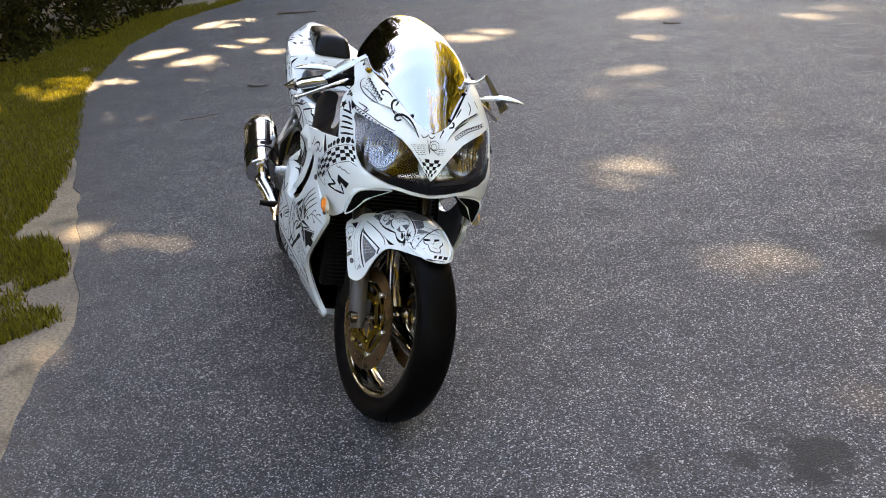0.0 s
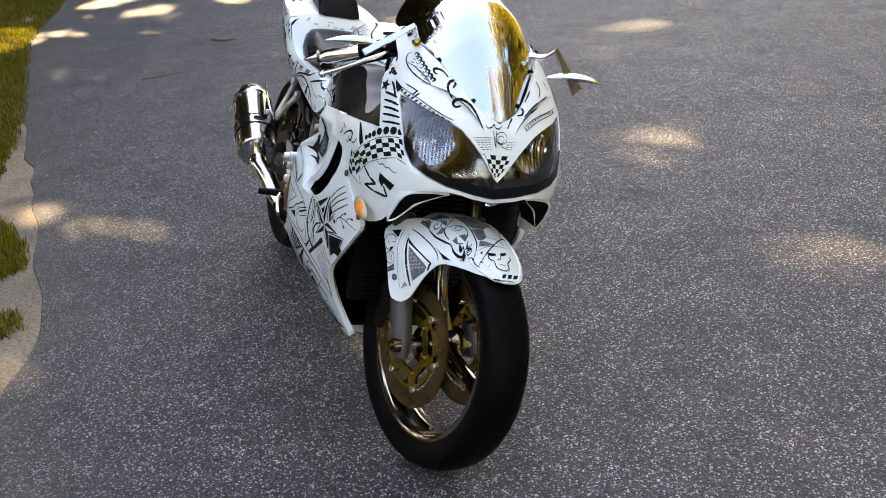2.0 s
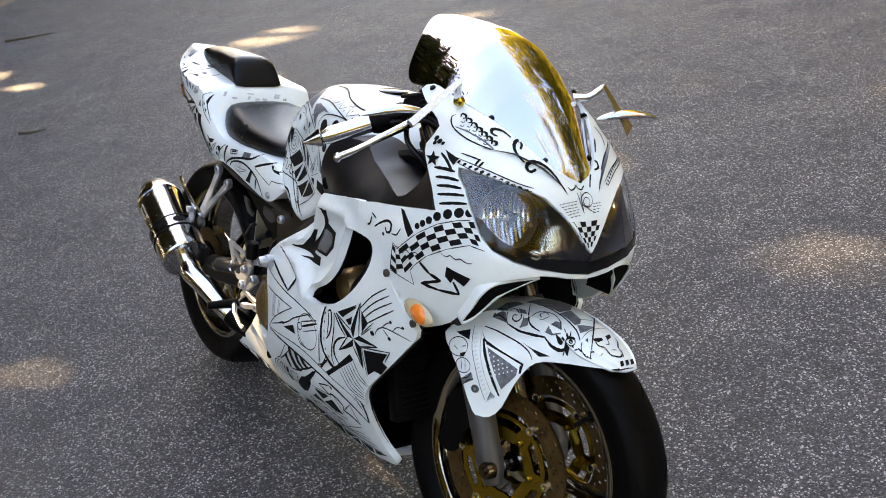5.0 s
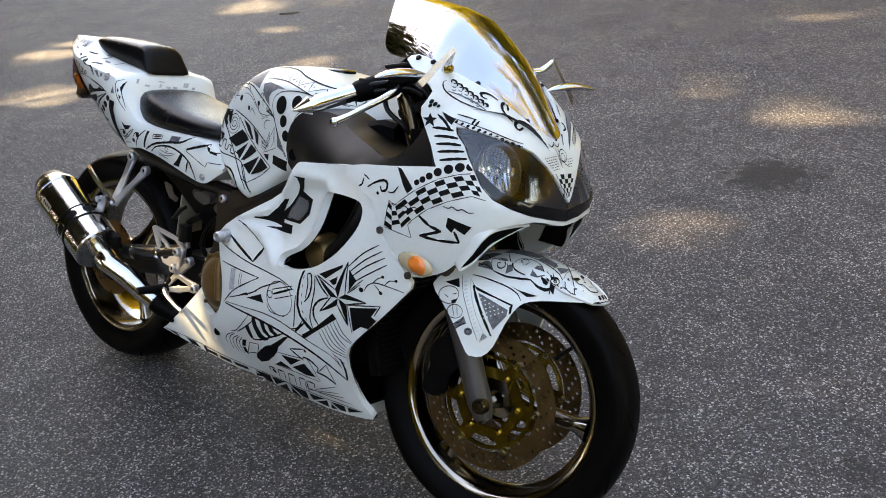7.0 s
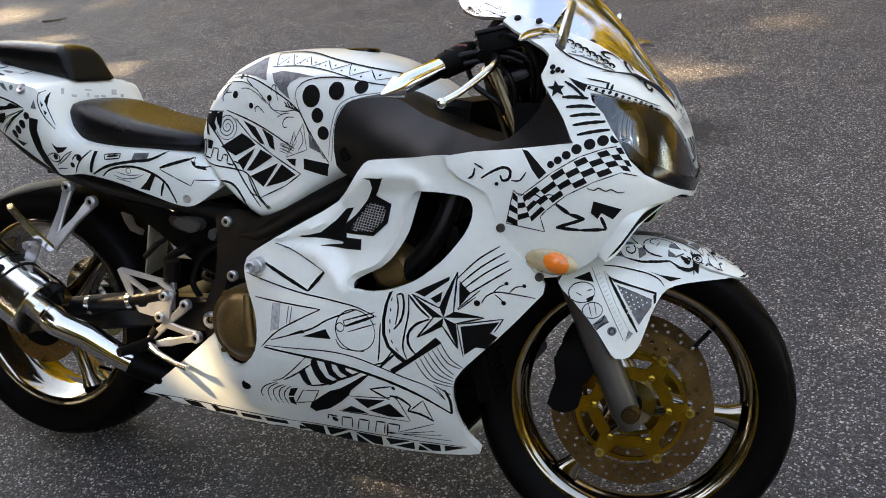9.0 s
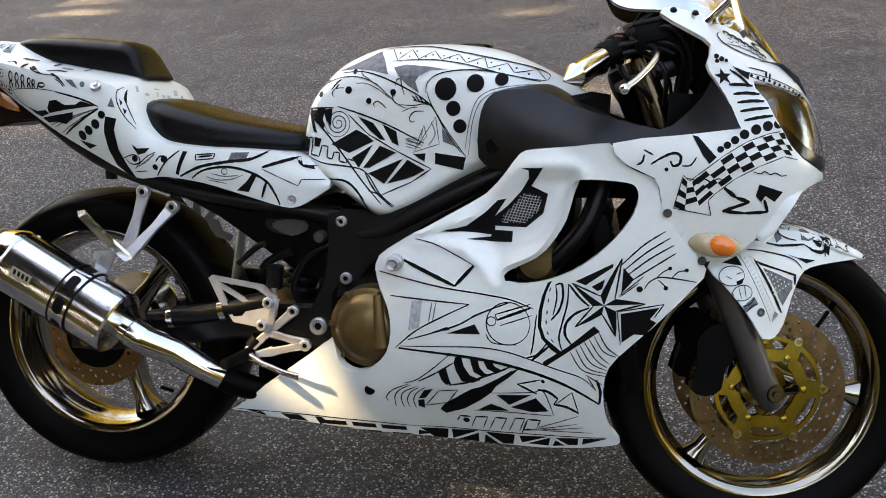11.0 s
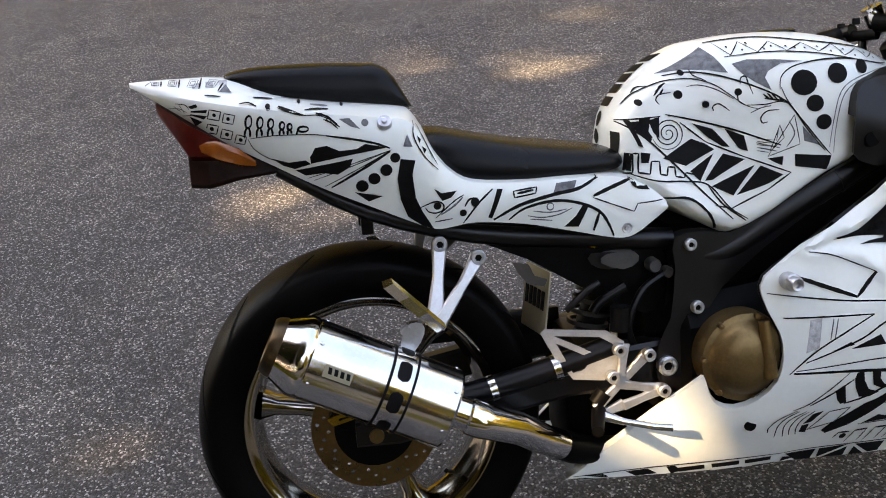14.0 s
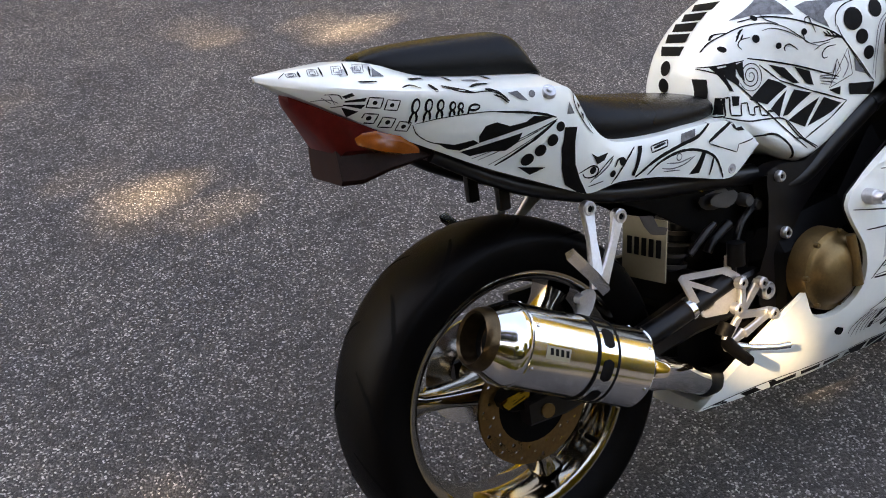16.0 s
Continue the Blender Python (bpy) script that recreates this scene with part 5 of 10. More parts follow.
# -- black inner trim beside the tank, up to the cowl --
TRIM_Y = depth_field([(0.845, 0.73, -0.195), (0.85, 0.80, -0.205), (0.885, 0.855, -0.180), (0.93, 0.868, -0.160), (0.985, 0.846, -0.168), (1.035, 0.826, -0.182), (1.09, 0.812, -0.195), (1.00, 0.81, -0.205), (1.15, 0.785, -0.228), (1.31, 0.812, -0.236), (0.93, 0.77, -0.225), (1.05, 0.777, -0.236), (1.27, 0.885, -0.215), (1.20, 0.83, -0.205), (0.90, 0.71, -0.2)])
TRIM = [(0.842, 0.735), (0.842, 0.800), (0.850, 0.836), (0.870, 0.855), (0.915, 0.862), (0.955, 0.859), (0.985, 0.846), (1.015, 0.833), (1.050, 0.823), (1.090, 0.812), (1.165, 0.797), (1.200, 0.816), (1.235, 0.855), (1.256, 0.895), (1.272, 0.862), (1.296, 0.812), (1.290, 0.802), (1.20, 0.788), (1.080, 0.768), (0.98, 0.757), (0.930, 0.742), (0.90, 0.712), (0.87, 0.716)]
inner_trim = part("inner_trim", sheet(TRIM, lambda x, z: (x, TRIM_Y(x, z), z), step=0.016, thick=0.003, lip=0.010, inward=RIGHT, soft=2), TRIM_PLASTIC, bike, "matt black plastic trim beside the tank", sharp=50)
part("trim_plug", lathe([(0.0, -0.004), (0.009, -0.003), (0.010, 0.004)], 16), HOLE, inner_trim, at=Matrix.Translation((0.866, -0.203, 0.754)))
mirrored(inner_trim, bike)
# its rounded top, running in towards the yoke
# flat black disc in place of the shade in a recess
part("trim_recess", lathe([(0.0, -0.0015), (0.0105, -0.0015), (0.0125, -0.0022), (0.0135, 0.004)], 22), HOLE, inner_trim, "dark round recess", at=Matrix.Translation((0.869, -0.2060, 0.759)))
TOP_OUT = smoothed([(0.842, 0.800), (0.850, 0.836), (0.870, 0.855), (0.915, 0.862), (0.955, 0.859), (0.985, 0.846), (1.015, 0.833), (1.050, 0.823), (1.090, 0.812), (1.165, 0.797)], False, 4)
TOP_IN = smoothed([(0.846, 0.812), (0.853, 0.846), (0.872, 0.866), (0.918, 0.874), (0.958, 0.874), (0.986, 0.862), (1.018, 0.843), (1.055, 0.829), (1.085, 0.812), (1.160, 0.794)], False, 4)
for side in (-1, 1):
    rings = []
    for (xo, zo), (xi, zi) in zip(TOP_OUT, TOP_IN):
        yo = TRIM_Y(xo, zo) + 0.0006
        upper = [Vector((xo + (xi - xo) * t, -side * (yo + (-0.082 - yo) * t), zo + (zi - zo) * (1 - (1 - t) ** 1.7))) for t in (k / 8 for k in range(9))]
        rings.append(upper + [q - Vector((0, 0, 0.004)) for q in reversed(upper)])
    part("trim_top", loft(rings), TRIM_PLASTIC, bike, "matt black rounded top of the trim beside the yoke", sharp=70)
# black filler blocks put where the cockpit is only dark
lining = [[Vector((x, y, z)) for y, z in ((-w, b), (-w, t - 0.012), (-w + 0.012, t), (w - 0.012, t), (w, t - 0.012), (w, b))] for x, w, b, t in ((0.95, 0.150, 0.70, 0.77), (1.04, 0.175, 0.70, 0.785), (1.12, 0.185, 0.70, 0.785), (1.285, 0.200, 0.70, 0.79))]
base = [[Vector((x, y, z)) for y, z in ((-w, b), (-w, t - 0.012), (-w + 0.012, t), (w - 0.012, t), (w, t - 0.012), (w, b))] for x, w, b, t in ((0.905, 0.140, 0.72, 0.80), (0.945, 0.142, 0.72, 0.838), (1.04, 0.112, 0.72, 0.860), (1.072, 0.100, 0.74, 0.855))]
part("tank_dark_fill", loft(base), BLACK, bike, "black tank mounting behind the yoke")
part("cockpit_dark_fill", loft(lining), BLACK, bike, "black lining under the handlebar")
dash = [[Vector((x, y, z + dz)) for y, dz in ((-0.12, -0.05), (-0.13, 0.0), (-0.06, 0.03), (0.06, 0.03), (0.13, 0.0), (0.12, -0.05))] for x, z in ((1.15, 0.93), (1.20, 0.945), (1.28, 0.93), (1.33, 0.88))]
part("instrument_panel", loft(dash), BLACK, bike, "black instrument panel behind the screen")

# -- frame, engine and the dark workings between the fairings --
for side in (-1, 1):
    spar = plate([(0.508, 0.330), (0.505, 0.420), (0.530, 0.470), (0.540, 0.560), (0.540, 0.612), (0.600, 0.618), (0.640, 0.612), (0.700, 0.635), (0.848, 0.715), (0.960, 0.765), (1.06, 0.80), (1.12, 0.80), (1.10, 0.74), (0.90, 0.690), (0.76, 0.615), (0.66, 0.545), (0.60, 0.480), (0.585, 0.38), (0.57, 0.31)], side * 0.115, side * 0.150, soft=2, bevel=0.008)
    spar_o = part("frame_spar", spar, FRAME, bike, "black alloy frame spar")
    part("spar_beam", tube([(0.560, side * 0.126, 0.574), (0.640, side * 0.126, 0.578), (0.740, side * 0.128, 0.634), (0.860, side * 0.128, 0.694), (0.985, side * 0.124, 0.748), (1.075, side * 0.110, 0.776)], [0.022, 0.027, 0.029, 0.029, 0.028, 0.026], 20, soft=5), FRAME, spar_o, "rounded upper beam of the spar")
    part("spar_weld", tube([(0.842, side * 0.128, 0.685), (0.847, side * 0.128, 0.6875)], 0.0305, 20), FRAME, spar_o)
    for x, z, r in ((0.567, 0.598, 0.012), (0.577, 0.485, 0.013), (0.520, 0.384, 0.020)):
        bolt_head("frame_bolt", spar_o, x, side * 0.153, z, r * 0.9, side)
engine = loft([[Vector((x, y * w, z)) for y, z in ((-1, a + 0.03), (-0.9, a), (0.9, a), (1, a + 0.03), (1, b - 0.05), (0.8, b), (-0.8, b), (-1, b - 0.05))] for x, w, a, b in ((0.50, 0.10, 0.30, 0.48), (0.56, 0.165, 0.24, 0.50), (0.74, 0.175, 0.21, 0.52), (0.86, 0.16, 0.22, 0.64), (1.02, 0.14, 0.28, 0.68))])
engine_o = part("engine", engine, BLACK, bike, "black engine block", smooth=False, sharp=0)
clutch = lathe([(0.0, -0.240), (0.020, -0.239), (0.038, -0.235), (0.052, -0.228), (0.061, -0.219), (0.066, -0.212), (0.070, -0.210), (0.078, -0.208), (0.080, -0.196), (0.080, -0.165)], 44)
cover = part("clutch_cover", clutch, BRONZE, engine_o, "bronze-coloured clutch cover", at=Matrix.Translation((0.640, 0, 0.402)))
part("cover_arm", tube([(0.032, -0.236, -0.03), (0.026, -0.236, 0.03), (0.022, -0.232, 0.07)], [0.013, 0.010, 0.009], 12), BRONZE, cover)
for k in range(7):
    a = 2 * math.pi * k / 7 + 0.4
    part("cover_bolt", lathe([(0.0, -0.216), (0.005, -0.215), (0.006, -0.205)], 10), BRONZE, cover, at=Matrix.Translation((0.076 * math.cos(a), 0, 0.076 * math.sin(a))))
part("gearcase_cover", lathe([(0.0, -0.205), (0.030, -0.203), (0.042, -0.190), (0.046, -0.15)], 36), BRONZE, engine_o, "bronze crankcase cover", at=Matrix.Translation((0.955, 0, 0.545)))
part("coolant_hose", tube([(0.93, -0.17, 0.50), (0.99, -0.185, 0.55), (1.045, -0.18, 0.62), (1.07, -0.16, 0.70)], 0.019, 14, soft=4), PLASTIC, engine_o, "black rubber coolant hose")
radiator = part("radiator", box((0.035, 0.36, 0.34), (1.105, 0, 0.47), 0.008, turn=Matrix.Rotation(radians(-14), 3, "Y")), BLACK, bike, "black radiator behind the front wheel")
for k in range(26):
    part("fin", box((0.004, 0.33, 0.002), (1.124 + 0.003 * (k - 13) * -0.9, 0, 0.47 + 0.0118 * (k - 13)), 0), FRAME, radiator, smooth=False, sharp=0)
for side in (-1, 1):
    well = sheet([(1.088, 0.21), (1.086, 0.34), (1.107, 0.385), (1.172, 0.45), (1.240, 0.525), (1.20, 0.60), (1.12, 0.60), (1.06, 0.45), (1.05, 0.22)], lambda x, z: (x, SIDE(x, z) + 0.016, z), step=0.02, thick=0.003, lip=0.003, inward=RIGHT, soft=2)
    if side > 0:
        bmesh.ops.transform(well, matrix=Matrix.Diagonal((1, -1, 1, 1)), verts=well.verts[:])
        bmesh.ops.reverse_faces(well, faces=well.faces[:])
    part("inner_fairing", well, PLASTIC, bike, "black inner fairing behind the front wheel")
# plain black blocks that stop the view through the dark hollow
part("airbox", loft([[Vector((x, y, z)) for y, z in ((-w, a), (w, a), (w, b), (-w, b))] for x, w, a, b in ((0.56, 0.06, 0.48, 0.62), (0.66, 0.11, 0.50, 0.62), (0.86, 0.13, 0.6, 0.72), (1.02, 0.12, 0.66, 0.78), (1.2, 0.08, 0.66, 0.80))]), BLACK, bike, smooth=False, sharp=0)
part("nose_dark_fill", loft([[Vector((x, y, z)) for y, z in ((-w, a), (w, a), (w, b), (-w, b))] for x, w, a, b in ((1.18, 0.17, 0.66, 0.86), (1.30, 0.15, 0.67, 0.86), (1.37, 0.11, 0.68, 0.80))]), BLACK, bike, smooth=False, sharp=0)

# -- swingarm, chain side and shock --
for side in (-1, 1):
    arm = loft([[Vector((x, side * (y + dy * w), z + dz * h)) for dy, dz in ((-1, -0.8), (-0.8, -1), (0.8, -1), (1, -0.8), (1, 0.8), (0.8, 1), (-0.8, 1), (-1, 0.8))] for x, y, z, w, h in ((-0.035, 0.125, 0.318, 0.016, 0.022), (0.04, 0.125, 0.322, 0.017, 0.028), (0.18, 0.122, 0.345, 0.018, 0.030), (0.35, 0.118, 0.378, 0.022, 0.036), (0.52, 0.112, 0.386, 0.026, 0.040))])
    part("swingarm", arm, FRAME, bike, "black box-section swingarm", smooth=False, sharp=0)
part("swingarm_bridge", box((0.08, 0.22, 0.07), (0.415, 0, 0.385), 0.012), FRAME, bike)
part("brake_hose", tube([(0.155, -0.150, 0.372), (0.24, -0.153, 0.388), (0.335, -0.150, 0.408), (0.42, -0.15, 0.43)], 0.021, 14, soft=3), PLASTIC, bike, "black rubber sleeve along the swingarm")
for x, z in ((0.205, 0.380), (0.318, 0.404)):
    part("hose_band", tube([(x - 0.005, -0.1525, z - 0.001), (x + 0.007, -0.1525, z + 0.002)], 0.0232, 18), POLISH, bike, "bright metal band")
part("shock_absorber", tube([(0.42, 0.02, 0.40), (0.45, 0.01, 0.48), (0.47, 0.0, 0.60)], [0.026, 0.03, 0.026], 16), FRAME, bike)
part("rear_axle", tube([(0, -0.146, 0.315), (0, 0.146, 0.315)], 0.013, 16), BRONZE, bike)
cal = part("rear_caliper", plate([(-0.075, 0.335), (-0.030, 0.318), (0.03, 0.33), (0.038, 0.362), (-0.02, 0.372), (-0.07, 0.362)], -0.125, -0.088, soft=2, bevel=0.004), BLACK, bike, "black rear brake caliper")
part("caliper_bracket", plate([(-0.072, 0.338), (-0.028, 0.348), (-0.026, 0.360), (-0.068, 0.356), (-0.082, 0.350)], -0.134, -0.126, [[(-0.062, 0.344), (-0.036, 0.350), (-0.036, 0.354), (-0.062, 0.351)]], soft=0, bevel=0.001), GOLD, cal, "gold caliper bracket")
part("chain_guard", box((0.30, 0.02, 0.05), (0.24, 0.10, 0.42), 0.006), PLASTIC, bike)
part("side_stand", tube([(0.50, 0.13, 0.27), (0.47, 0.20, 0.16), (0.455, 0.255, 0.066)], [0.014, 0.012, 0.011], 12), FRAME, bike, "black side stand, folded out")

# -- subframe, tail and seats --
for side in (-1, 1):
    part("subframe_rail", tube([(0.55, side * 0.10, 0.60), (0.40, side * 0.105, 0.618), (0.20, side * 0.108, 0.645), (0.02, side * 0.10, 0.70), (-0.12, side * 0.08, 0.78)], [0.02, 0.018, 0.017, 0.015, 0.012], 12, soft=3), FRAME, bike)
    web = plate([(0.165, 0.662), (0.30, 0.655), (0.46, 0.615), (0.53, 0.595), (0.55, 0.50), (0.50, 0.47), (0.40, 0.520), (0.29, 0.590), (0.20, 0.632)], side * 0.098, side * 0.104, soft=2)
    part("side_web", web, BLACK, bike, "dark side web under the seat")
TAIL = [  # x, bottom z, crease z, top z, bottom half-width, crease half-width, top half-width
    (-0.356, 0.934, 0.936, 0.940, 0.004, 0.006, 0.003), (-0.330, 0.918, 0.926, 0.941, 0.022, 0.028, 0.018), (-0.28, 0.886, 0.911, 0.941, 0.052, 0.068, 0.038), (-0.20, 0.833, 0.893, 0.937, 0.088, 0.112, 0.052), (-0.12, 0.787, 0.879, 0.905, 0.108, 0.140, 0.056), (-0.05, 0.748, 0.869, 0.890, 0.120, 0.154, 0.060), (0.03, 0.710, 0.858, 0.879, 0.131, 0.162, 0.065),
    (0.085, 0.684, 0.850, 0.871, 0.137, 0.165, 0.070), (0.105, 0.675, 0.836, 0.864, 0.139, 0.164, 0.074), (0.122, 0.668, 0.808, 0.838, 0.140, 0.160, 0.084), (0.14, 0.665, 0.780, 0.797, 0.141, 0.155, 0.092), (0.165, 0.668, 0.752, 0.765, 0.143, 0.151, 0.096), (0.20, 0.671, 0.735, 0.745, 0.145, 0.150, 0.096), (0.28, 0.661, 0.728, 0.738, 0.147, 0.149, 0.094), (0.36, 0.641, 0.727, 0.736, 0.145, 0.146, 0.088), (0.44, 0.620, 0.722, 0.730, 0.139, 0.138, 0.082), (0.475, 0.622, 0.712, 0.722, 0.135, 0.134, 0.085),
    (0.51, 0.643, 0.693, 0.700, 0.133, 0.131, 0.10), (0.536, 0.660, 0.670, 0.674, 0.130, 0.130, 0.11)]


def tail_ring(x, zb, zc, zt, wb, wc, wt):
    half = [(wb - 0.012 if wb > 0.03 else wb * 0.5, zb + 0.004), (wb, zb)] + [(wb + (wc - wb) * k / 4 + (0.006 + 0.012 * max(0.0, 1 - abs(x - 0.04) / 0.2)) * math.sin(math.pi * k / 4) * min(1, wb / 0.1), zb + (zc - zb) * k / 4) for k in (1, 2, 3)] + [(wc, zc - 0.003), (wc * 0.985, zc + 0.004), ((wc + wt) / 2, (zc + zt) / 2 + 0.003), (wt, zt), (wt * 0.5, zt + 0.001), (0, zt + 0.001)]
    return [Vector((x, -y, z)) for y, z in half] + [Vector((x, y, z)) for y, z in reversed(half[:-1])]


tail_cowl = part("tail_cowl", loft([tail_ring(*q) for q in smoothed(TAIL, False, 3)]), WHITE, bike, "white tail cowl with ink drawings", sharp=38)


def cushion(rows):
    rings = []
    for x, zb, zt, w, crown in smoothed(rows, False, 4):
        half = [(w * 0.7, zb), (w * 0.97, zb + 0.004), (w, zb + 0.3 * (zt - zb)), (w * 0.97, zb + 0.62 * (zt - zb)), (w * 0.86, zb + 0.88 * (zt - zb)), (w * 0.66, zt), (w * 0.33, zt + crown * 0.8), (0, zt + crown)]
        rings.append([Vector((x, -y, z)) for y, z in half] + [Vector((x, y, z)) for y, z in reversed(half[:-1])])
    return loft(rings)


part("rider_seat", cushion([(0.118, 0.800, 0.815, 0.085, 0.002), (0.13, 0.775, 0.822, 0.108, 0.004), (0.165, 0.745, 0.820, 0.125, 0.004), (0.21, 0.735, 0.810, 0.132, 0.003), (0.30, 0.730, 0.790, 0.134, 0.002), (0.40, 0.728, 0.775, 0.122, 0.002), (0.455, 0.730, 0.766, 0.105, 0.002), (0.475, 0.738, 0.758, 0.085, 0.001)]), VINYL, bike, "black vinyl rider's seat", sharp=50)
part("pillion_seat", cushion([(-0.197, 0.936, 0.940, 0.030, 0.001), (-0.185, 0.926, 0.944, 0.042, 0.003), (-0.14, 0.904, 0.948, 0.054, 0.004), (-0.04, 0.886, 0.946, 0.062, 0.005), (0.035, 0.876, 0.942, 0.066, 0.004), (0.060, 0.873, 0.940, 0.068, 0.003), (0.082, 0.870, 0.926, 0.070, 0.002), (0.103, 0.866, 0.890, 0.071, 0.001), (0.112, 0.864, 0.872, 0.070, 0.001)]), VINYL, bike, "black vinyl pillion seat", sharp=50)
for side in (-1, 1):
    part("tail_screw", lathe([(0.0, -0.006), (0.004, -0.006), (0.005, -0.002), (0.011, -0.003), (0.013, 0.004)], 18), ALU, tail_cowl, at=Matrix.Translation((0.057, side * 0.164, 0.8515)) @ Matrix.Rotation(side * 0.7, 4, "X") @ (Matrix() if side < 0 else Matrix.Rotation(math.pi, 4, "Z")))
    part("tail_screw", lathe([(0.0, -0.003), (0.004, -0.003), (0.005, -0.001), (0.009, -0.002), (0.010, 0.004)], 16), ALU, tail_cowl, at=Matrix.Translation((0.460, side * 0.1395, 0.635)) @ (Matrix() if side < 0 else Matrix.Rotation(math.pi, 4, "Z")))
lamp_rings = [[Vector((x, y, z)) for y, z in ((-w, b), (-w * 0.6, a), (w * 0.6, a), (w, b), (w, c), (-w, c))] for x, w, a, b, c in ((-0.315, 0.020, 0.885, 0.892, 0.905), (-0.285, 0.055, 0.838, 0.850, 0.885), (-0.262, 0.078, 0.800, 0.815, 0.868), (-0.21, 0.090, 0.795, 0.81, 0.838))]
part("tail_lamp", loft(lamp_rings), RED, bike, "dark red tail lamp under the tail tip")
under = loft([[Vector((x, y, z)) for y, z in ((-w, b), (-w * 0.9, a), (w * 0.9, a), (w, b), (w * 0.9, c), (-w * 0.9, c))] for x, w, a, b, c in ((-0.268, 0.062, 0.760, 0.768, 0.815), (-0.235, 0.070, 0.757, 0.765, 0.82), (-0.185, 0.075, 0.768, 0.775, 0.82), (-0.12, 0.080, 0.775, 0.780, 0.80), (0.0, 0.1, 0.715, 0.72, 0.735), (0.12, 0.11, 0.67, 0.675, 0.69))])
part("undertray", under, LAMP_SMOKE, bike, "smoked brown-red lower lamp housing below the tail", smooth=False, sharp=0)
for side in (-1, 1):
    ind = loft([[Vector((x, side * (y + dy), z + dz)) for dy, dz in ((0.0, 0.018 * k), (0.008 * k, 0.008 * k), (0.006 * k, -0.012 * k), (-0.006, -0.016 * k))] for x, y, z, k in ((-0.245, 0.078, 0.828, 0.5), (-0.215, 0.094, 0.820, 1.0), (-0.18, 0.104, 0.808, 0.9), (-0.155, 0.108, 0.797, 0.3))])
    part("rear_indicator", ind, DIM_AMBER, bike, "amber rear indicator set into the tail")
    for x in (0.02,):
        part("hugger_tab", box((0.022, 0.016, 0.05), (x, side * 0.05, 0.676), 0.004), PLASTIC, bike)
plate_o = part("number_plate", box((0.004, 0.100, 0.118), (0.312, -0.055, 0.505), 0.0015, turn=Matrix.Rotation(radians(8), 3, "Y") @ Matrix.Rotation(radians(12), 3, "Z")), PLATEM, bike, "cream number plate with dark bars")

turn = Matrix.Rotation(radians(8), 3, "Y") @ Matrix.Rotation(radians(12), 3, "Z")
for k in range(5):
    part("bar", box((0.002, 0.010, 0.034), Vector((0.312, -0.055, 0.505)) + turn @ Vector((-0.0032, -0.034 + 0.0165 * k, 0.004)), 0, turn=turn), INK, plate_o)

# -- exhaust --
CAN_A, CAN_B = Vector((-0.104, -0.208, 0.489)), Vector((0.120, -0.218, 0.377))
CAN_R = 0.0675
axis = (CAN_B - CAN_A).normalized()
spin = axis.to_track_quat("Z", "Y").to_matrix().to_4x4()
CAN = Matrix.Translation(CAN_A) @ spin
length = (CAN_B - CAN_A).length
silencer = part("silencer", lathe([(0.0, 0.0), (CAN_R - 0.003, 0.0), (CAN_R, 0.004), (CAN_R, length - 0.004), (CAN_R - 0.003, length), (0.030, length + 0.002), (0.0, length + 0.002)], 48, "z"), CAN_STEEL, bike, "short polished exhaust silencer", at=CAN, sharp=35)
part("end_cap", lathe([(CAN_R - 0.001, 0.002), (CAN_R + 0.0005, -0.002), (CAN_R, -0.012), (CAN_R * 0.9, -0.026), (CAN_R * 0.74, -0.048), (CAN_R * 0.70, -0.046), (CAN_R * 0.5, -0.03), (0.0, -0.028)], 48, "z"), CHROME, silencer, "tapered polished end cap", sharp=35)
part("tip", lathe([(CAN_R * 0.755, -0.045), (CAN_R * 0.73, -0.054), (CAN_R * 0.68, -0.062), (CAN_R * 0.62, -0.066), (CAN_R * 0.57, -0.062), (CAN_R * 0.53, -0.030)], 48, "z"), TIP, silencer, "heat-stained brown tip", sharp=35)
# black disc closes the pipe in place of its deep shade
part("outlet", lathe([(0.0, -0.0295), (0.032, -0.0295), (0.034, -0.035)], 32, "z"), HOLE, silencer, "sooty outlet")
mid_z = 0.150
part("strap", lathe([(CAN_R + 0.0002, mid_z - 0.019), (CAN_R + 0.0016, mid_z - 0.018), (CAN_R + 0.0016, mid_z + 0.018), (CAN_R + 0.0002, mid_z + 0.019)], 48, "z"), CHROME, silencer, "bright mounting strap")
for z in (mid_z - 0.020, mid_z + 0.020):
    part("strap_edge", lathe([(CAN_R + 0.0002, z - 0.0025), (CAN_R + 0.0025, z - 0.002), (CAN_R + 0.0025, z + 0.002), (CAN_R + 0.0002, z + 0.0025)], 48, "z"), INK, silencer, "black rubber edge of the strap")
for k in range(8):
    a0 = 2 * math.pi * k / 8
    slot = bmesh.new()
    cols = []
    for q in range(13):
        t = -1 + q / 6
        h = 0.0105 * (1 - abs(t) ** 5) ** 0.5 + 0.0004
        a = a0 + 0.0180 * t / CAN_R
        cols.append([slot.verts.new(((CAN_R + 0.0021) * math.cos(a), (CAN_R + 0.0021) * math.sin(a), mid_z + h * f)) for f in (-1, 1)])
    for p, q in zip(cols, cols[1:]):
        slot.faces.new((p[0], p[1], q[1], q[0]))
    part("strap_slot", slot, INK, silencer)
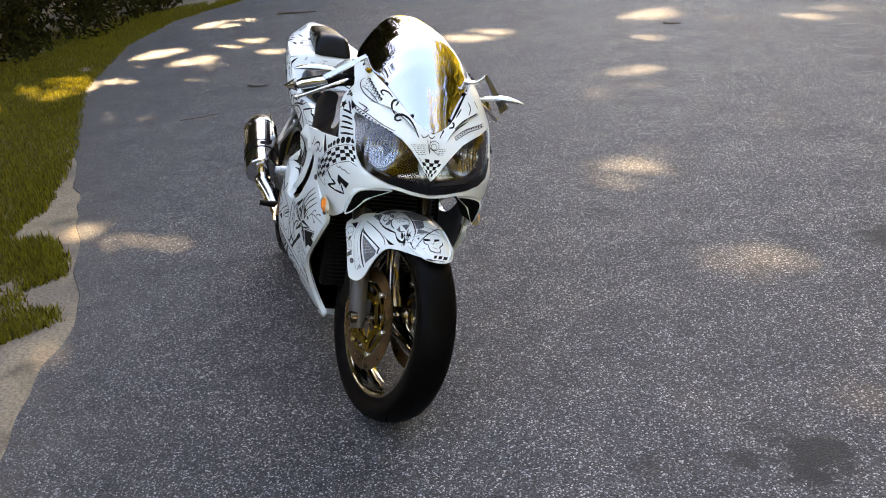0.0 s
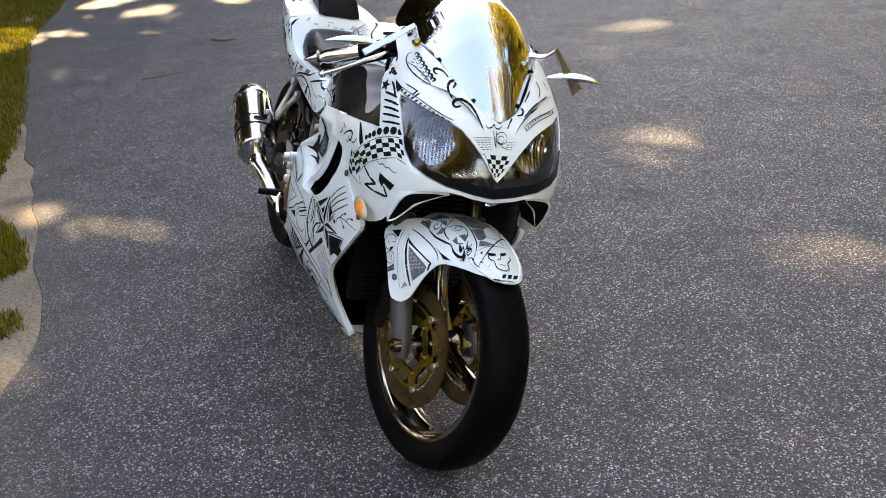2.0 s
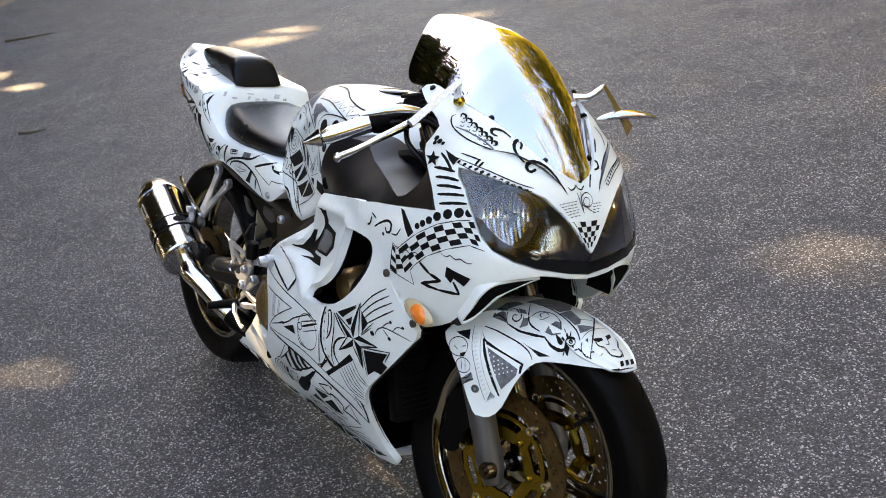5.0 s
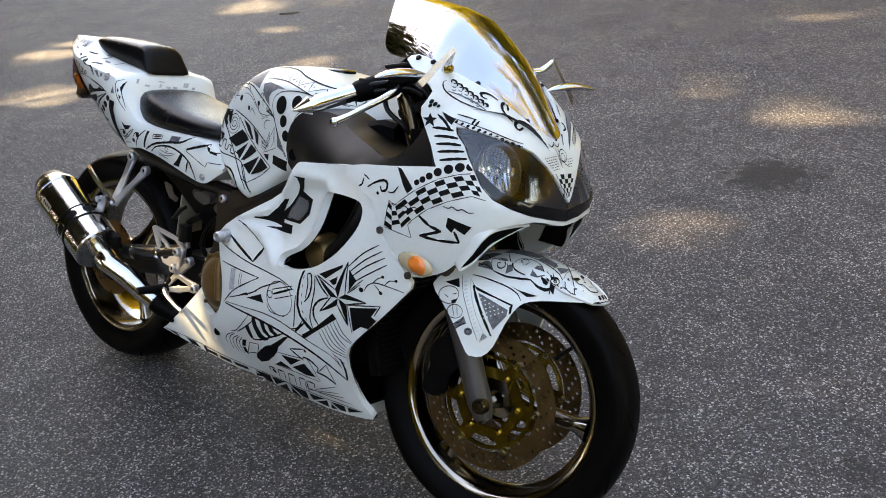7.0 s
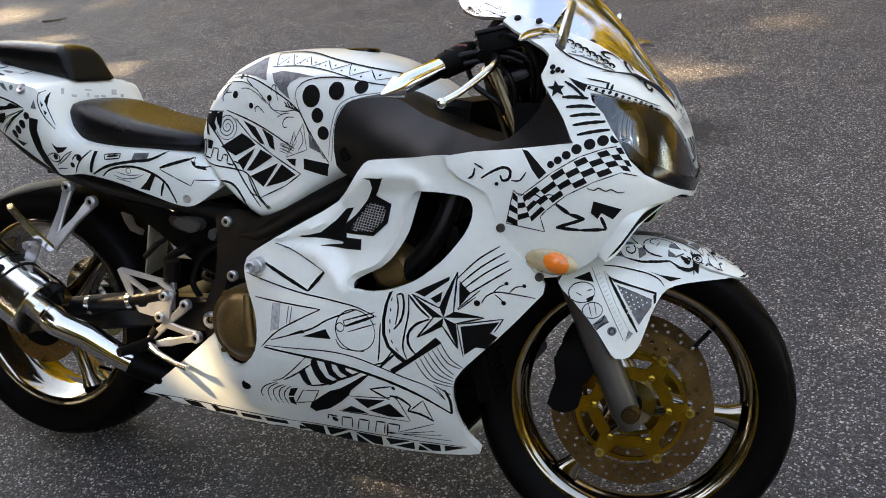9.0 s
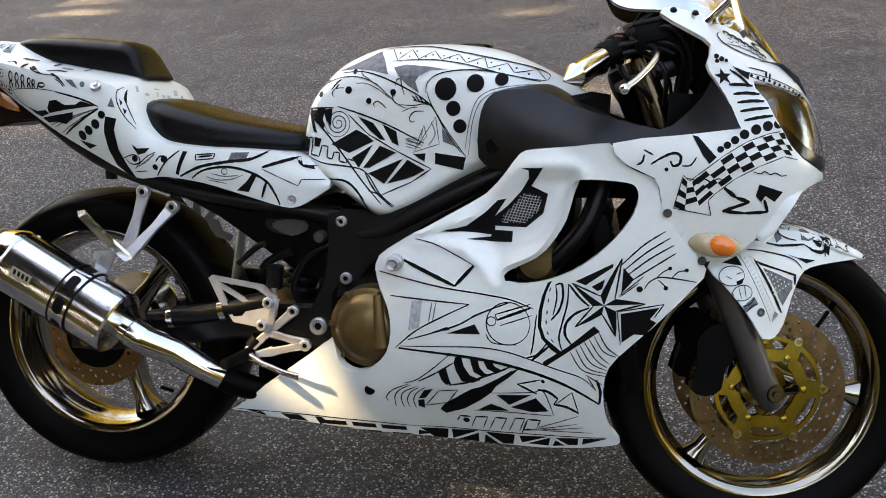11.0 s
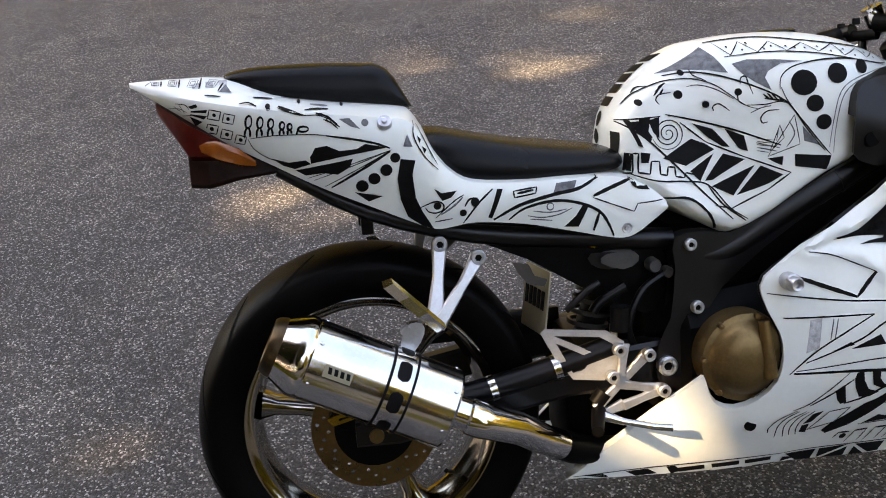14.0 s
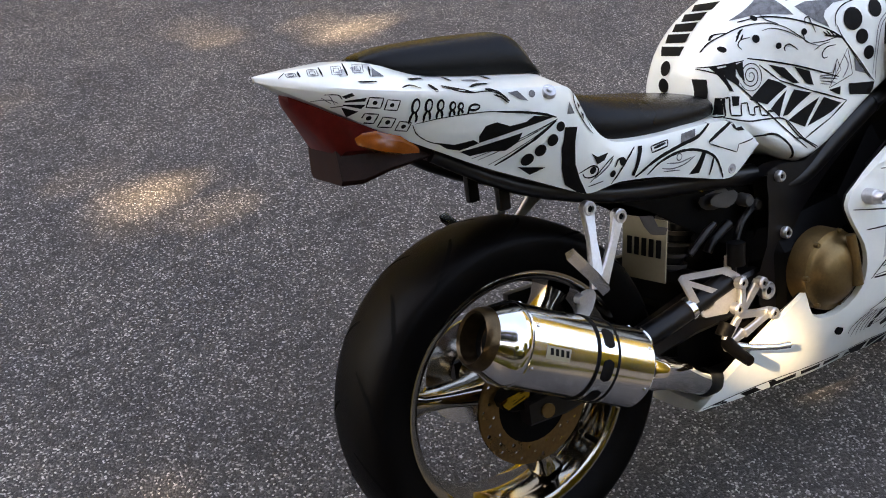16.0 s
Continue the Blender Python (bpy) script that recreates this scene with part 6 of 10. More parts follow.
for zz in (0.012, length - 0.012):
    for k in range(6):
        a = 2 * math.pi * k / 6 + 0.3
        part("rivet", lathe([(0.0, 0.0022), (0.003, 0.0016), (0.004, 0.0)], 10, "z"), POLISH, silencer, at=Matrix.Translation((CAN_R * math.cos(a), CAN_R * math.sin(a), zz)) @ Vector((math.cos(a), math.sin(a), 0)).to_track_quat("Z", "Y").to_matrix().to_4x4())
BADGE = 2.82
badge = bmesh.new()
for z0, z1, a0, a1 in ((0.028, 0.074, 0.0, 0.30),):
    rows = [[badge.verts.new(((CAN_R + 0.0006) * math.cos(BADGE + a), (CAN_R + 0.0006) * math.sin(BADGE + a), z)) for z in (z0, z1)] for a in (a0 + (a1 - a0) * k / 6 for k in range(7))]
    for p, q in zip(rows, rows[1:]):
        badge.faces.new((p[0], p[1], q[1], q[0]))
badge_o = part("badge", badge, PLATEM, silencer, "small maker's badge with dark bars")
for k in range(4):
    bar = bmesh.new()
    z0 = 0.033 + 0.0100 * k
    rows = [[bar.verts.new(((CAN_R + 0.0011) * math.cos(BADGE + a), (CAN_R + 0.0011) * math.sin(BADGE + a), z)) for z in (z0 + a * 0.012, z0 + 0.006 + a * 0.012)] for a in (0.05, 0.1, 0.15, 0.2)]
    for p, q in zip(rows, rows[1:]):
        bar.faces.new((p[0], p[1], q[1], q[0]))
    part("bar", bar, INK, badge_o)
pipe = tube([CAN_B - axis * 0.01, CAN_B + axis * 0.03, CAN_B + axis * 0.034, CAN_B + axis * 0.06, CAN_B + axis * 0.064, (0.235, -0.200, 0.322), (0.285, -0.183, 0.288), (0.325, -0.166, 0.264)], [0.028, 0.028, 0.031, 0.031, 0.029, 0.029, 0.0265, 0.0255], 24)
part("pipe_joint", tube([(0.318, -0.169, 0.268), (0.34, -0.158, 0.255), (0.38, -0.135, 0.236), (0.46, -0.10, 0.215)], [0.0265, 0.0275, 0.025, 0.024], 20), BLACK, bike, "sooty black exhaust joint")
part("link_pipe", pipe, CHROME, bike, "polished exhaust link pipe", sharp=35)

# -- footrests --
for side in (-1, 1):
    hang = part("pillion_hanger", flat_arm([(0.135, side * 0.126, 0.637), (0.127, side * 0.142, 0.585), (0.112, side * 0.168, 0.508)], [0.014, 0.0095, 0.016], 0.006), ALU, bike, "forked alloy pillion footrest hanger", smooth=False, sharp=0)
    part("stay", flat_arm([(0.199, side * 0.126, 0.608), (0.168, side * 0.144, 0.568), (0.116, side * 0.1685, 0.506)], [0.014, 0.0085, 0.014], 0.0058), ALU, hang, smooth=False, sharp=0)
    part("foot_peg", loft([[Vector((x + dx, side * y, z + dz)) for dx, dz in ((-0.006, -0.010), (0.010, -0.004), (0.008, 0.006), (-0.008, 0.002))] for x, y, z in ((0.120, 0.176, 0.507), (0.09, 0.19, 0.540), (0.06, 0.198, 0.572), (0.036, 0.202, 0.598))]), POLISH, hang, smooth=False, sharp=0)
    for x, z in ((0.135, 0.637), (0.199, 0.608)):
        bolt_head("hanger_bolt", hang, x, side * 0.130, z, 0.0135, side)
part("silencer_bracket", plate([(0.052, 0.474), (0.074, 0.472), (0.092, 0.500), (0.090, 0.516), (0.070, 0.518), (0.056, 0.498)], -0.184, -0.178, soft=2, bevel=0.0015), ALU, bike, "alloy silencer bracket")
part("bracket_bolt", tube([(0.062, -0.192, 0.508), (0.062, -0.176, 0.508)], 0.009, 12), ALU, bike)
heel = plate([(0.292, 0.472), (0.300, 0.478), (0.408, 0.464), (0.438, 0.442), (0.436, 0.400), (0.400, 0.376), (0.345, 0.384), (0.315, 0.425)], -0.168, -0.162, [[(0.312, 0.466), (0.395, 0.455), (0.418, 0.440), (0.416, 0.428), (0.390, 0.424)], [(0.318, 0.452), (0.380, 0.418), (0.362, 0.396), (0.345, 0.396)]], bevel=0.0015)
rearset = part("rearset", heel, SATIN, bike, "alloy heel guard and footrest bracket")
for a, b in (((0.477, 0.418), (0.380, 0.330)), ((0.502, 0.350), (0.415, 0.372)), ((0.502, 0.350), (0.43, 0.330)), ((0.43, 0.330), (0.378, 0.318)), ((0.436, 0.44), (0.425, 0.372))):
    part("bracket_arm", flat_arm([(a[0], -0.172, a[1]), ((a[0] + b[0]) / 2, -0.176, (a[1] + b[1]) / 2), (b[0], -0.178, b[1])], [0.0105, 0.007, 0.009], 0.005), ALU, rearset, smooth=False, sharp=0)
for x, z in ((0.477, 0.418), (0.502, 0.350), (0.425, 0.432), (0.412, 0.385)):
    bolt_head("bracket_bolt", rearset, x, -0.182, z, 0.0115, -1)
part("rider_peg", tube([(0.385, -0.178, 0.325), (0.372, -0.215, 0.322), (0.360, -0.255, 0.320)], [0.013, 0.012, 0.010], 12), BLACK, rearset, "dark rider's footrest")
part("brake_pedal", tube([(0.385, -0.190, 0.322), (0.42, -0.205, 0.312), (0.47, -0.215, 0.300), (0.502, -0.218, 0.295)], [0.010, 0.006, 0.006, 0.007], 10), POLISH, rearset, "bright brake pedal")
part("brake_reservoir", tube([(0.385, -0.168, 0.335), (0.40, -0.168, 0.355)], 0.016, 14), BLACK, rearset)

# -- small workings under the seat --
part("wiring", tube([(0.55, -0.115, 0.55), (0.49, -0.125, 0.52), (0.46, -0.13, 0.46), (0.47, -0.12, 0.42)], 0.007, 8, soft=6), PLASTIC, bike, "black wiring loom")
part("regulator", plate([(0.40, 0.592), (0.47, 0.586), (0.475, 0.566), (0.43, 0.560), (0.40, 0.572)], -0.118, -0.100, soft=2, bevel=0.002), FRAME, bike, "black regulator block")
part("bracket", plate([(0.262, 0.588), (0.290, 0.582), (0.300, 0.560), (0.322, 0.552), (0.316, 0.540), (0.286, 0.548), (0.272, 0.566)], -0.112, -0.107, bevel=0.001), FORK, bike, "grey metal bracket")
part("expansion_bottle", plate([(0.415, 0.575), (0.425, 0.590), (0.475, 0.590), (0.482, 0.572), (0.455, 0.560)], -0.128, -0.106, soft=2, bevel=0.004), GREY, bike, "grey plastic bottle under the seat")
part("hose_end", lathe([(0.0, -0.012), (0.010, -0.012), (0.013, -0.006), (0.013, 0.012)], 16), GREY, bike, "grey rubber plug", at=Matrix.Translation((0.512, -0.118, 0.560)))
part("hose_end", lathe([(0.0, -0.010), (0.008, -0.010), (0.010, -0.005), (0.010, 0.012)], 16), GREY, bike, "grey rubber plug", at=Matrix.Translation((0.538, -0.118, 0.545)))
part("clip", plate([(0.388, 0.612), (0.405, 0.622), (0.420, 0.612), (0.408, 0.600), (0.398, 0.604)], -0.116, -0.111, bevel=0.001), POLISH, bike, "bright metal clip")
part("breather_tube", tube([(0.395, -0.132, 0.490), (0.410, -0.132, 0.508), (0.455, -0.130, 0.530)], [0.009, 0.0085, 0.010], 12, soft=3), PLASTIC, bike, "black breather tube")
part("brake_union", tube([(0.424, -0.150, 0.440), (0.426, -0.150, 0.478)], [0.008, 0.006], 10), ALU, bike, "alloy brake hose union")
part("fluid_bottle", tube([(0.432, -0.165, 0.462), (0.434, -0.165, 0.505)], [0.017, 0.017], 16), PLASTIC, bike, "small dark fluid bottle")
# plain black box added to close a bright gap among the dark workings
part("linkage_dark_fill", box((0.17, 0.17, 0.17), (0.44, 0.01, 0.285), 0.02), BLACK, bike, "black shock linkage ahead of the rear wheel")
part("linkage", tube([(0.345, -0.140, 0.50), (0.385, -0.145, 0.535), (0.405, -0.145, 0.545)], [0.006, 0.007, 0.005], 10), FRAME, bike)
for k in range(7):
    z = 0.43 + 0.022 * k
    part("spring_coil", lathe([(0.034, -0.004), (0.040, -0.004), (0.040, 0.004), (0.034, 0.004)], 24, "z", closed=True), FORK, bike, at=Matrix.Translation((0.425 + 0.006 * k, 0.015 - 0.002 * k, z)) @ Matrix.Rotation(0.2, 4, "Y"))

# -- handlebar controls, turned with the steering --
for side in (-1, 1):
    def place(x, y, z):
        q = Vector((x, y, z))
        return q if side < 0 else Vector((x - 0.02, -y, z))

    bar = part("handlebar_grip", tube([place(1.019, -0.306, 0.887), place(1.025, -0.290, 0.8935), place(1.067, -0.205, 0.926), place(1.078, -0.180, 0.934)], [0.012, 0.0175, 0.0175, 0.016], 18), CHROME if side < 0 else PLASTIC, bike, "polished handlebar grip with a bright pointed end")
    part("bar_end", tube([place(1.003, -0.340, 0.876), place(1.019, -0.309, 0.887), place(1.0195, -0.308, 0.8875)], [0.002, 0.0195, 0.0180], 24), POLISH if side < 0 else GOLD, bar, "bright pointed bar end" if side < 0 else "gold pointed bar end", sharp=25)
    part("switch_box", tube([place(1.058, -0.222, 0.919), place(1.062, -0.214, 0.922), place(1.085, -0.165, 0.940), place(1.100, -0.135, 0.950)] if side < 0 else [(1.018, 0.248, 0.911), (1.022, 0.243, 0.913), (1.046, 0.205, 0.921), (1.052, 0.195, 0.923), (1.056, 0.188, 0.923), (1.085, 0.135, 0.925)], [0.019, 0.023, 0.025, 0.018] if side < 0 else [0.019, 0.023, 0.024, 0.021, 0.011, 0.011], 14), BLACK, bar, "black switch box")
    for m, (x, y, z, w) in enumerate(((1.066, -0.205, 0.944, 0.018), (1.082, -0.176, 0.953, 0.022), (1.060, -0.190, 0.915, 0.016))):
        part("switch", box((w, 0.016, 0.014), place(x, y, z), 0.003, turn=Matrix.Rotation(1.1 * side, 3, "Z")), KILL if side < 0 and m == 1 else PLASTIC, bar, "dull red stop switch" if side < 0 and m == 1 else "")
    part("lever", tube([place(1.103, -0.318, 0.866), place(1.125, -0.29, 0.884), place(1.150, -0.24, 0.915), place(1.150, -0.19, 0.935), place(1.115, -0.150, 0.945)], [0.007, 0.006, 0.007, 0.009, 0.010], 12, soft=4), POLISH, bar, "bright lever with a ball end")
    part("lever_ball", lathe([(0.0, -0.0095), (0.005, -0.008), (0.0092, -0.003), (0.0092, 0.003), (0.005, 0.008), (0.0, 0.0095)], 14, "z"), POLISH, bar, at=Matrix.Translation(place(1.102, -0.318, 0.865)))
    if side < 0:
        part("reservoir", box((0.078, 0.050, 0.034), (1.142, -0.150, 0.966), 0.007, turn=Matrix.Rotation(radians(-14), 3, "Y") @ Matrix.Rotation(radians(22), 3, "Z")), BLACK, bar, "black brake fluid box")
        part("lid", box((0.082, 0.054, 0.008), (1.137, -0.150, 0.986), 0.003, turn=Matrix.Rotation(radians(-14), 3, "Y") @ Matrix.Rotation(radians(22), 3, "Z")), PLASTIC, bar, "black lid of the fluid box")
        for p, q in (((1.082, -0.204, 0.938), (1.140, -0.160, 0.952)), ((1.092, -0.196, 0.926), (1.150, -0.158, 0.940))):
            part("cable_sleeve", tube([p, q, (q[0] + 0.035, q[1] + 0.012, q[2] - 0.010)], [0.0065, 0.006, 0.0055], 10, soft=3), PLASTIC, bar, "dull black cable sleeve")
    else:
        part("reservoir", tube([(1.107, 0.165, 0.930), (1.106, 0.165, 0.933), (1.092, 0.165, 0.972), (1.091, 0.165, 0.975)], [0.0185, 0.0205, 0.0205, 0.0190], 28), POLISH, bar, "bright steel cylinder on the left bar")
        part("lid", tube([(1.0912, 0.165, 0.9745), (1.089, 0.165, 0.980)], [0.0212, 0.0212], 28), POLISH, bar)
        for d in (-0.006, 0.007):
            part("lug", tube([(1.089 + d, 0.163, 0.978), (1.083 + d, 0.163, 0.993), (1.088 + d, 0.158, 0.995)], 0.0018, 8), ALU, bar)
        part("feed_hose", tube([(1.074, 0.170, 0.918), (1.070, 0.160, 0.890), (1.088, 0.142, 0.850), (1.120, 0.11, 0.82)], 0.0085, 10, soft=4), PLASTIC, bar, "black rubber hose")
        part("link_rod", tube([(1.12, 0.13, 0.955), (1.14, 0.06, 0.966), (1.145, 0.0, 0.968)], 0.0055, 10, soft=3), PLASTIC, bar)
    part("clip_on", tube([place(1.10, -0.135, 0.948), place(1.118, -0.106, 0.945)], 0.018, 14), BLACK, bar)
for k, (a, b, c) in enumerate((((1.11, -0.14, 0.94), (1.17, -0.16, 0.90), (1.17, -0.12, 0.80)), ((1.13, -0.16, 0.955), (1.20, -0.15, 0.93), (1.19, -0.10, 0.82)), ((1.10, -0.12, 0.95), (1.19, -0.13, 0.98), (1.20, -0.05, 0.86)), ((1.09, 0.14, 0.93), (1.17, 0.13, 0.93), (1.2, 0.06, 0.82)))):
    part("control_cable", tube([a, b, c], 0.0045, 8, soft=6), PLASTIC, bike, "black control cable")

part("ignition_block", box((0.075, 0.19, 0.045), (1.135, -0.01, 0.925), 0.012, turn=Matrix.Rotation(radians(-20), 3, "Y")), BLACK, bike, "black ignition block and clutter on the yoke")
for a, b, c, d in (((1.09, -0.16, 0.945), (1.15, -0.15, 1.005), (1.215, -0.135, 0.97), (1.20, -0.11, 0.85)), ((1.10, -0.14, 0.95), (1.14, -0.12, 1.015), (1.20, -0.115, 0.985), (1.195, -0.09, 0.86)), ((1.12, -0.165, 0.96), (1.175, -0.17, 0.975), (1.215, -0.15, 0.92), (1.205, -0.12, 0.83)), ((1.08, -0.15, 0.93), (1.10, -0.16, 0.89), (1.14, -0.15, 0.86), (1.16, -0.12, 0.82))):
    part("brake_hose", tube([a, b, c, d], 0.0055, 8, soft=6), PLASTIC, bike, "black hose at the handlebar")
part("master_cylinder", tube([(1.10, -0.128, 0.955), (1.118, -0.165, 0.945), (1.125, -0.185, 0.940)], [0.014, 0.017, 0.012], 14), BLACK, bike, "black brake master cylinder")

# -- mirrors: a flat blade on the cowl with a slim oval glass across it --
for side in (-1, 1):
    q = lambda x, y, z: Vector((x, side * y, z))
    stalk = part("mirror", tube([q(1.240, 0.118, 0.992), q(1.256, 0.136, 0.994), q(1.270, 0.158, 0.998), q(1.284, 0.177, 1.019)] if side > 0 else [q(1.240, 0.150, 0.985), q(1.252, 0.160, 0.998), q(1.264, 0.170, 1.012), q(1.277, 0.179, 1.026)], [0.010, 0.008, 0.007, 0.006], 12, soft=3), CHROME, bike, "chrome blade mirror with a slim oval glass")
    a, b = (q(1.278, 0.178, 1.030), q(1.289, 0.288, 0.958)) if side < 0 else (q(1.284, 0.176, 1.022), q(1.305, 0.246, 0.932))
    d = (b - a).normalized()
    e = d.cross(Vector((0.75, 0, 0.66))).normalized()
    n = d.cross(e)
    rings = []
    for t, w in ((0, 0.0050), (0.3, 0.0058), (0.7, 0.0066), (1, 0.007)) if side < 0 else ((0, 0.007), (0.25, 0.008), (0.5, 0.010), (0.75, 0.014), (1, 0.019)):
        p = a.lerp(b, t)
        th = 0.005 if side < 0 else 0.002
        rings.append([p + e * w + n * th, p - e * w + n * th, p - e * w - n * th, p + e * w - n * th])
    # left blade is darker in colour for the dark surroundings it mirrors
    part("blade", loft(rings), POLISH if side < 0 else BLADE_DARK, stalk, "flat chrome blade", smooth=False, sharp=0)
    ring2 = []
    for k in range(11):
        t = k / 10
        p = (q(1.285, 0.171, 0.953).lerp(q(1.333, 0.290, 0.961), t) if side > 0 else q(1.269, 0.235, 0.972).lerp(q(1.248, 0.366, 0.966), t))
        w = math.sin(math.pi * (0.03 + 0.94 * t)) ** 0.7
        ring2.append([p + Vector((0.016 * w * math.cos(u), 0, 0.009 * w * math.sin(u) + 0.010 * w)) for u in (2 * math.pi * m / 12 for m in range(12))])
    part("mirror_glass", loft(ring2), CHROME, stalk, "slim oval mirror head")
part("mirror_knob", lathe([(0.0, 0.008), (0.008, 0.006), (0.010, -0.006)], 14, "x"), GOLD, bike, at=Matrix.Translation((1.255, -0.158, 0.991)))

# ---- ink drawings, in millimetres on each panel: (x, z) seen from the side, (y, z) from ahead or behind, (x, y) from above ----
class Paper:
    """Draws flat ink shapes and lays them onto a panel, a fraction of a millimetre above the paint."""

    def __init__(self, panel, axis):
        if Paper.open_one:
            Paper.open_one.finish()
        Paper.open_one = self
        self.panel, self.axis, self.name, self.sets = panel, axis, "", {}
        me = panel.data
        self.tree = BVHTree.FromPolygons([v.co.copy() for v in me.vertices], [tuple(p.vertices) for p in me.polygons])

    def begin(self, name):
        self.finish()
        Paper.open_one = self
        self.name, self.sets = name, {}

    def lay(self, u, v, lift=0.0009):
        if self.axis == "y":
            hit = self.tree.ray_cast(Vector((u, -0.6, v)), Vector((0, 1, 0)))
        elif self.axis == "x":
            hit = self.tree.ray_cast(Vector((2.2, u, v)), Vector((-1, 0, 0)))
        elif self.axis == "r":
            hit = self.tree.ray_cast(Vector((-1.5, u, v)), Vector((1, 0, 0)))
        else:
            hit = self.tree.ray_cast(Vector((u, v, 1.2)), Vector((0, 0, -1)))
        if hit[0] is None:
            return None
        n = hit[1]
        out = {"y": -n.y, "x": n.x, "z": n.z, "r": -n.x}[self.axis]
        return hit[0] + n * (lift if out > 0 else -lift)

    def add(self, ink, flat, faces):
        verts, polys = self.sets.setdefault(ink.name, (ink, [], []))[1:]
        made = [self.lay(*q, {"white_paint": 0.0016, "pale_hatch": 0.0016, "black_ink": 0.0012, "grey_ink_wash": 0.0009}.get(ink.name, 0.0007)) for q in flat]
        at = {}
        for f in faces:
            if any(made[i] is None for i in f) or max((made[a] - made[b]).length for a in f for b in f) > 0.09:
                continue
            for i in f:
                if i not in at:
                    at[i] = len(verts)
                    verts.append(made[i])
            polys.append([at[i] for i in f])

    def line(self, ink, width, points, straight=False):
        if straight:
            for a, b in zip(points, points[1:]):
                self.line(ink, width, [a, b])
            return
        p = smoothed([(x / 1000, y / 1000) for x, y in points], False, 6) if len(points) > 2 else [Vector((x / 1000, y / 1000)) for x, y in points]
        if len(p) == 2:
            n = max(2, int((p[1] - p[0]).length / 0.006))
            p = [p[0].lerp(p[1], k / n) for k in range(n + 1)]
        flat, faces, w = [], [], width / 2000
        for i, q in enumerate(p):
            d = p[min(i + 1, len(p) - 1)] - p[max(i - 1, 0)]
            d = d.normalized() if d.length > 1e-9 else Vector((1, 0))
            k = w * (0.55 + 0.45 * min(1.0, 4 * i / len(p), 4 * (len(p) - 1 - i) / len(p))) * (1 + 0.12 * math.sin(i * 1.7 + q[0] * 90))
            flat += [(q[0] - d[1] * k, q[1] + d[0] * k), (q[0] + d[1] * k, q[1] - d[0] * k)]
            if i:
                faces.append((2 * i - 2, 2 * i - 1, 2 * i + 1, 2 * i))
        self.add(ink, flat, faces)

    def fill(self, ink, points, step=0.009):
        rim = []
        q = [Vector((x / 1000, y / 1000)) for x, y in points]
        for a, b in zip(q, q[1:] + q[:1]):
            n = max(1, int((b - a).length / step))
            rim += [a.lerp(b, k / n) for k in range(n)]
        grid = []
        u = min(v[0] for v in rim) + step / 2
        while u < max(v[0] for v in rim):
            w = min(v[1] for v in rim) + step / 2
            while w < max(v[1] for v in rim):
                if inside((u, w), rim) and min((v - Vector((u, w))).length for v in rim) > step * 0.4:
                    grid.append(Vector((u, w)))
                w += step
            u += step
        vs, es, fs, *_ = delaunay_2d_cdt(rim + grid, [(i, (i + 1) % len(rim)) for i in range(len(rim))], [], 0, 1e-7)
        keep = [f for f in fs if inside([sum(vs[i][k] for i in f) / len(f) for k in (0, 1)], rim)]
        self.add(ink, [tuple(v) for v in vs], keep)

    def dot(self, ink, c, r):
        kept, self.sets, name, self.name = self.sets, {}, self.name, "ink_dot"
        n = 8 if r < 4 else 16
        self.fill(ink, [(c[0] + r * math.cos(2 * math.pi * k / n), c[1] + r * math.sin(2 * math.pi * k / n)) for k in range(n)], 0.008)
        self.flush()
        self.sets, self.name = kept, name

    def ring(self, ink, c, r, width):
        self.line(ink, width, [(c[0] + r * math.cos(2 * math.pi * k / 12), c[1] + r * math.sin(2 * math.pi * k / 12)) for k in range(13)])

    def checks(self, ink, rows, cols, top, bottom):
        def along(pts, t):
            p = smoothed(pts, False, 12)
            f = t * (len(p) - 1)
            i = min(int(f), len(p) - 2)
            return p[i].lerp(p[i + 1], f - i)

        for r in range(rows):
            for c in range(cols):
                if (r + c) % 2 == 0:
                    quad = [along(top, c / cols).lerp(along(bottom, c / cols), r / rows), along(top, (c + 1) / cols).lerp(along(bottom, (c + 1) / cols), r / rows),
                            along(top, (c + 1) / cols).lerp(along(bottom, (c + 1) / cols), (r + 1) / rows), along(top, c / cols).lerp(along(bottom, c / cols), (r + 1) / rows)]
                    kept, self.sets, name, self.name = self.sets, {}, self.name, "check"
                    self.fill(ink, [tuple(q) for q in quad])
                    self.flush()
                    self.sets, self.name = kept, name

    def flush(self):
        for ink, verts, polys in self.sets.values():
            if polys:
                me = bpy.data.meshes.new(self.name)
                me.from_pydata(verts, [], polys)
                me.materials.append(ink)
                o = new(self.name, me)
                o.parent = self.panel
                if self.name in ("pen_mark", "mask_drawing", "letter_bar", "scroll_drawing", "loop_drawing", "feather_drawing", "fan_drawing", "curl_drawing", "mesh_drawing", "script_drawing", "chain", "vine", "arch_drawing", "sweep_drawing", "box_drawing", "truss", "comb_drawing", "bead_drawing", "zigzag_drawing", "tank_fan", "bar_drawing", "square_drawing", "wing_drawing", "spiral_drawing"):
                    tagged(o, kind="stuff")
        self.sets = {}

    def finish(self):
        self.flush()
        Paper.open_one = None


Paper.open_one = None

sheet_of = Paper(fuel_tank, "y")
sheet_of.begin("dot_drawing")
sheet_of.dot(INK, (771.1, 858.7), 21.5)
sheet_of.dot(INK, (828.1, 870.3), 16.9)
sheet_of.dot(INK, (875.7, 878.3), 12.1)
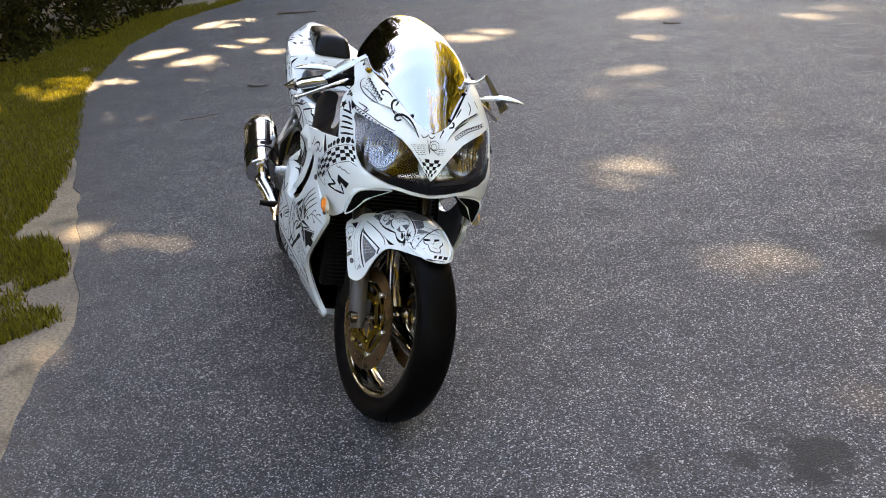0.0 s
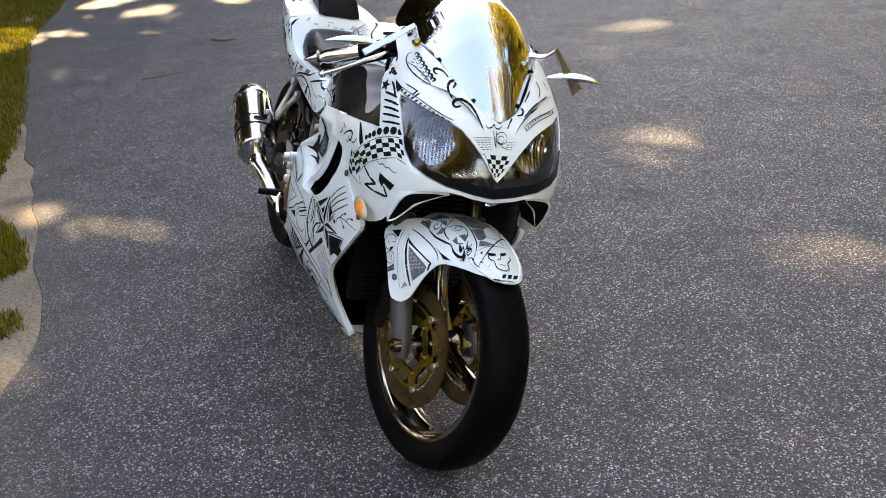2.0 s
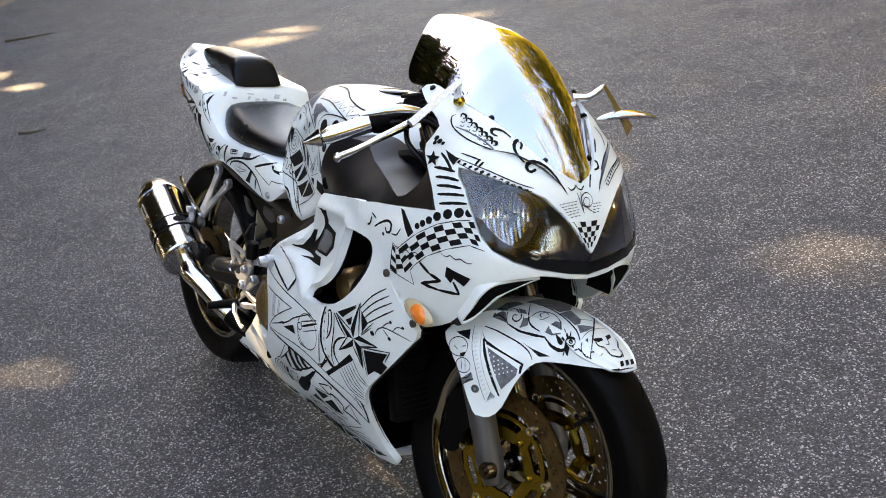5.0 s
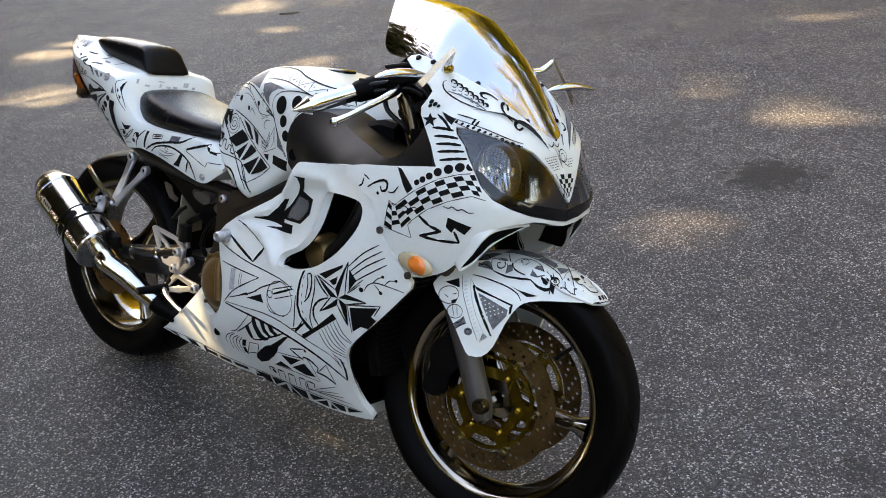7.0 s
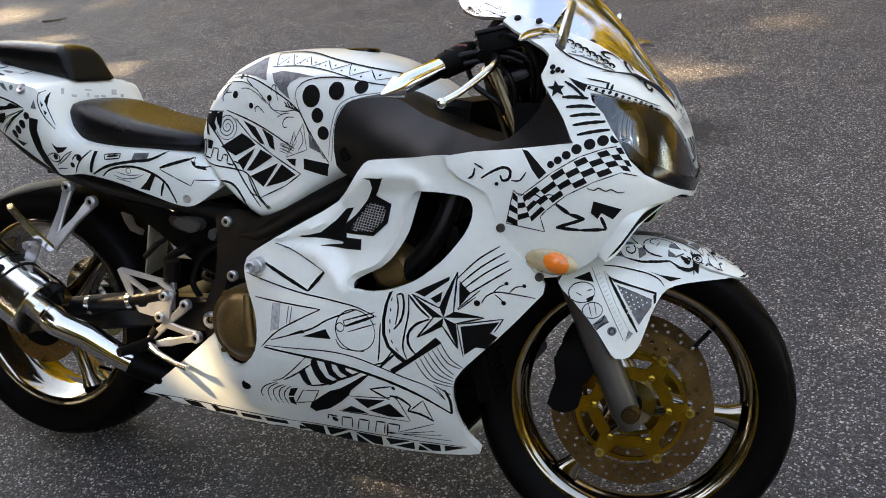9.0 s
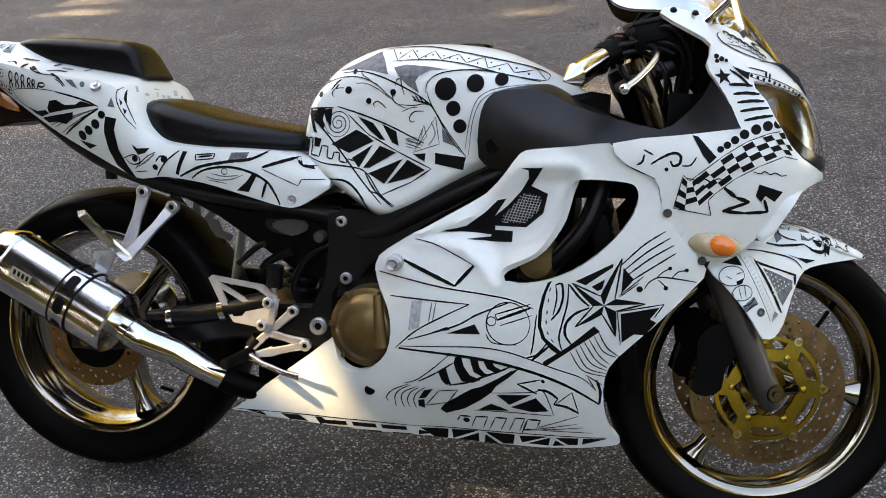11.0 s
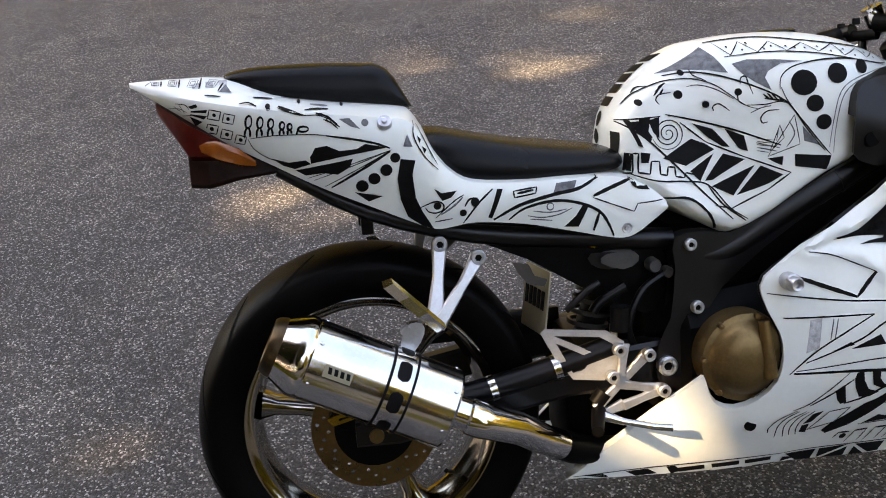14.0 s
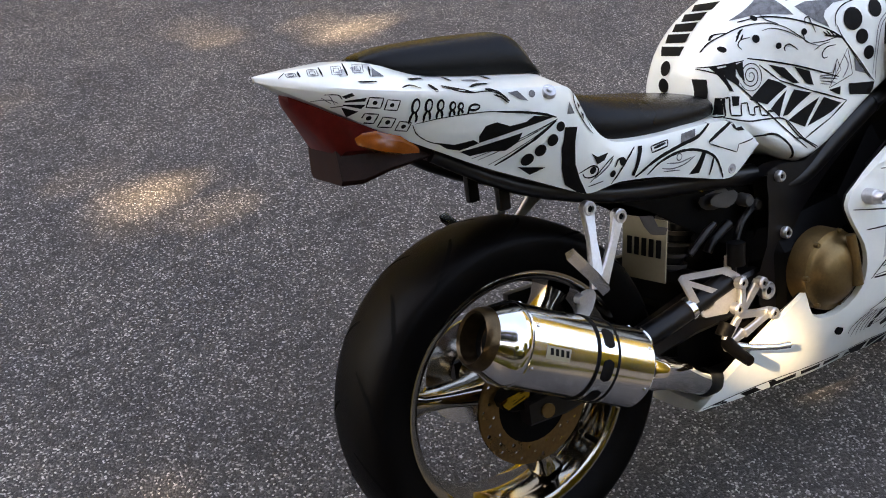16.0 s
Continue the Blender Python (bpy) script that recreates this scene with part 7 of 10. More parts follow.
sheet_of.dot(INK, (787.7, 823.2), 14.3)
sheet_of.dot(INK, (801.7, 790.8), 13.1)
sheet_of.begin("scroll_drawing")
sheet_of.line(INK, 2.2, [(731.7, 850.3), (735.2, 871.1), (757.1, 887), (799.9, 894.1), (841.7, 893.9), (882.9, 887.5), (944.2, 875.3)])
sheet_of.line(INK, 2.2, [(733.8, 853.4), (744.7, 827.9), (772.6, 787.5), (803.7, 747), (814.9, 734)])
sheet_of.line(WASH, 1.8, [(819, 737.3), (824, 789.5), (833.4, 825.7), (848.1, 845.4), (877, 858.2), (944.8, 866.2)])
sheet_of.line(WASH, 1.8, [(812.3, 747.4), (818.7, 794.5), (828.9, 832.7), (844.7, 851.5), (874.7, 863.2), (929.5, 871.1)])
sheet_of.fill(WASH, [(540.1, 889.3), (570.5, 901.9), (598.6, 915.4), (624.3, 928.9), (638.6, 910.7), (651.7, 883.5), (618.7, 890.1), (580.4, 893.5)])
sheet_of.fill(WASH, [(661.2, 897.4), (686.8, 903.1), (733.2, 899.9), (772.7, 894.5), (737.6, 892.8), (715.3, 881.9), (709.3, 871.4), (718.3, 849.8), (691.5, 865.7), (673.2, 880.9)])
sheet_of.line(INK, 2.9, [(549.5, 885.2), (594.6, 888.5), (644.4, 877), (703.5, 852.5), (737.9, 831.8), (755.2, 811.7), (772.7, 782.3), (803.9, 741.8)])
sheet_of.begin("tank_fan")
sheet_of.line(INK, 3.3, [(544.9, 820.4), (598.6, 806), (658.4, 786.2), (731, 756.1)])
sheet_of.line(INK, 3.3, [(471, 812.3), (511.1, 780), (554.7, 734), (604.7, 677.2), (646.8, 634.4)])
sheet_of.line(INK, 2.8, [(471.5, 814.3), (536.6, 817.9)])
sheet_of.fill(INK, [(482.5, 809.9), (502.4, 812.3), (520.3, 783.6), (516.1, 773.7), (499.2, 790.4)])
sheet_of.fill(INK, [(515.1, 812.8), (534.3, 816.8), (532.2, 780.8), (522.3, 791.3)])
sheet_of.fill(INK, [(589.1, 802.4), (622.6, 790.9), (649.6, 757.8), (637.7, 759.3), (615.6, 775.4)])
sheet_of.fill(INK, [(641.8, 789.6), (672.7, 776.2), (678.3, 748.8), (663.9, 754.4)])
sheet_of.fill(INK, [(535.2, 746.2), (586.2, 776.3), (608.9, 766.5), (624.7, 755.4), (573.5, 730.4)])
sheet_of.fill(INK, [(579.8, 721), (622.6, 748.8), (595.9, 702.4)])
sheet_of.fill(INK, [(604, 702.8), (638, 747.5), (672.8, 735.6), (617.7, 703.4)])
sheet_of.fill(INK, [(614.9, 692.5), (688.3, 724.9), (650.5, 674.2)])
sheet_of.fill(INK, [(656.3, 674.6), (697.6, 723.3), (734.5, 705.4), (711.1, 692.2), (693, 685.6)])
sheet_of.line(INK, 2.8, [(569, 804.9), (611.2, 768.7), (671.5, 739.8), (746.8, 708.2), (708.1, 681.3), (646, 652.6), (617.3, 659.7)], True)
sheet_of.line(WASH, 2.2, [(693.9, 771), (726.5, 757.9)])
sheet_of.line(WASH, 2.2, [(691.9, 762.4), (728.9, 751.7)])
sheet_of.line(WASH, 2.2, [(694.4, 754), (724.5, 746.2)])
sheet_of.line(WASH, 2.2, [(744.6, 796.6), (753, 774), (740.1, 752.3)])
sheet_of.line(WASH, 1.7, [(728, 785.4), (724, 764.1)])
sheet_of.fill(INK, [(708.8, 734.6), (734.8, 737.2), (732.9, 721.2), (722.6, 725.9)])
sheet_of.fill(INK, [(753.7, 739.3), (814.9, 732.9), (808.4, 709), (754.3, 718.2)])
sheet_of.fill(WASH, [(766, 787.2), (795, 751.8), (768.8, 761.1)])
sheet_of.begin("tank_comb")
sheet_of.line(INK, 2.8, [(482.1, 723), (521.9, 709), (568.4, 704.5), (609, 695.5), (642.4, 654.5), (672.9, 632.7)])
sheet_of.line(INK, 4.4, [(527, 678.8), (571.3, 676), (602.2, 650.6), (622.3, 615.4)])
sheet_of.line(INK, 3.3, [(609.1, 693.4), (631.8, 660.3), (669.4, 630.2)])
sheet_of.line(INK, 2.2, [(488.5, 702.9), (505.9, 700.2)])
sheet_of = Paper(side_fairing, "y")
sheet_of.begin("wedge_drawing")
sheet_of.fill(INK, [(781.1, 600.2), (837.5, 602.1), (865.7, 607.9), (882.7, 636.3), (901.5, 666.5), (886, 662.7), (863.5, 639.2), (828.4, 612.8)])
sheet_of.begin("box_drawing")
sheet_of.line(INK, 7.2, [(714.6, 544.7), (761.7, 525), (814.2, 503.6)])
sheet_of.line(INK, 7.2, [(814.2, 503.6), (848.5, 543.5)])
sheet_of.line(INK, 2.2, [(848.5, 543.5), (812.2, 560.7), (775.2, 576.9), (735.7, 584.5)])
sheet_of.line(INK, 2.9, [(665.8, 519.6), (719.2, 511), (794.5, 499.1), (867.3, 492.3), (918.2, 485.4), (958.9, 471.3)])
sheet_of.line(INK, 2.9, [(690, 476.1), (752.9, 474.7), (842.4, 472)])
sheet_of.line(INK, 2.9, [(842.4, 472), (796.3, 447.3), (743.2, 414.9), (701, 376.1)])
sheet_of.fill(HATCH, [(733.5, 470.6), (753, 472.6), (748.6, 421), (726.7, 412.9)])
sheet_of.line(WASH, 2.2, [(772.3, 470.3), (766.8, 433.8)])
sheet_of.line(WASH, 2.2, [(779.8, 470), (774.2, 434.5)])
sheet_of.fill(INK, [(802.1, 414.6), (853.8, 436.2), (864.4, 417.7)])
sheet_of.fill(INK, [(771.3, 413.7), (801.9, 427.5), (808.3, 421.7)])
sheet_of.line(INK, 3.3, [(726.8, 395.3), (817.6, 430), (858.4, 454.5), (918.4, 481.3)])
sheet_of.begin("bulb_drawing")
sheet_of.ring(INK, (914.8, 440.4), 39.9, 2.2)
sheet_of.line(INK, 5.5, [(894.3, 446.5), (953.8, 472.1)])
sheet_of.line(INK, 2.8, [(891, 456.8), (953.6, 479.3)])
sheet_of.line(INK, 2.2, [(899.7, 436.3), (957.3, 458.7)])
sheet_of.line(INK, 2.2, [(874.6, 419.5), (888.2, 402.9), (930.9, 401.1)])
sheet_of.ring(INK, (884.3, 443.7), 8.3, 2.2)
sheet_of.line(INK, 2.2, [(894.3, 446.5), (891, 456.8)])
sheet_of.begin("fan_drawing")
sheet_of.line(INK, 2.9, [(1111.7, 558.5), (1148.1, 595.1), (1184.9, 620.7)])
sheet_of.line(INK, 2.9, [(1116.2, 548.5), (1153.7, 582.2), (1193.4, 608.8)])
sheet_of.line(INK, 2.9, [(1120.6, 538.4), (1159.2, 570.2), (1200.1, 595.8)])
sheet_of.line(INK, 2.9, [(1127, 528.2), (1165, 554.9), (1204.9, 581.6)])
sheet_of.line(INK, 2.2, [(1110.1, 501.3), (1151.5, 539.2)])
sheet_of.begin("vine")
sheet_of.line(INK, 2.6, [(1153.1, 515.1), (1161.9, 528.9), (1178.8, 537.4), (1205.4, 535.2), (1244.1, 528.7)])
sheet_of.dot(INK, (1145.3, 515), 5.7)
sheet_of.line(INK, 2.2, [(1173.1, 536.3), (1184.9, 547.8), (1195.3, 552.9)])
sheet_of.dot(INK, (1196.2, 554), 3.6)
sheet_of.line(INK, 2.2, [(1200.4, 536.3), (1211.3, 547.7), (1224.8, 549.7)])
sheet_of.dot(INK, (1225.7, 550.7), 3.6)
sheet_of.line(INK, 2.2, [(1176.2, 533.2), (1186.6, 523.8), (1191, 517.4)])
sheet_of.dot(INK, (1191, 517.4), 4.2)
sheet_of.begin("check_drawing")
sheet_of.fill(INK, [(358.6, 196.6), (395.1, 194.8), (413.5, 183.4), (377.5, 191.3)])
sheet_of.fill(INK, [(437.6, 193.8), (477.9, 194.3), (497.1, 181.4), (457, 181)])
sheet_of.fill(INK, [(334.8, 192.6), (363.5, 190.8), (387.1, 186), (351.7, 190)])
sheet_of.fill(INK, [(413.5, 183.4), (449.9, 180.6), (464.6, 180.1), (431.8, 182.2)])
sheet_of.fill(INK, [(512.2, 194.8), (527, 195.6), (542.5, 182.4), (522.3, 177.8)])
sheet_of.line(INK, 2.2, [(340, 196), (517.4, 197), (638.9, 201.2), (729, 197.7)])
sheet_of.begin("chain")
sheet_of.fill(INK, [(533.6, 189.6), (580.6, 193.3), (582.9, 183.3), (537.3, 180.1)])
sheet_of.fill(INK, [(592.8, 193.9), (643.9, 195.7), (645.9, 185.1), (596.3, 184)])
sheet_of.fill(INK, [(654.3, 195.4), (706.2, 194.2), (707.3, 184.7), (657.4, 184.9)])
sheet_of.fill(INK, [(536.4, 176.7), (590.4, 176.9), (598.3, 178.7), (541.9, 176.5)])
sheet_of.fill(INK, [(602.5, 177.4), (653.1, 178.1), (655.5, 173.6), (609.3, 177)])
sheet_of.fill(INK, [(663.3, 177.6), (717.5, 175.9), (718.4, 174.2), (666.9, 173.4)])
sheet_of = Paper(side_fairing, "y")
sheet_of.begin("sweep_drawing")
sheet_of.line(INK, 6.1, [(708.2, 376.7), (806.9, 373.7), (876.4, 367.3), (935.6, 354.6), (985.3, 338.5), (1032.6, 315.9), (1083.8, 282)])
sheet_of.line(INK, 2.6, [(711.5, 380.9), (793.4, 388.1), (859.3, 392.2), (910.1, 387.3), (960, 372.1), (1001.6, 356.3), (1049.2, 338.9), (1074.5, 314.9)])
sheet_of.line(INK, 2.2, [(1061.7, 338.8), (1076.3, 312.5)])
sheet_of.line(INK, 5.5, [(1076.9, 335.3), (1084.4, 310.7), (1083.8, 282)])
sheet_of.line(INK, 2.6, [(1058.2, 344.7), (1087.2, 325)])
sheet_of.begin("cup_drawing")
sheet_of.line(INK, 3.3, [(743.5, 310.6), (780.7, 333.3), (814.6, 357.9)])
sheet_of.line(INK, 2.2, [(715, 303.8), (740.5, 314), (773.2, 340.9), (804, 370.8)])
sheet_of.line(INK, 4.4, [(804, 308.6), (837, 317), (870.6, 332.8), (902.6, 347.7), (922.6, 359)])
sheet_of.begin("zebra")
sheet_of.fill(INK, [(784.7, 334.1), (799.8, 345.6), (803.6, 327.1), (808.3, 310.7), (797.8, 308.8), (790, 318.1)])
sheet_of.fill(INK, [(817.5, 369.4), (829.1, 372.4), (833.4, 352.3), (844.4, 333.8), (865.5, 325.6), (849.3, 317.7), (829.1, 319.6), (818.8, 339.9), (814.6, 357.9)])
sheet_of.fill(INK, [(844.8, 371.1), (860.4, 371), (862.4, 353), (872.1, 340.7), (885.5, 336.4), (868.1, 332.4), (852, 341.4), (847.5, 356.9)])
sheet_of.fill(INK, [(868.5, 369.8), (884.8, 368.5), (891.1, 356), (906.1, 348.2), (892.4, 342.5), (877.3, 350.3)])
sheet_of.begin("blade_drawing")
sheet_of.fill(INK, [(865.8, 311.1), (896, 330.3), (919.8, 347.6), (937.9, 354.9), (917.7, 334.8), (892.3, 312.7), (884.4, 299.3), (863.5, 280.1), (830.7, 255.9), (792.5, 239.7), (781.7, 248.4), (791.3, 262.9), (822.5, 286.9), (845.8, 303.6)])
sheet_of.begin("ripple_drawing")
sheet_of.line(INK, 2.2, [(724.1, 302.8), (692.7, 287.2), (677.8, 270.3), (679, 258.8)])
sheet_of.line(INK, 2.2, [(727.5, 300.7), (706.5, 288.4), (694.4, 272), (694, 246.5)])
sheet_of.line(INK, 2.2, [(740.2, 299), (714.4, 284.3), (706.3, 268.3), (710.3, 244.9)])
sheet_of.line(INK, 2.2, [(744.9, 297.2), (727.9, 285.4), (718.5, 266.2), (721.5, 247)])
sheet_of.line(INK, 2.2, [(755.6, 297.9), (737.1, 281.5), (730.8, 264.1), (734.1, 246.3)])
sheet_of.fill(INK, [(753.7, 291.9), (772.3, 297), (755.1, 273.4), (741, 270.6)])
sheet_of.fill(INK, [(739.8, 267.4), (752.5, 269.9), (751.8, 248.3), (739, 251.9)])
sheet_of.line(INK, 2.2, [(782.9, 293.5), (820, 299.1), (798.1, 267.3), (753.1, 254.8), (782.9, 293.5)], True)
sheet_of.begin("wedge_drawing")
sheet_of.fill(INK, [(893.8, 294), (959, 299.2), (916.8, 272.8)])
sheet_of.fill(INK, [(855.4, 254.9), (881.7, 272), (901.6, 265.6), (916.3, 258.2), (886.8, 256.8)])
sheet_of.fill(INK, [(918.9, 267.5), (966.6, 292.3), (990.7, 262.6), (959.2, 259)])
sheet_of.line(INK, 2.2, [(884, 297.8), (957.7, 304.3), (980.6, 307.4), (1000, 253.9)])
sheet_of.line(INK, 2.2, [(848.7, 253.5), (922.6, 255), (998.5, 252.2)])
sheet_of.begin("bolt_drawing")
sheet_of.line(INK, 4.4, [(932.5, 321.5), (968.5, 301.8)])
sheet_of.line(INK, 3.3, [(932.5, 321.5), (975.7, 332.4)])
sheet_of.line(INK, 6.6, [(978, 332.7), (981.3, 325.5)])
sheet_of.line(INK, 5.5, [(970.1, 311.2), (989.3, 307.2), (1007.5, 292.2)])
sheet_of.line(INK, 3.3, [(1007.5, 292.2), (999.6, 279.1)])
sheet_of.line(INK, 5.5, [(999.6, 279.1), (1023.7, 273.9), (1046.1, 260)])
sheet_of.line(INK, 2.2, [(1003, 279.5), (1032.3, 306.8)])
sheet_of.line(INK, 2.2, [(1032.5, 308.2), (1046.1, 260)])
sheet_of.begin("comb_drawing")
sheet_of.line(INK, 4.4, [(819.6, 236.4), (840, 236.2)])
sheet_of.dot(INK, (831.1, 226.3), 6.4)
sheet_of.line(INK, 3.3, [(819.6, 236.4), (813.3, 223.7)])
sheet_of.line(INK, 4.4, [(850.4, 236.9), (873.6, 238.9)])
sheet_of.line(INK, 2.2, [(850.4, 236.9), (840.1, 209.1)])
sheet_of.line(INK, 2.2, [(873.6, 238.9), (863.4, 209.7)])
sheet_of.line(INK, 4.4, [(888.5, 238.9), (910.5, 239)])
sheet_of.line(INK, 2.2, [(888.5, 238.9), (874.8, 205.9)])
sheet_of.line(INK, 2.2, [(910.5, 239), (898, 208)])
sheet_of.line(INK, 4.4, [(926.8, 240.8), (945, 241.5)])
sheet_of.line(INK, 2.2, [(926.8, 240.8), (914.2, 208.4)])
sheet_of.line(INK, 2.2, [(945, 241.5), (934.1, 209.6)])
sheet_of.line(INK, 4.4, [(951.6, 239.8), (975, 239.6)])
sheet_of.line(INK, 2.2, [(975, 239.6), (968.1, 223)])
sheet_of.line(INK, 3.3, [(950.4, 239.5), (938.5, 204.2)])
sheet_of.line(INK, 5.5, [(941.2, 212.7), (958.6, 214.8)])
sheet_of.line(INK, 1.8, [(965.9, 219.5), (1044.8, 252.8)])
sheet_of.line(INK, 1.8, [(958.6, 214.8), (1043.4, 234)])
sheet_of.line(INK, 1.8, [(958.1, 213.2), (1055.1, 225.6)])
sheet_of.line(INK, 1.8, [(972.8, 214.6), (1072.8, 213.6)])
sheet_of.begin("truss")
sheet_of.fill(INK, [(734, 194.1), (792.1, 197.3), (789, 171.8), (759.6, 172.9)])
sheet_of.fill(INK, [(731.2, 186.9), (760.8, 181.1), (729, 174.3)])
sheet_of.fill(INK, [(798.7, 197.3), (852.5, 200.7), (800, 172.9)])
sheet_of.fill(INK, [(809, 171.8), (852.8, 194.3), (852.5, 171.3)])
sheet_of.fill(INK, [(866, 199.1), (924.3, 197.8), (920.3, 172.6), (901.1, 171.5)])
sheet_of.fill(INK, [(866.3, 192.7), (892.9, 169.5), (862.7, 170.6)])
sheet_of.fill(INK, [(932.5, 196.4), (988.6, 199), (938, 178.2)])
sheet_of.fill(INK, [(947.4, 177.1), (992.8, 196.7), (989.7, 175.6)])
sheet_of.fill(INK, [(1002.3, 197.1), (1046.5, 199.1), (1045.4, 182.2), (1027.6, 180.4)])
sheet_of.fill(INK, [(1003.1, 191), (1020.2, 178.9), (996.9, 175.6)])
sheet_of.fill(INK, [(1055.6, 199.1), (1099.4, 200.2), (1053.7, 183.8)])
sheet_of.line(INK, 2.2, [(729.3, 198.2), (803.2, 201.7), (893.6, 202.2), (990.7, 202.5), (1099.6, 201.7)])
sheet_of.begin("arch_drawing")
sheet_of.fill(INK, [(991, 524.5), (981.9, 501.8), (975.6, 469.4), (974.8, 440), (982.3, 417.3), (1014.4, 389.6), (1009.6, 383.3), (993.6, 394.5), (975.8, 415.5), (968.3, 439.3), (969, 468.8), (974.3, 495.8), (983.4, 520.6)])
sheet_of.line(INK, 2.2, [(989.3, 511.9), (987.3, 504.5)])
sheet_of.line(INK, 2.2, [(986.5, 491.8), (985.5, 484.3)])
sheet_of.line(INK, 2.2, [(984.3, 470.3), (984.2, 461.7)])
sheet_of.line(INK, 2.2, [(982.8, 451.8), (983.6, 443.1)])
sheet_of.line(INK, 2.2, [(985.2, 430), (988.1, 423.5)])
sheet_of.line(INK, 2.2, [(992.9, 415), (997.9, 408.7)])
sheet_of.line(INK, 4.4, [(997.9, 516.9), (1008.7, 519), (1011.3, 494.2), (1004.7, 469.1), (991.5, 451.5)])
sheet_of.line(INK, 2.9, [(997.9, 516.9), (1000.6, 493.2), (994.9, 460.6)])
sheet_of.line(INK, 3.3, [(1020.6, 520.2), (1019.8, 484.4), (1011.5, 445.8), (1006.9, 417.5), (1013.5, 391.8)])
sheet_of.line(INK, 4.4, [(1021.7, 519.2), (1039.9, 496.8), (1058.5, 480.3)])
sheet_of.line(INK, 5, [(1058.4, 477.1), (1034.2, 465.3), (1018.9, 446.5), (1017.9, 424.2), (1029.3, 406)])
sheet_of.line(INK, 2.9, [(965.6, 460.9), (961, 407.2), (956.8, 383.5)])
sheet_of.line(INK, 3.3, [(987.2, 409.9), (969, 384.9), (949.5, 376.8)])
sheet_of.line(INK, 5.5, [(988.7, 400.9), (958.9, 372)])
sheet_of.begin("bar_drawing")
sheet_of.fill(INK, [(1068.6, 443), (1079.4, 432.8), (1028.5, 394.4), (983.8, 360.4), (978.3, 369.4), (1023.8, 402)])
sheet_of.line(INK, 2.2, [(1077.3, 431.5), (1092.9, 402.2), (1115, 384.2)])
sheet_of.line(INK, 2.2, [(1069.7, 423), (1087.2, 393.6), (1113.4, 381.5)])
sheet_of.line(INK, 2.2, [(1061.1, 416.7), (1079.5, 386), (1098, 368.7)])
sheet_of.line(INK, 2.2, [(1052.5, 411.4), (1073.7, 377.3), (1095, 361)])
sheet_of.line(INK, 2.2, [(1044.9, 405), (1064.9, 370.6), (1094.2, 355)])
sheet_of.line(INK, 2.2, [(1037.1, 398.6), (1058.8, 360.5), (1093.5, 348.8)])
sheet_of.line(INK, 2.2, [(1028.2, 390.9), (1051, 355), (1092.8, 342.8)])
sheet_of.begin("star_drawing")
sheet_of.fill(INK, [(1084.3, 482.5), (1077.5, 500.2), (1112.3, 570.2)])
sheet_of.fill(INK, [(1084.3, 482.5), (1103.1, 494.9), (1156.9, 487.2)])
sheet_of.fill(INK, [(1084.3, 482.5), (1105.4, 472.4), (1107.3, 423.8)])
sheet_of.fill(INK, [(1084.3, 482.5), (1081.7, 466.1), (1034.4, 440.1)])
sheet_of.fill(INK, [(1084.3, 482.5), (1065.7, 481), (1027, 521.8)])
sheet_of.line(INK, 3.3, [(1112.3, 570.2), (1103.1, 494.9), (1156.9, 487.2), (1105.4, 472.4), (1107.3, 423.8), (1081.7, 466.1), (1034.4, 440.1), (1065.7, 481), (1027, 521.8), (1077.5, 500.2), (1112.3, 570.2)], True)
sheet_of.fill(INK, [(1032.3, 525.5), (1097.9, 560.7), (1096.9, 553.4), (1050.6, 518.9)])
sheet_of.fill(INK, [(1061.1, 516.7), (1084.3, 531.5), (1079.9, 513.2), (1071.5, 509.2)])
sheet_of.fill(INK, [(1115.5, 554.1), (1134.6, 532.7), (1113.6, 505.5)])
sheet_of.line(INK, 2.2, [(1110.4, 498.8), (1143.3, 526)])
sheet_of.begin("arrow_drawing")
sheet_of.fill(INK, [(1114.3, 467.6), (1183, 481.2), (1166.6, 458.2), (1179, 451.5), (1157.9, 427.1), (1139.6, 428.5), (1118.8, 412.2)])
sheet_of.line(INK, 2.6, [(1108.4, 471.5), (1189.9, 487)])
sheet_of.line(INK, 2.6, [(1189.9, 487), (1173.6, 460.9)])
sheet_of.line(INK, 2.2, [(1108.4, 471.5), (1116.5, 407.4)])
sheet_of = Paper(upper_cowl, "y")
sheet_of.begin("dot_drawing")
sheet_of.dot(INK, (1268.3, 766.4), 5.9)
sheet_of.dot(INK, (1279.3, 773.7), 6.5)
sheet_of.dot(INK, (1292, 782.4), 7.2)
sheet_of.dot(INK, (1307.5, 792.6), 8.3)
sheet_of.dot(INK, (1327.1, 801), 9)
sheet_of.dot(INK, (1347, 807.2), 8.9)
sheet_of.dot(INK, (1365.3, 810.8), 7.9)
sheet_of.begin("stripe_drawing")
sheet_of.line(INK, 5.5, [(1277.2, 876.3), (1298.4, 876.8), (1317.9, 874.9)])
sheet_of.line(INK, 5.5, [(1285.1, 860.6), (1307.9, 862.6), (1330.4, 861.1)])
sheet_of.line(INK, 5.5, [(1292.2, 846), (1317, 849.4), (1339, 849)])
sheet_of.line(INK, 5.5, [(1297.9, 831.3), (1323.5, 835.9), (1347.9, 838.1)])
sheet_of.line(INK, 5.5, [(1305.9, 815.7), (1331.1, 821.5), (1356, 824.9)])
sheet_of.begin("check_band")
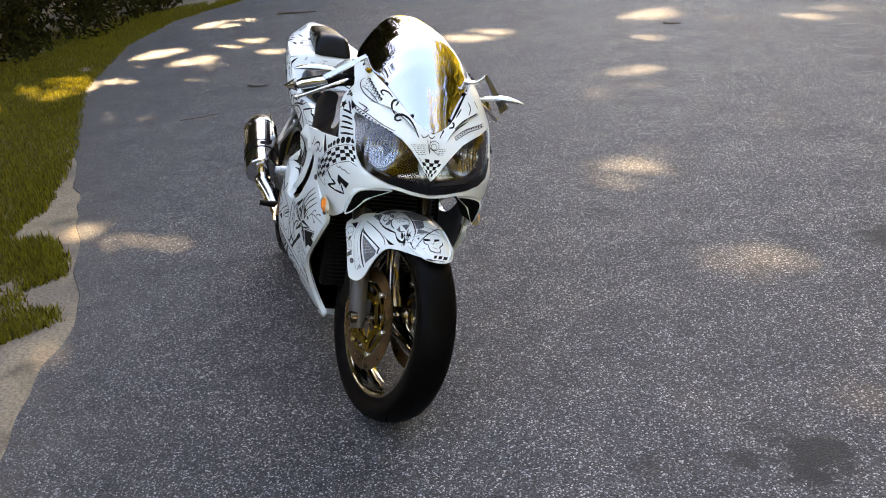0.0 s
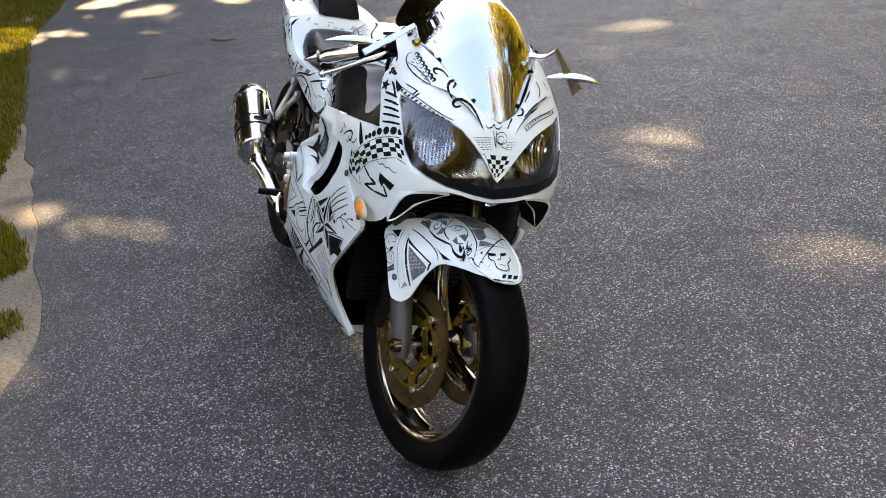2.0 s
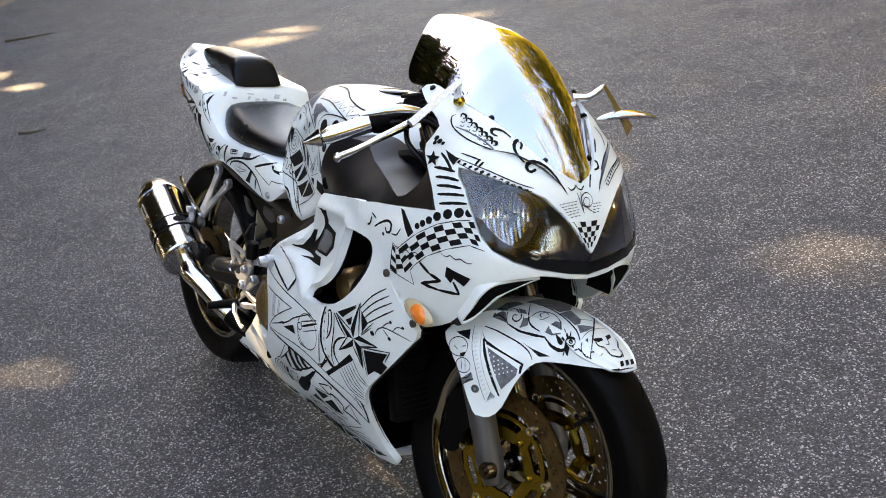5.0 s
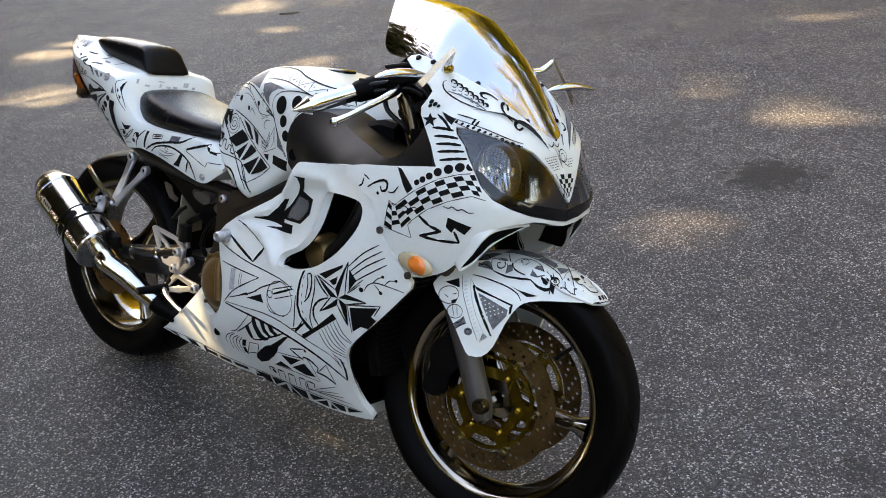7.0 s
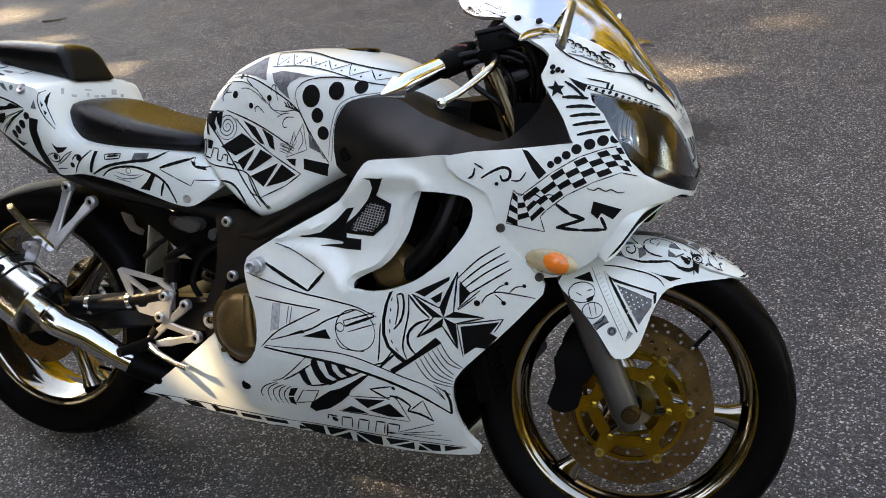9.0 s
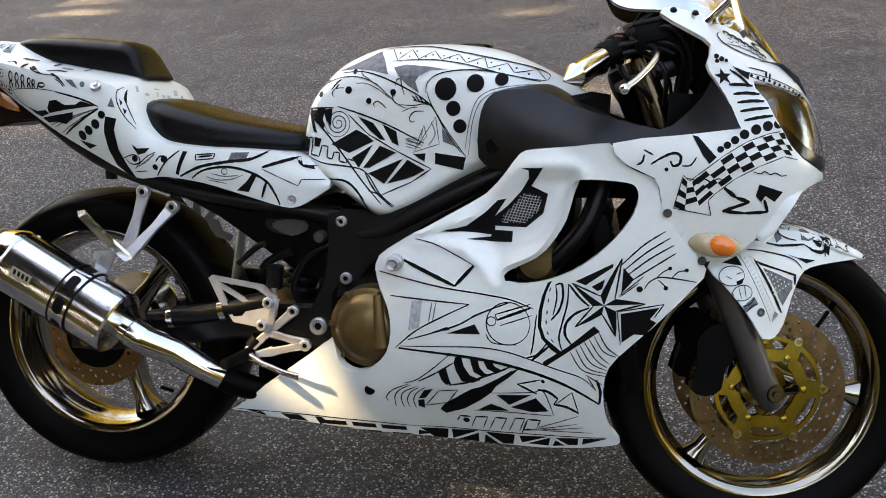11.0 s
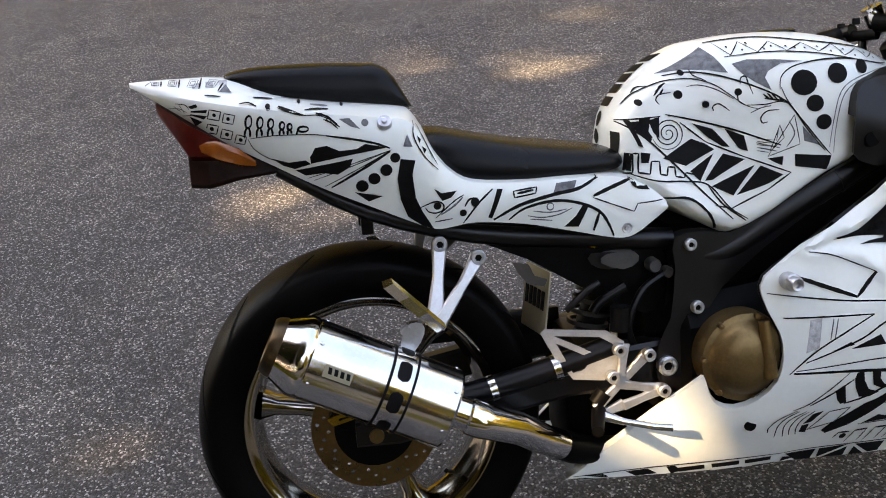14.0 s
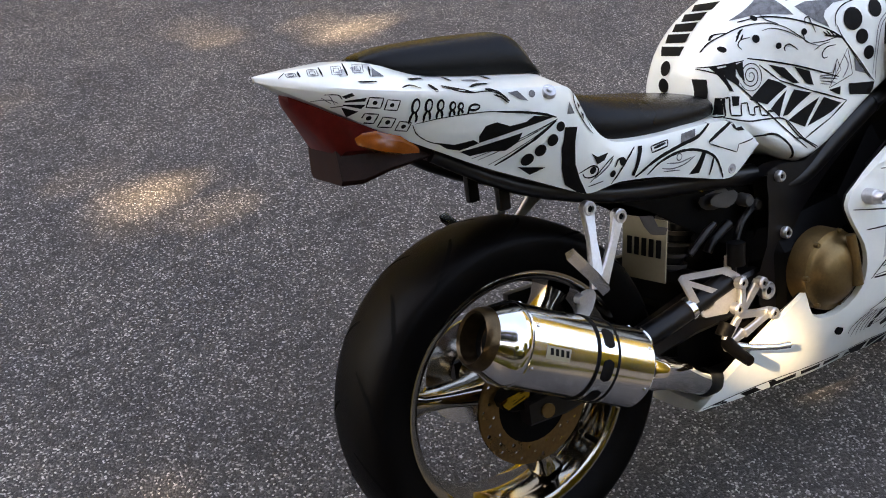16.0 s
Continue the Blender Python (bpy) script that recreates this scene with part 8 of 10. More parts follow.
sheet_of.checks(INK, 4, 9, [(1229.3, 715), (1273.9, 751.5), (1313.1, 776.7), (1350.6, 791.1), (1375.3, 796.7)], [(1261.4, 691.5), (1295.9, 719.7), (1337.5, 742.5), (1378.4, 758.6), (1400.7, 753.8)])
sheet_of.checks(INK, 5, 3, [(1208.5, 717.2), (1219.9, 707.5), (1230.6, 716.4)], [(1196.8, 665.1), (1226.1, 658.8), (1261.4, 690.3)])
sheet_of.line(INK, 1.7, [(1226.5, 716.9), (1273.3, 754.8), (1312.4, 780), (1349.9, 794.3), (1375.4, 799.1)], True)
sheet_of.line(INK, 1.7, [(1262.6, 688.2), (1296, 716.2), (1337.9, 739.2), (1379.1, 755.3), (1403.3, 749.7)], True)
sheet_of.line(INK, 1.8, [(1208.4, 720.7), (1219.8, 711), (1226.5, 716.9)], True)
sheet_of.line(INK, 1.8, [(1208.4, 720.7), (1195.3, 662.4), (1260.2, 650.9), (1253.2, 677), (1262.6, 688.2)], True)
sheet_of.begin("bead_drawing")
sheet_of.line(INK, 1.5, [(1302.3, 899.4), (1366.6, 883.2), (1419.7, 860.3)])
sheet_of.line(INK, 1.5, [(1312.5, 890.8), (1369.8, 872.5), (1420.9, 855.6)])
sheet_of.dot(INK, (1315.8, 892.3), 2.8)
sheet_of.dot(INK, (1326.9, 889.3), 2.8)
sheet_of.dot(INK, (1337.8, 886.2), 2.8)
sheet_of.dot(INK, (1347.8, 884.2), 2.9)
sheet_of.dot(INK, (1357.6, 881), 2.8)
sheet_of.dot(INK, (1367, 877.7), 2.7)
sheet_of.dot(INK, (1376.3, 874.5), 2.7)
sheet_of.dot(INK, (1385.6, 871.2), 2.8)
sheet_of.dot(INK, (1393.6, 867.7), 2.7)
sheet_of.dot(INK, (1400.2, 863.9), 3.1)
sheet_of.dot(INK, (1407.2, 860.2), 3.6)
sheet_of.dot(INK, (1414.7, 856.5), 3.3)
sheet_of = Paper(upper_cowl, "x")
sheet_of.begin("scroll_drawing")
sheet_of.line(INK, 4.4, [(-127.2, 939), (-132.8, 941.4), (-132, 947.2), (-125, 949.6), (-113.8, 946.8), (-105.8, 937.8)])
sheet_of.line(INK, 5, [(-99.8, 919.7), (-92.9, 927.4), (-95.3, 932.9), (-103.8, 929.9), (-110.1, 920.6), (-109.3, 909.4), (-103.5, 900.1)])
sheet_of.line(INK, 5.5, [(-87.7, 889.6), (-99.6, 885.8), (-104.7, 890.3), (-98.4, 898), (-83.3, 901.1), (-65.8, 893.5), (-53.6, 877.3), (-42.6, 853.5)])
sheet_of.line(INK, 4.4, [(46.2, 883.3), (59.6, 886.4), (63.7, 894.7), (56.8, 894.7), (34.8, 881), (18.1, 857)])
sheet_of.line(INK, 3.3, [(92.9, 930.8), (89, 926.2), (73.1, 909.9)])
sheet_of.line(INK, 2.9, [(119.5, 948.5), (126.2, 932.4), (116.8, 917.8)])
sheet_of.line(INK, 2.9, [(148.3, 921.2), (99.6, 904.3), (64.9, 882.9)])
sheet_of.line(INK, 2.9, [(108.8, 901.1), (79.2, 887.4), (56, 871)])
sheet_of.line(INK, 2.2, [(146.9, 949), (157.3, 930.2)])
sheet_of.line(INK, 2.4, [(-34, 860.3), (-29.6, 855.1), (-19.7, 857.6), (-14.9, 863.5)])
sheet_of.line(INK, 2.4, [(4.9, 860.7), (-3.9, 854.8), (-12, 857.5), (-13.6, 863.5)])
sheet_of.begin("check_drawing")
sheet_of.checks(INK, 5, 6, [(-47.1, 803.7), (-10.3, 802.2), (29.9, 802.5)], [(-11, 755.8), (-6.4, 755.8), (4.1, 758.2)])
sheet_of = Paper(upper_cowl, "y")
sheet_of.begin("bolt_drawing")
sheet_of.line(INK, 7.2, [(1279.1, 700.3), (1300.8, 683.6), (1324.8, 675.9)], True)
sheet_of.line(INK, 6.1, [(1324.8, 675.9), (1279, 659.2), (1317.8, 655.9), (1358.4, 657.9), (1350, 680.2)], True)
sheet_of.fill(INK, [(1338.7, 707.3), (1382.1, 693.8), (1368.6, 675.8), (1351.2, 687), (1344.9, 676.3), (1334.4, 687.1)])
sheet_of.begin("feather_drawing")
sheet_of.fill(INK, [(1261.5, 903.4), (1268.9, 894.9), (1279.1, 894.7), (1273.5, 888.1), (1279.7, 878.5), (1268.9, 883.7), (1261, 876.8), (1261.3, 887.1), (1250.9, 892.3), (1260.8, 894.2)])
sheet_of.dot(INK, (1254.3, 924.3), 4.5)
sheet_of.dot(INK, (1263.4, 919.9), 4.5)
sheet_of.dot(INK, (1255.6, 916.2), 3.9)
sheet_of.dot(INK, (1271.3, 917.5), 3.3)
sheet_of.line(INK, 4.4, [(1277.5, 901.7), (1295.8, 890), (1313.5, 874.3)])
sheet_of.fill(INK, [(1281.8, 908.2), (1312.9, 896.5), (1310.2, 885.2), (1297.4, 893.2)])
sheet_of.line(INK, 2.2, [(1310.6, 906.4), (1329.4, 902.7), (1344.9, 898.8)])
sheet_of.line(INK, 4.4, [(1342.2, 890.6), (1342.5, 900.6)])
sheet_of.line(INK, 4.4, [(1348.7, 887.1), (1349.5, 897.1)])
sheet_of.line(INK, 2.4, [(1212.7, 715.9), (1228.7, 712.7), (1233.6, 706.8), (1244.3, 715), (1256.2, 710.1), (1267.7, 716.1), (1281.3, 711.5)])
sheet_of = Paper(upper_cowl, "y")
sheet_of.begin("scroll_drawing")
sheet_of.line(INK, 5, [(1152.5, 738.2), (1171.7, 750.7), (1190.3, 758.1), (1201.7, 753.5), (1200.8, 740.7), (1190.3, 736.4), (1185.3, 745.2)])
sheet_of.line(INK, 3.9, [(1128.6, 736.3), (1137.5, 741.7), (1140.8, 754.7)])
sheet_of.line(INK, 3.3, [(1139.4, 762.5), (1155.7, 754.2)])
sheet_of.line(INK, 2.9, [(1204.7, 736.9), (1219.1, 738.3), (1229.1, 752.2)])
sheet_of.dot(INK, (1179.5, 730), 3.6)
sheet_of.fill(INK, [(1219.4, 789.5), (1229.5, 787.7), (1262.5, 752.8), (1251, 741), (1238.9, 756.2)])
sheet_of.line(INK, 2.2, [(1328, 728.8), (1338.8, 725.7), (1346, 729.6), (1356.5, 724.5), (1365.2, 727.2), (1376.3, 722), (1385.6, 723.5)])
sheet_of = Paper(side_fairing, "y")
sheet_of.begin("mesh_drawing")
sheet_of.fill(INK, [(923.7, 723.1), (967.6, 726.1), (945.9, 691.2), (976.3, 677.6), (969.0, 642.4), (939.3, 615.2), (882.4, 614.6), (882.1, 607.2), (915.3, 607.3), (914.5, 586.8), (880.5, 585.7), (828.7, 587.8), (874.8, 594.4), (875.9, 598.0), (839.3, 600.2), (784.5, 603.3), (831.1, 608.6), (870.7, 625.2), (903.2, 652.5), (927.4, 680.8), (942.1, 705.8), (941.3, 720.2)])
sheet_of.line(CHALK, 1.5, [(893.7, 626.2), (897.2, 635.4)])
sheet_of.line(CHALK, 1.5, [(898.1, 622.7), (907.1, 647.5)])
sheet_of.line(CHALK, 1.5, [(903.6, 621.6), (917.8, 661.8)])
sheet_of.line(CHALK, 1.5, [(909.7, 622.7), (928.7, 676.2)])
sheet_of.line(CHALK, 1.5, [(915.2, 621.6), (934.0, 676.9)])
sheet_of.line(CHALK, 1.5, [(921.4, 622.7), (938.6, 675.4)])
sheet_of.line(CHALK, 1.5, [(926.9, 621.7), (944.9, 676.5)])
sheet_of.line(CHALK, 1.5, [(933.0, 622.8), (950.3, 675.4)])
sheet_of.line(CHALK, 1.5, [(939.8, 626.0), (955.9, 674.3)])
sheet_of.line(CHALK, 1.5, [(948.0, 633.7), (961.5, 673.3)])
sheet_of.line(CHALK, 1.5, [(956.3, 641.4), (964.5, 665.6)])
sheet_of.line(CHALK, 1.5, [(928.2, 674.7), (963.1, 670.7)])
sheet_of.line(CHALK, 1.5, [(924.8, 670.2), (964.7, 665.6)])
sheet_of.line(CHALK, 1.5, [(921.1, 665.5), (963.6, 660.7)])
sheet_of.line(CHALK, 1.5, [(917.5, 660.9), (962.6, 655.9)])
sheet_of.line(CHALK, 1.5, [(914.2, 656.3), (961.7, 651.0)])
sheet_of.line(CHALK, 1.5, [(910.5, 651.6), (960.8, 646.2)])
sheet_of.line(CHALK, 1.5, [(906.8, 646.9), (954.6, 641.8)])
sheet_of.line(CHALK, 1.5, [(903.5, 642.4), (951.2, 637.2)])
sheet_of.line(CHALK, 1.5, [(899.7, 637.6), (947.8, 632.6)])
sheet_of.line(CHALK, 1.5, [(895.9, 632.9), (941.8, 628.2)])
sheet_of.line(CHALK, 1.5, [(894.8, 627.9), (938.5, 623.7)])
sheet_of.line(CHALK, 1.5, [(893.8, 622.9), (906.6, 621.6)])
sheet_of = Paper(fuel_tank, "y")
sheet_of.begin("crenel_drawing")
sheet_of.fill(INK, [(465.7, 794.6), (473.4, 793.2), (469.3, 759), (462.5, 759.1)])
sheet_of.fill(INK, [(474.9, 759.8), (485.5, 757.9), (482.1, 727.8), (472.9, 728.5)])
sheet_of.fill(INK, [(498.7, 759.3), (514.4, 756.3), (510.3, 740.2), (498.6, 740.8)])
sheet_of.fill(INK, [(480, 813.4), (487.2, 815.3), (503.8, 766.7), (495.8, 770.1)])
sheet_of.fill(INK, [(500.5, 814.9), (519.9, 817.5), (513.5, 790.1), (506.4, 785.8)])
sheet_of.line(INK, 3.3, [(473.8, 723.4), (484.5, 724.8), (486.4, 757.9), (495, 757.5), (492.5, 724.8), (510.8, 721.1), (515.3, 742.7), (528.7, 741.8), (528.1, 719.8), (539.4, 717.1), (542.2, 731.1), (554, 730.2), (554, 714), (568.7, 710.8), (572.6, 719.1), (586.1, 715.2)], True)
sheet_of = Paper(tail_cowl, "y")
sheet_of.begin("square_drawing")
sheet_of.line(INK, 2, [(-219.5, 890.1), (-200.7, 885.9), (-205.7, 871.7), (-224.6, 875.8), (-219.5, 890.1)], True)
sheet_of.line(INK, 2, [(-196, 882.7), (-178.7, 878.6), (-183.6, 864.5), (-200.9, 868.5), (-196, 882.7)], True)
sheet_of.line(INK, 2, [(-225.6, 866.9), (-207.7, 863), (-213.3, 849.3), (-231.5, 853.5), (-225.6, 866.9)], True)
sheet_of.line(INK, 2, [(-202.2, 857.7), (-185, 852.8), (-190.4, 839.1), (-208.2, 843), (-202.2, 857.7)], True)
sheet_of.line(INK, 2, [(-179.8, 847.5), (-164, 842.6), (-168.9, 830), (-185.2, 833.8), (-179.8, 847.5)], True)
sheet_of.dot(INK, (-212.5, 880.9), 3.3)
sheet_of.dot(INK, (-190.2, 873.6), 3.2)
sheet_of.dot(INK, (-219.9, 858.7), 3.7)
sheet_of.dot(INK, (-195.7, 848.4), 3.5)
sheet_of.dot(INK, (-174.4, 838.3), 3.4)
sheet_of.begin("dots_and_band")
sheet_of.dot(INK, (69.3, 793.2), 8.1)
sheet_of.dot(INK, (53.7, 774.4), 9.7)
sheet_of.dot(INK, (33.9, 761.4), 9.8)
sheet_of.dot(INK, (13.9, 750), 10.2)
sheet_of.fill(INK, [(0.7, 739.9), (46.3, 730.6), (22.8, 722.1)])
sheet_of.fill(INK, [(77.5, 790.5), (101.6, 786.3), (95.3, 763.9), (98.6, 724.5), (109.2, 698.8), (127, 667), (108.4, 673.6), (85.2, 691.5), (74.3, 722.4), (70.7, 757.3)])
sheet_of.begin("curl_drawing")
sheet_of.line(INK, 2.6, [(105.2, 706.1), (117.3, 711.1), (132, 714.8), (142.9, 708.9), (141.9, 699.1), (130, 695.1), (118.7, 698), (113.8, 705.4)])
sheet_of.dot(INK, (133.1, 706.8), 6.4)
sheet_of.fill(INK, [(128.6, 736.7), (141, 727.7), (166.8, 729.1), (156.3, 718.5), (141.6, 715)])
sheet_of.line(INK, 2.2, [(130, 686), (158.3, 710.6), (178.5, 721.2)])
sheet_of.line(WASH, 3.3, [(139.2, 691.3), (159.5, 703.5), (176.2, 717.5)])
sheet_of.line(INK, 2.2, [(128.3, 679.1), (157.5, 682.6)])
sheet_of.dot(INK, (196.3, 707.8), 7.2)
sheet_of.dot(INK, (175.6, 691), 5.9)
sheet_of.line(INK, 3.3, [(178.5, 701.7), (187.2, 712.6), (200.6, 713.2)])
sheet_of.begin("reed_drawing")
sheet_of.fill(INK, [(217.7, 678.8), (235.3, 724.7), (244.8, 723.8), (224.2, 676.1)])
sheet_of.line(INK, 3.3, [(175.8, 672.6), (200.6, 703.6), (227.7, 725.5)])
sheet_of.line(INK, 6.1, [(226.9, 673.7), (271.6, 694.6), (330.4, 706.7), (374.6, 712.4), (411.1, 728.8)])
sheet_of.line(INK, 2.9, [(262.4, 718.3), (303.1, 721.7), (300.1, 711.7), (263.2, 707.9), (262.4, 718.3)], True)
sheet_of.line(INK, 4.4, [(268.6, 714), (296.9, 717.6)])
sheet_of.fill(WASH, [(337.2, 724.7), (373.3, 726.6), (367.8, 713.1), (330.7, 709.5)])
sheet_of.line(INK, 5, [(252.7, 671.3), (280.7, 688.7), (329.4, 696.3), (372.3, 688.9), (409.7, 670.3), (427.6, 643.6), (436.4, 621.5)])
sheet_of.fill(INK, [(381.7, 686), (391.1, 682.1), (372.5, 647.4), (347.5, 649.9), (367.8, 666.9)])
sheet_of.line(INK, 5.5, [(409.6, 668.4), (399.1, 637.6)])
sheet_of.line(WASH, 2.2, [(284.6, 675.4), (308.2, 670), (337.2, 672.1), (361.9, 681.4)])
sheet_of.line(WASH, 2.2, [(294.7, 682.3), (323.1, 677.5), (352.2, 680.4)])
sheet_of.ring(WASH, (323.8, 687.3), 5.8, 2.2)
sheet_of.line(WASH, 2.2, [(289, 668.8), (327, 663.1)])
sheet_of.begin("flag")
sheet_of.line(INK, 6.6, [(400.3, 697.3), (432.8, 708), (470.2, 719)])
sheet_of.line(INK, 6.6, [(470.2, 719), (480.3, 703.3)])
sheet_of.line(INK, 6.6, [(480.3, 703.3), (512.3, 698.3)])
sheet_of.line(INK, 2.2, [(400, 694.5), (434.9, 679.2), (473.1, 663.1), (480.2, 675.8), (527.8, 677.1)], True)
sheet_of.begin("pen_mark")
sheet_of.line(INK, 2.2, [(-226.5, 912.7), (-200.1, 908.8)])
sheet_of.line(INK, 3.3, [(-109.2, 886.7), (-92.5, 879.8), (-69.6, 871.3)])
sheet_of.line(INK, 3.3, [(-50.2, 872.4), (-32.1, 866.1), (-14.6, 848.5)])
sheet_of.line(WASH, 2.2, [(-104.3, 899.5), (-75.7, 894.3)])
sheet_of.dot(INK, (-125.9, 888.1), 4)
sheet_of.line(INK, 2.2, [(-148.7, 903.1), (-119.1, 898.8)])
sheet_of.dot(INK, (-76.3, 890.6), 2.9)
sheet_of.dot(INK, (-6.6, 880.6), 2.8)
sheet_of.line(WASH, 2.2, [(-57.9, 885.3), (-30, 880.9)])
sheet_of.fill(HATCH, [(-248.3, 931.2), (-235.5, 933), (-234.9, 924.6), (-245.6, 923.5)])
sheet_of.fill(HATCH, [(-224.9, 933.1), (-212.6, 933.9), (-212.8, 924.7), (-224.2, 923.7)])
sheet_of.fill(HATCH, [(-204.4, 934.2), (-190.6, 933.8), (-190.1, 924.7), (-201.2, 924.7)])
sheet_of = Paper(front_fender, "y")
sheet_of.begin("fender_triangle")
sheet_of.line(INK, 5, [(1332.2, 549.7), (1359.4, 503.8), (1387.2, 453.5)])
sheet_of.fill(INK, [(1322.0, 559.2), (1335.6, 548.5), (1369.4, 537.6), (1416.7, 523.8), (1416.3, 519.8), (1383.1, 530.5), (1342.2, 541.2)])
sheet_of.fill(INK, [(1416.7, 523.8), (1416.5, 505.6), (1412.7, 503.7), (1411.0, 518.5)])
sheet_of.fill(WASH, [(1346.5, 536.8), (1376.9, 525.6), (1409.2, 511.8), (1409.0, 499.0), (1399.5, 483.5), (1389.3, 466.6), (1366.9, 504.4)])
sheet_of.dot(WHITE, (1354.4, 527.9), 1.4)
sheet_of.dot(WHITE, (1363.6, 523.8), 1.4)
sheet_of.dot(WHITE, (1372.7, 519.5), 1.4)
sheet_of.dot(WHITE, (1381.9, 515.1), 1.4)
sheet_of.dot(WHITE, (1391.1, 510.7), 1.4)
sheet_of.dot(WHITE, (1400.3, 506.2), 1.4)
sheet_of.dot(WHITE, (1357.3, 520.2), 1.4)
sheet_of.dot(WHITE, (1366.4, 515.9), 1.4)
sheet_of.dot(WHITE, (1375.6, 511.6), 1.4)
sheet_of.dot(WHITE, (1384.7, 507.1), 1.4)
sheet_of.dot(WHITE, (1393.9, 502.6), 1.4)
sheet_of.dot(WHITE, (1360.1, 512.4), 1.4)
sheet_of.dot(WHITE, (1369.3, 508.0), 1.4)
sheet_of.dot(WHITE, (1378.4, 503.6), 1.4)
sheet_of.dot(WHITE, (1387.6, 499.0), 1.4)
sheet_of.dot(WHITE, (1363.0, 504.4), 1.4)
sheet_of.dot(WHITE, (1372.1, 500.0), 1.4)
sheet_of.dot(WHITE, (1381.2, 495.5), 1.4)
sheet_of.dot(WHITE, (1365.8, 496.4), 1.4)
sheet_of.dot(WHITE, (1374.9, 491.9), 1.4)
sheet_of.dot(WHITE, (1368.6, 488.3), 1.4)
sheet_of.line(INK, 2.4, [(1321.0, 567.7), (1343.8, 566.5), (1367.4, 562.7), (1391.0, 558.1), (1408.1, 552.7), (1420.5, 545.7), (1429.3, 534.6)])
sheet_of.fill(INK, [(1400.9, 559.6), (1421.3, 554.2), (1458.4, 549.4), (1448.5, 546.2), (1439.3, 543.4), (1421.4, 552.3)])
sheet_of.begin("pen_mark")
sheet_of.line(WASH, 1.4, [(1300.6, 564.6), (1332.5, 503.6), (1364.4, 439.1)])
sheet_of.line(HATCH, 1.2, [(1322.0, 559.2), (1349.1, 501.0), (1375.0, 453.1)])
sheet_of.line(HATCH, 1.1, [(1309.5, 550.5), (1316.4, 555.2)])
sheet_of.line(HATCH, 1.1, [(1313.5, 543.9), (1320.2, 548.6)])
sheet_of.line(HATCH, 1.1, [(1317.5, 537.2), (1324.0, 541.9)])
sheet_of.line(HATCH, 1.1, [(1321.4, 530.4), (1327.7, 535.2)])
sheet_of.line(HATCH, 1.1, [(1325.2, 523.4), (1331.4, 528.2)])
sheet_of.line(HATCH, 1.1, [(1329.0, 516.2), (1335.0, 521.2)])
sheet_of.line(HATCH, 1.1, [(1332.8, 509.0), (1338.7, 514.0)])
sheet_of.line(HATCH, 1.1, [(1336.6, 501.8), (1342.3, 506.8)])
sheet_of.line(HATCH, 1.1, [(1340.3, 494.6), (1345.9, 499.6)])
sheet_of.line(HATCH, 1.1, [(1344.1, 487.4), (1349.4, 492.3)])
sheet_of.line(HATCH, 1.1, [(1347.9, 480.1), (1353.0, 484.9)])
sheet_of.line(HATCH, 1.1, [(1351.6, 472.7), (1356.6, 477.5)])
sheet_of.line(HATCH, 1.1, [(1355.3, 465.1), (1360.1, 470.0)])
sheet_of.line(HATCH, 1.1, [(1359.0, 457.5), (1363.7, 462.4)])
sheet_of.line(HATCH, 1.1, [(1362.8, 449.8), (1367.3, 454.6)])
sheet_of.line(HATCH, 1.1, [(1366.5, 441.9), (1370.8, 446.9)])
sheet_of.line(WASH, 1.2, [(1367.8, 436.3), (1372.2, 457.4)])
sheet_of.line(WASH, 1.2, [(1370.0, 438.4), (1373.2, 456.7)])
sheet_of.line(WASH, 1.2, [(1372.2, 440.5), (1374.2, 455.9)])
sheet_of.line(WASH, 1.2, [(1374.4, 442.6), (1375.3, 455.2)])
sheet_of.line(WASH, 1.2, [(1376.5, 444.7), (1376.3, 454.5)])
sheet_of.line(WASH, 1.2, [(1378.7, 446.7), (1377.3, 453.8)])
sheet_of.line(WASH, 1.2, [(1380.9, 448.8), (1378.3, 453.0)])
sheet_of.fill(INK, [(1270.2, 544.0), (1298.1, 556.7), (1307.1, 539.9), (1289.3, 541.6)])
sheet_of.line(INK, 1.8, [(1310.4, 523.9), (1308.6, 516.0), (1302.6, 509.1), (1293.5, 504.5), (1283.2, 503.4), (1273.8, 506.0), (1266.9, 511.5), (1264.1, 519.0), (1265.9, 526.8), (1271.9, 533.5), (1281.0, 537.7), (1291.3, 538.7), (1300.8, 536.3), (1307.6, 531.1), (1310.4, 523.9)])
sheet_of.line(INK, 1.8, [(1325.4, 492.8), (1324.1, 486.4), (1319.6, 481.0), (1312.7, 477.4), (1304.9, 476.4), (1297.6, 478.4), (1290.3, 488.8), (1291.6, 495.2), (1296.2, 500.8), (1303.2, 504.4), (1311.0, 505.3), (1318.2, 503.3), (1323.3, 498.8), (1325.4, 492.8)])
sheet_of.line(INK, 1.4, [(1300.4, 502.0), (1306.8, 480.4)])
sheet_of.line(INK, 1.4, [(1310.6, 504.3), (1315.2, 483.1)])
sheet_of.fill(INK, [(1295.5, 510.9), (1309.7, 518.7), (1306.9, 508.7), (1298.6, 504.3)])
sheet_of.line(INK, 2, [(1277.1, 520.3), (1287.7, 515.6)])
sheet_of.line(INK, 2, [(1295.8, 524.0), (1305.7, 528.4)])
sheet_of.fill(WASH, [(1309.5, 465.4), (1329.6, 484.7), (1337.8, 471.8), (1316.9, 456.1)])
sheet_of.line(INK, 2, [(1309.5, 465.4), (1324.3, 472.9), (1329.6, 484.7)])
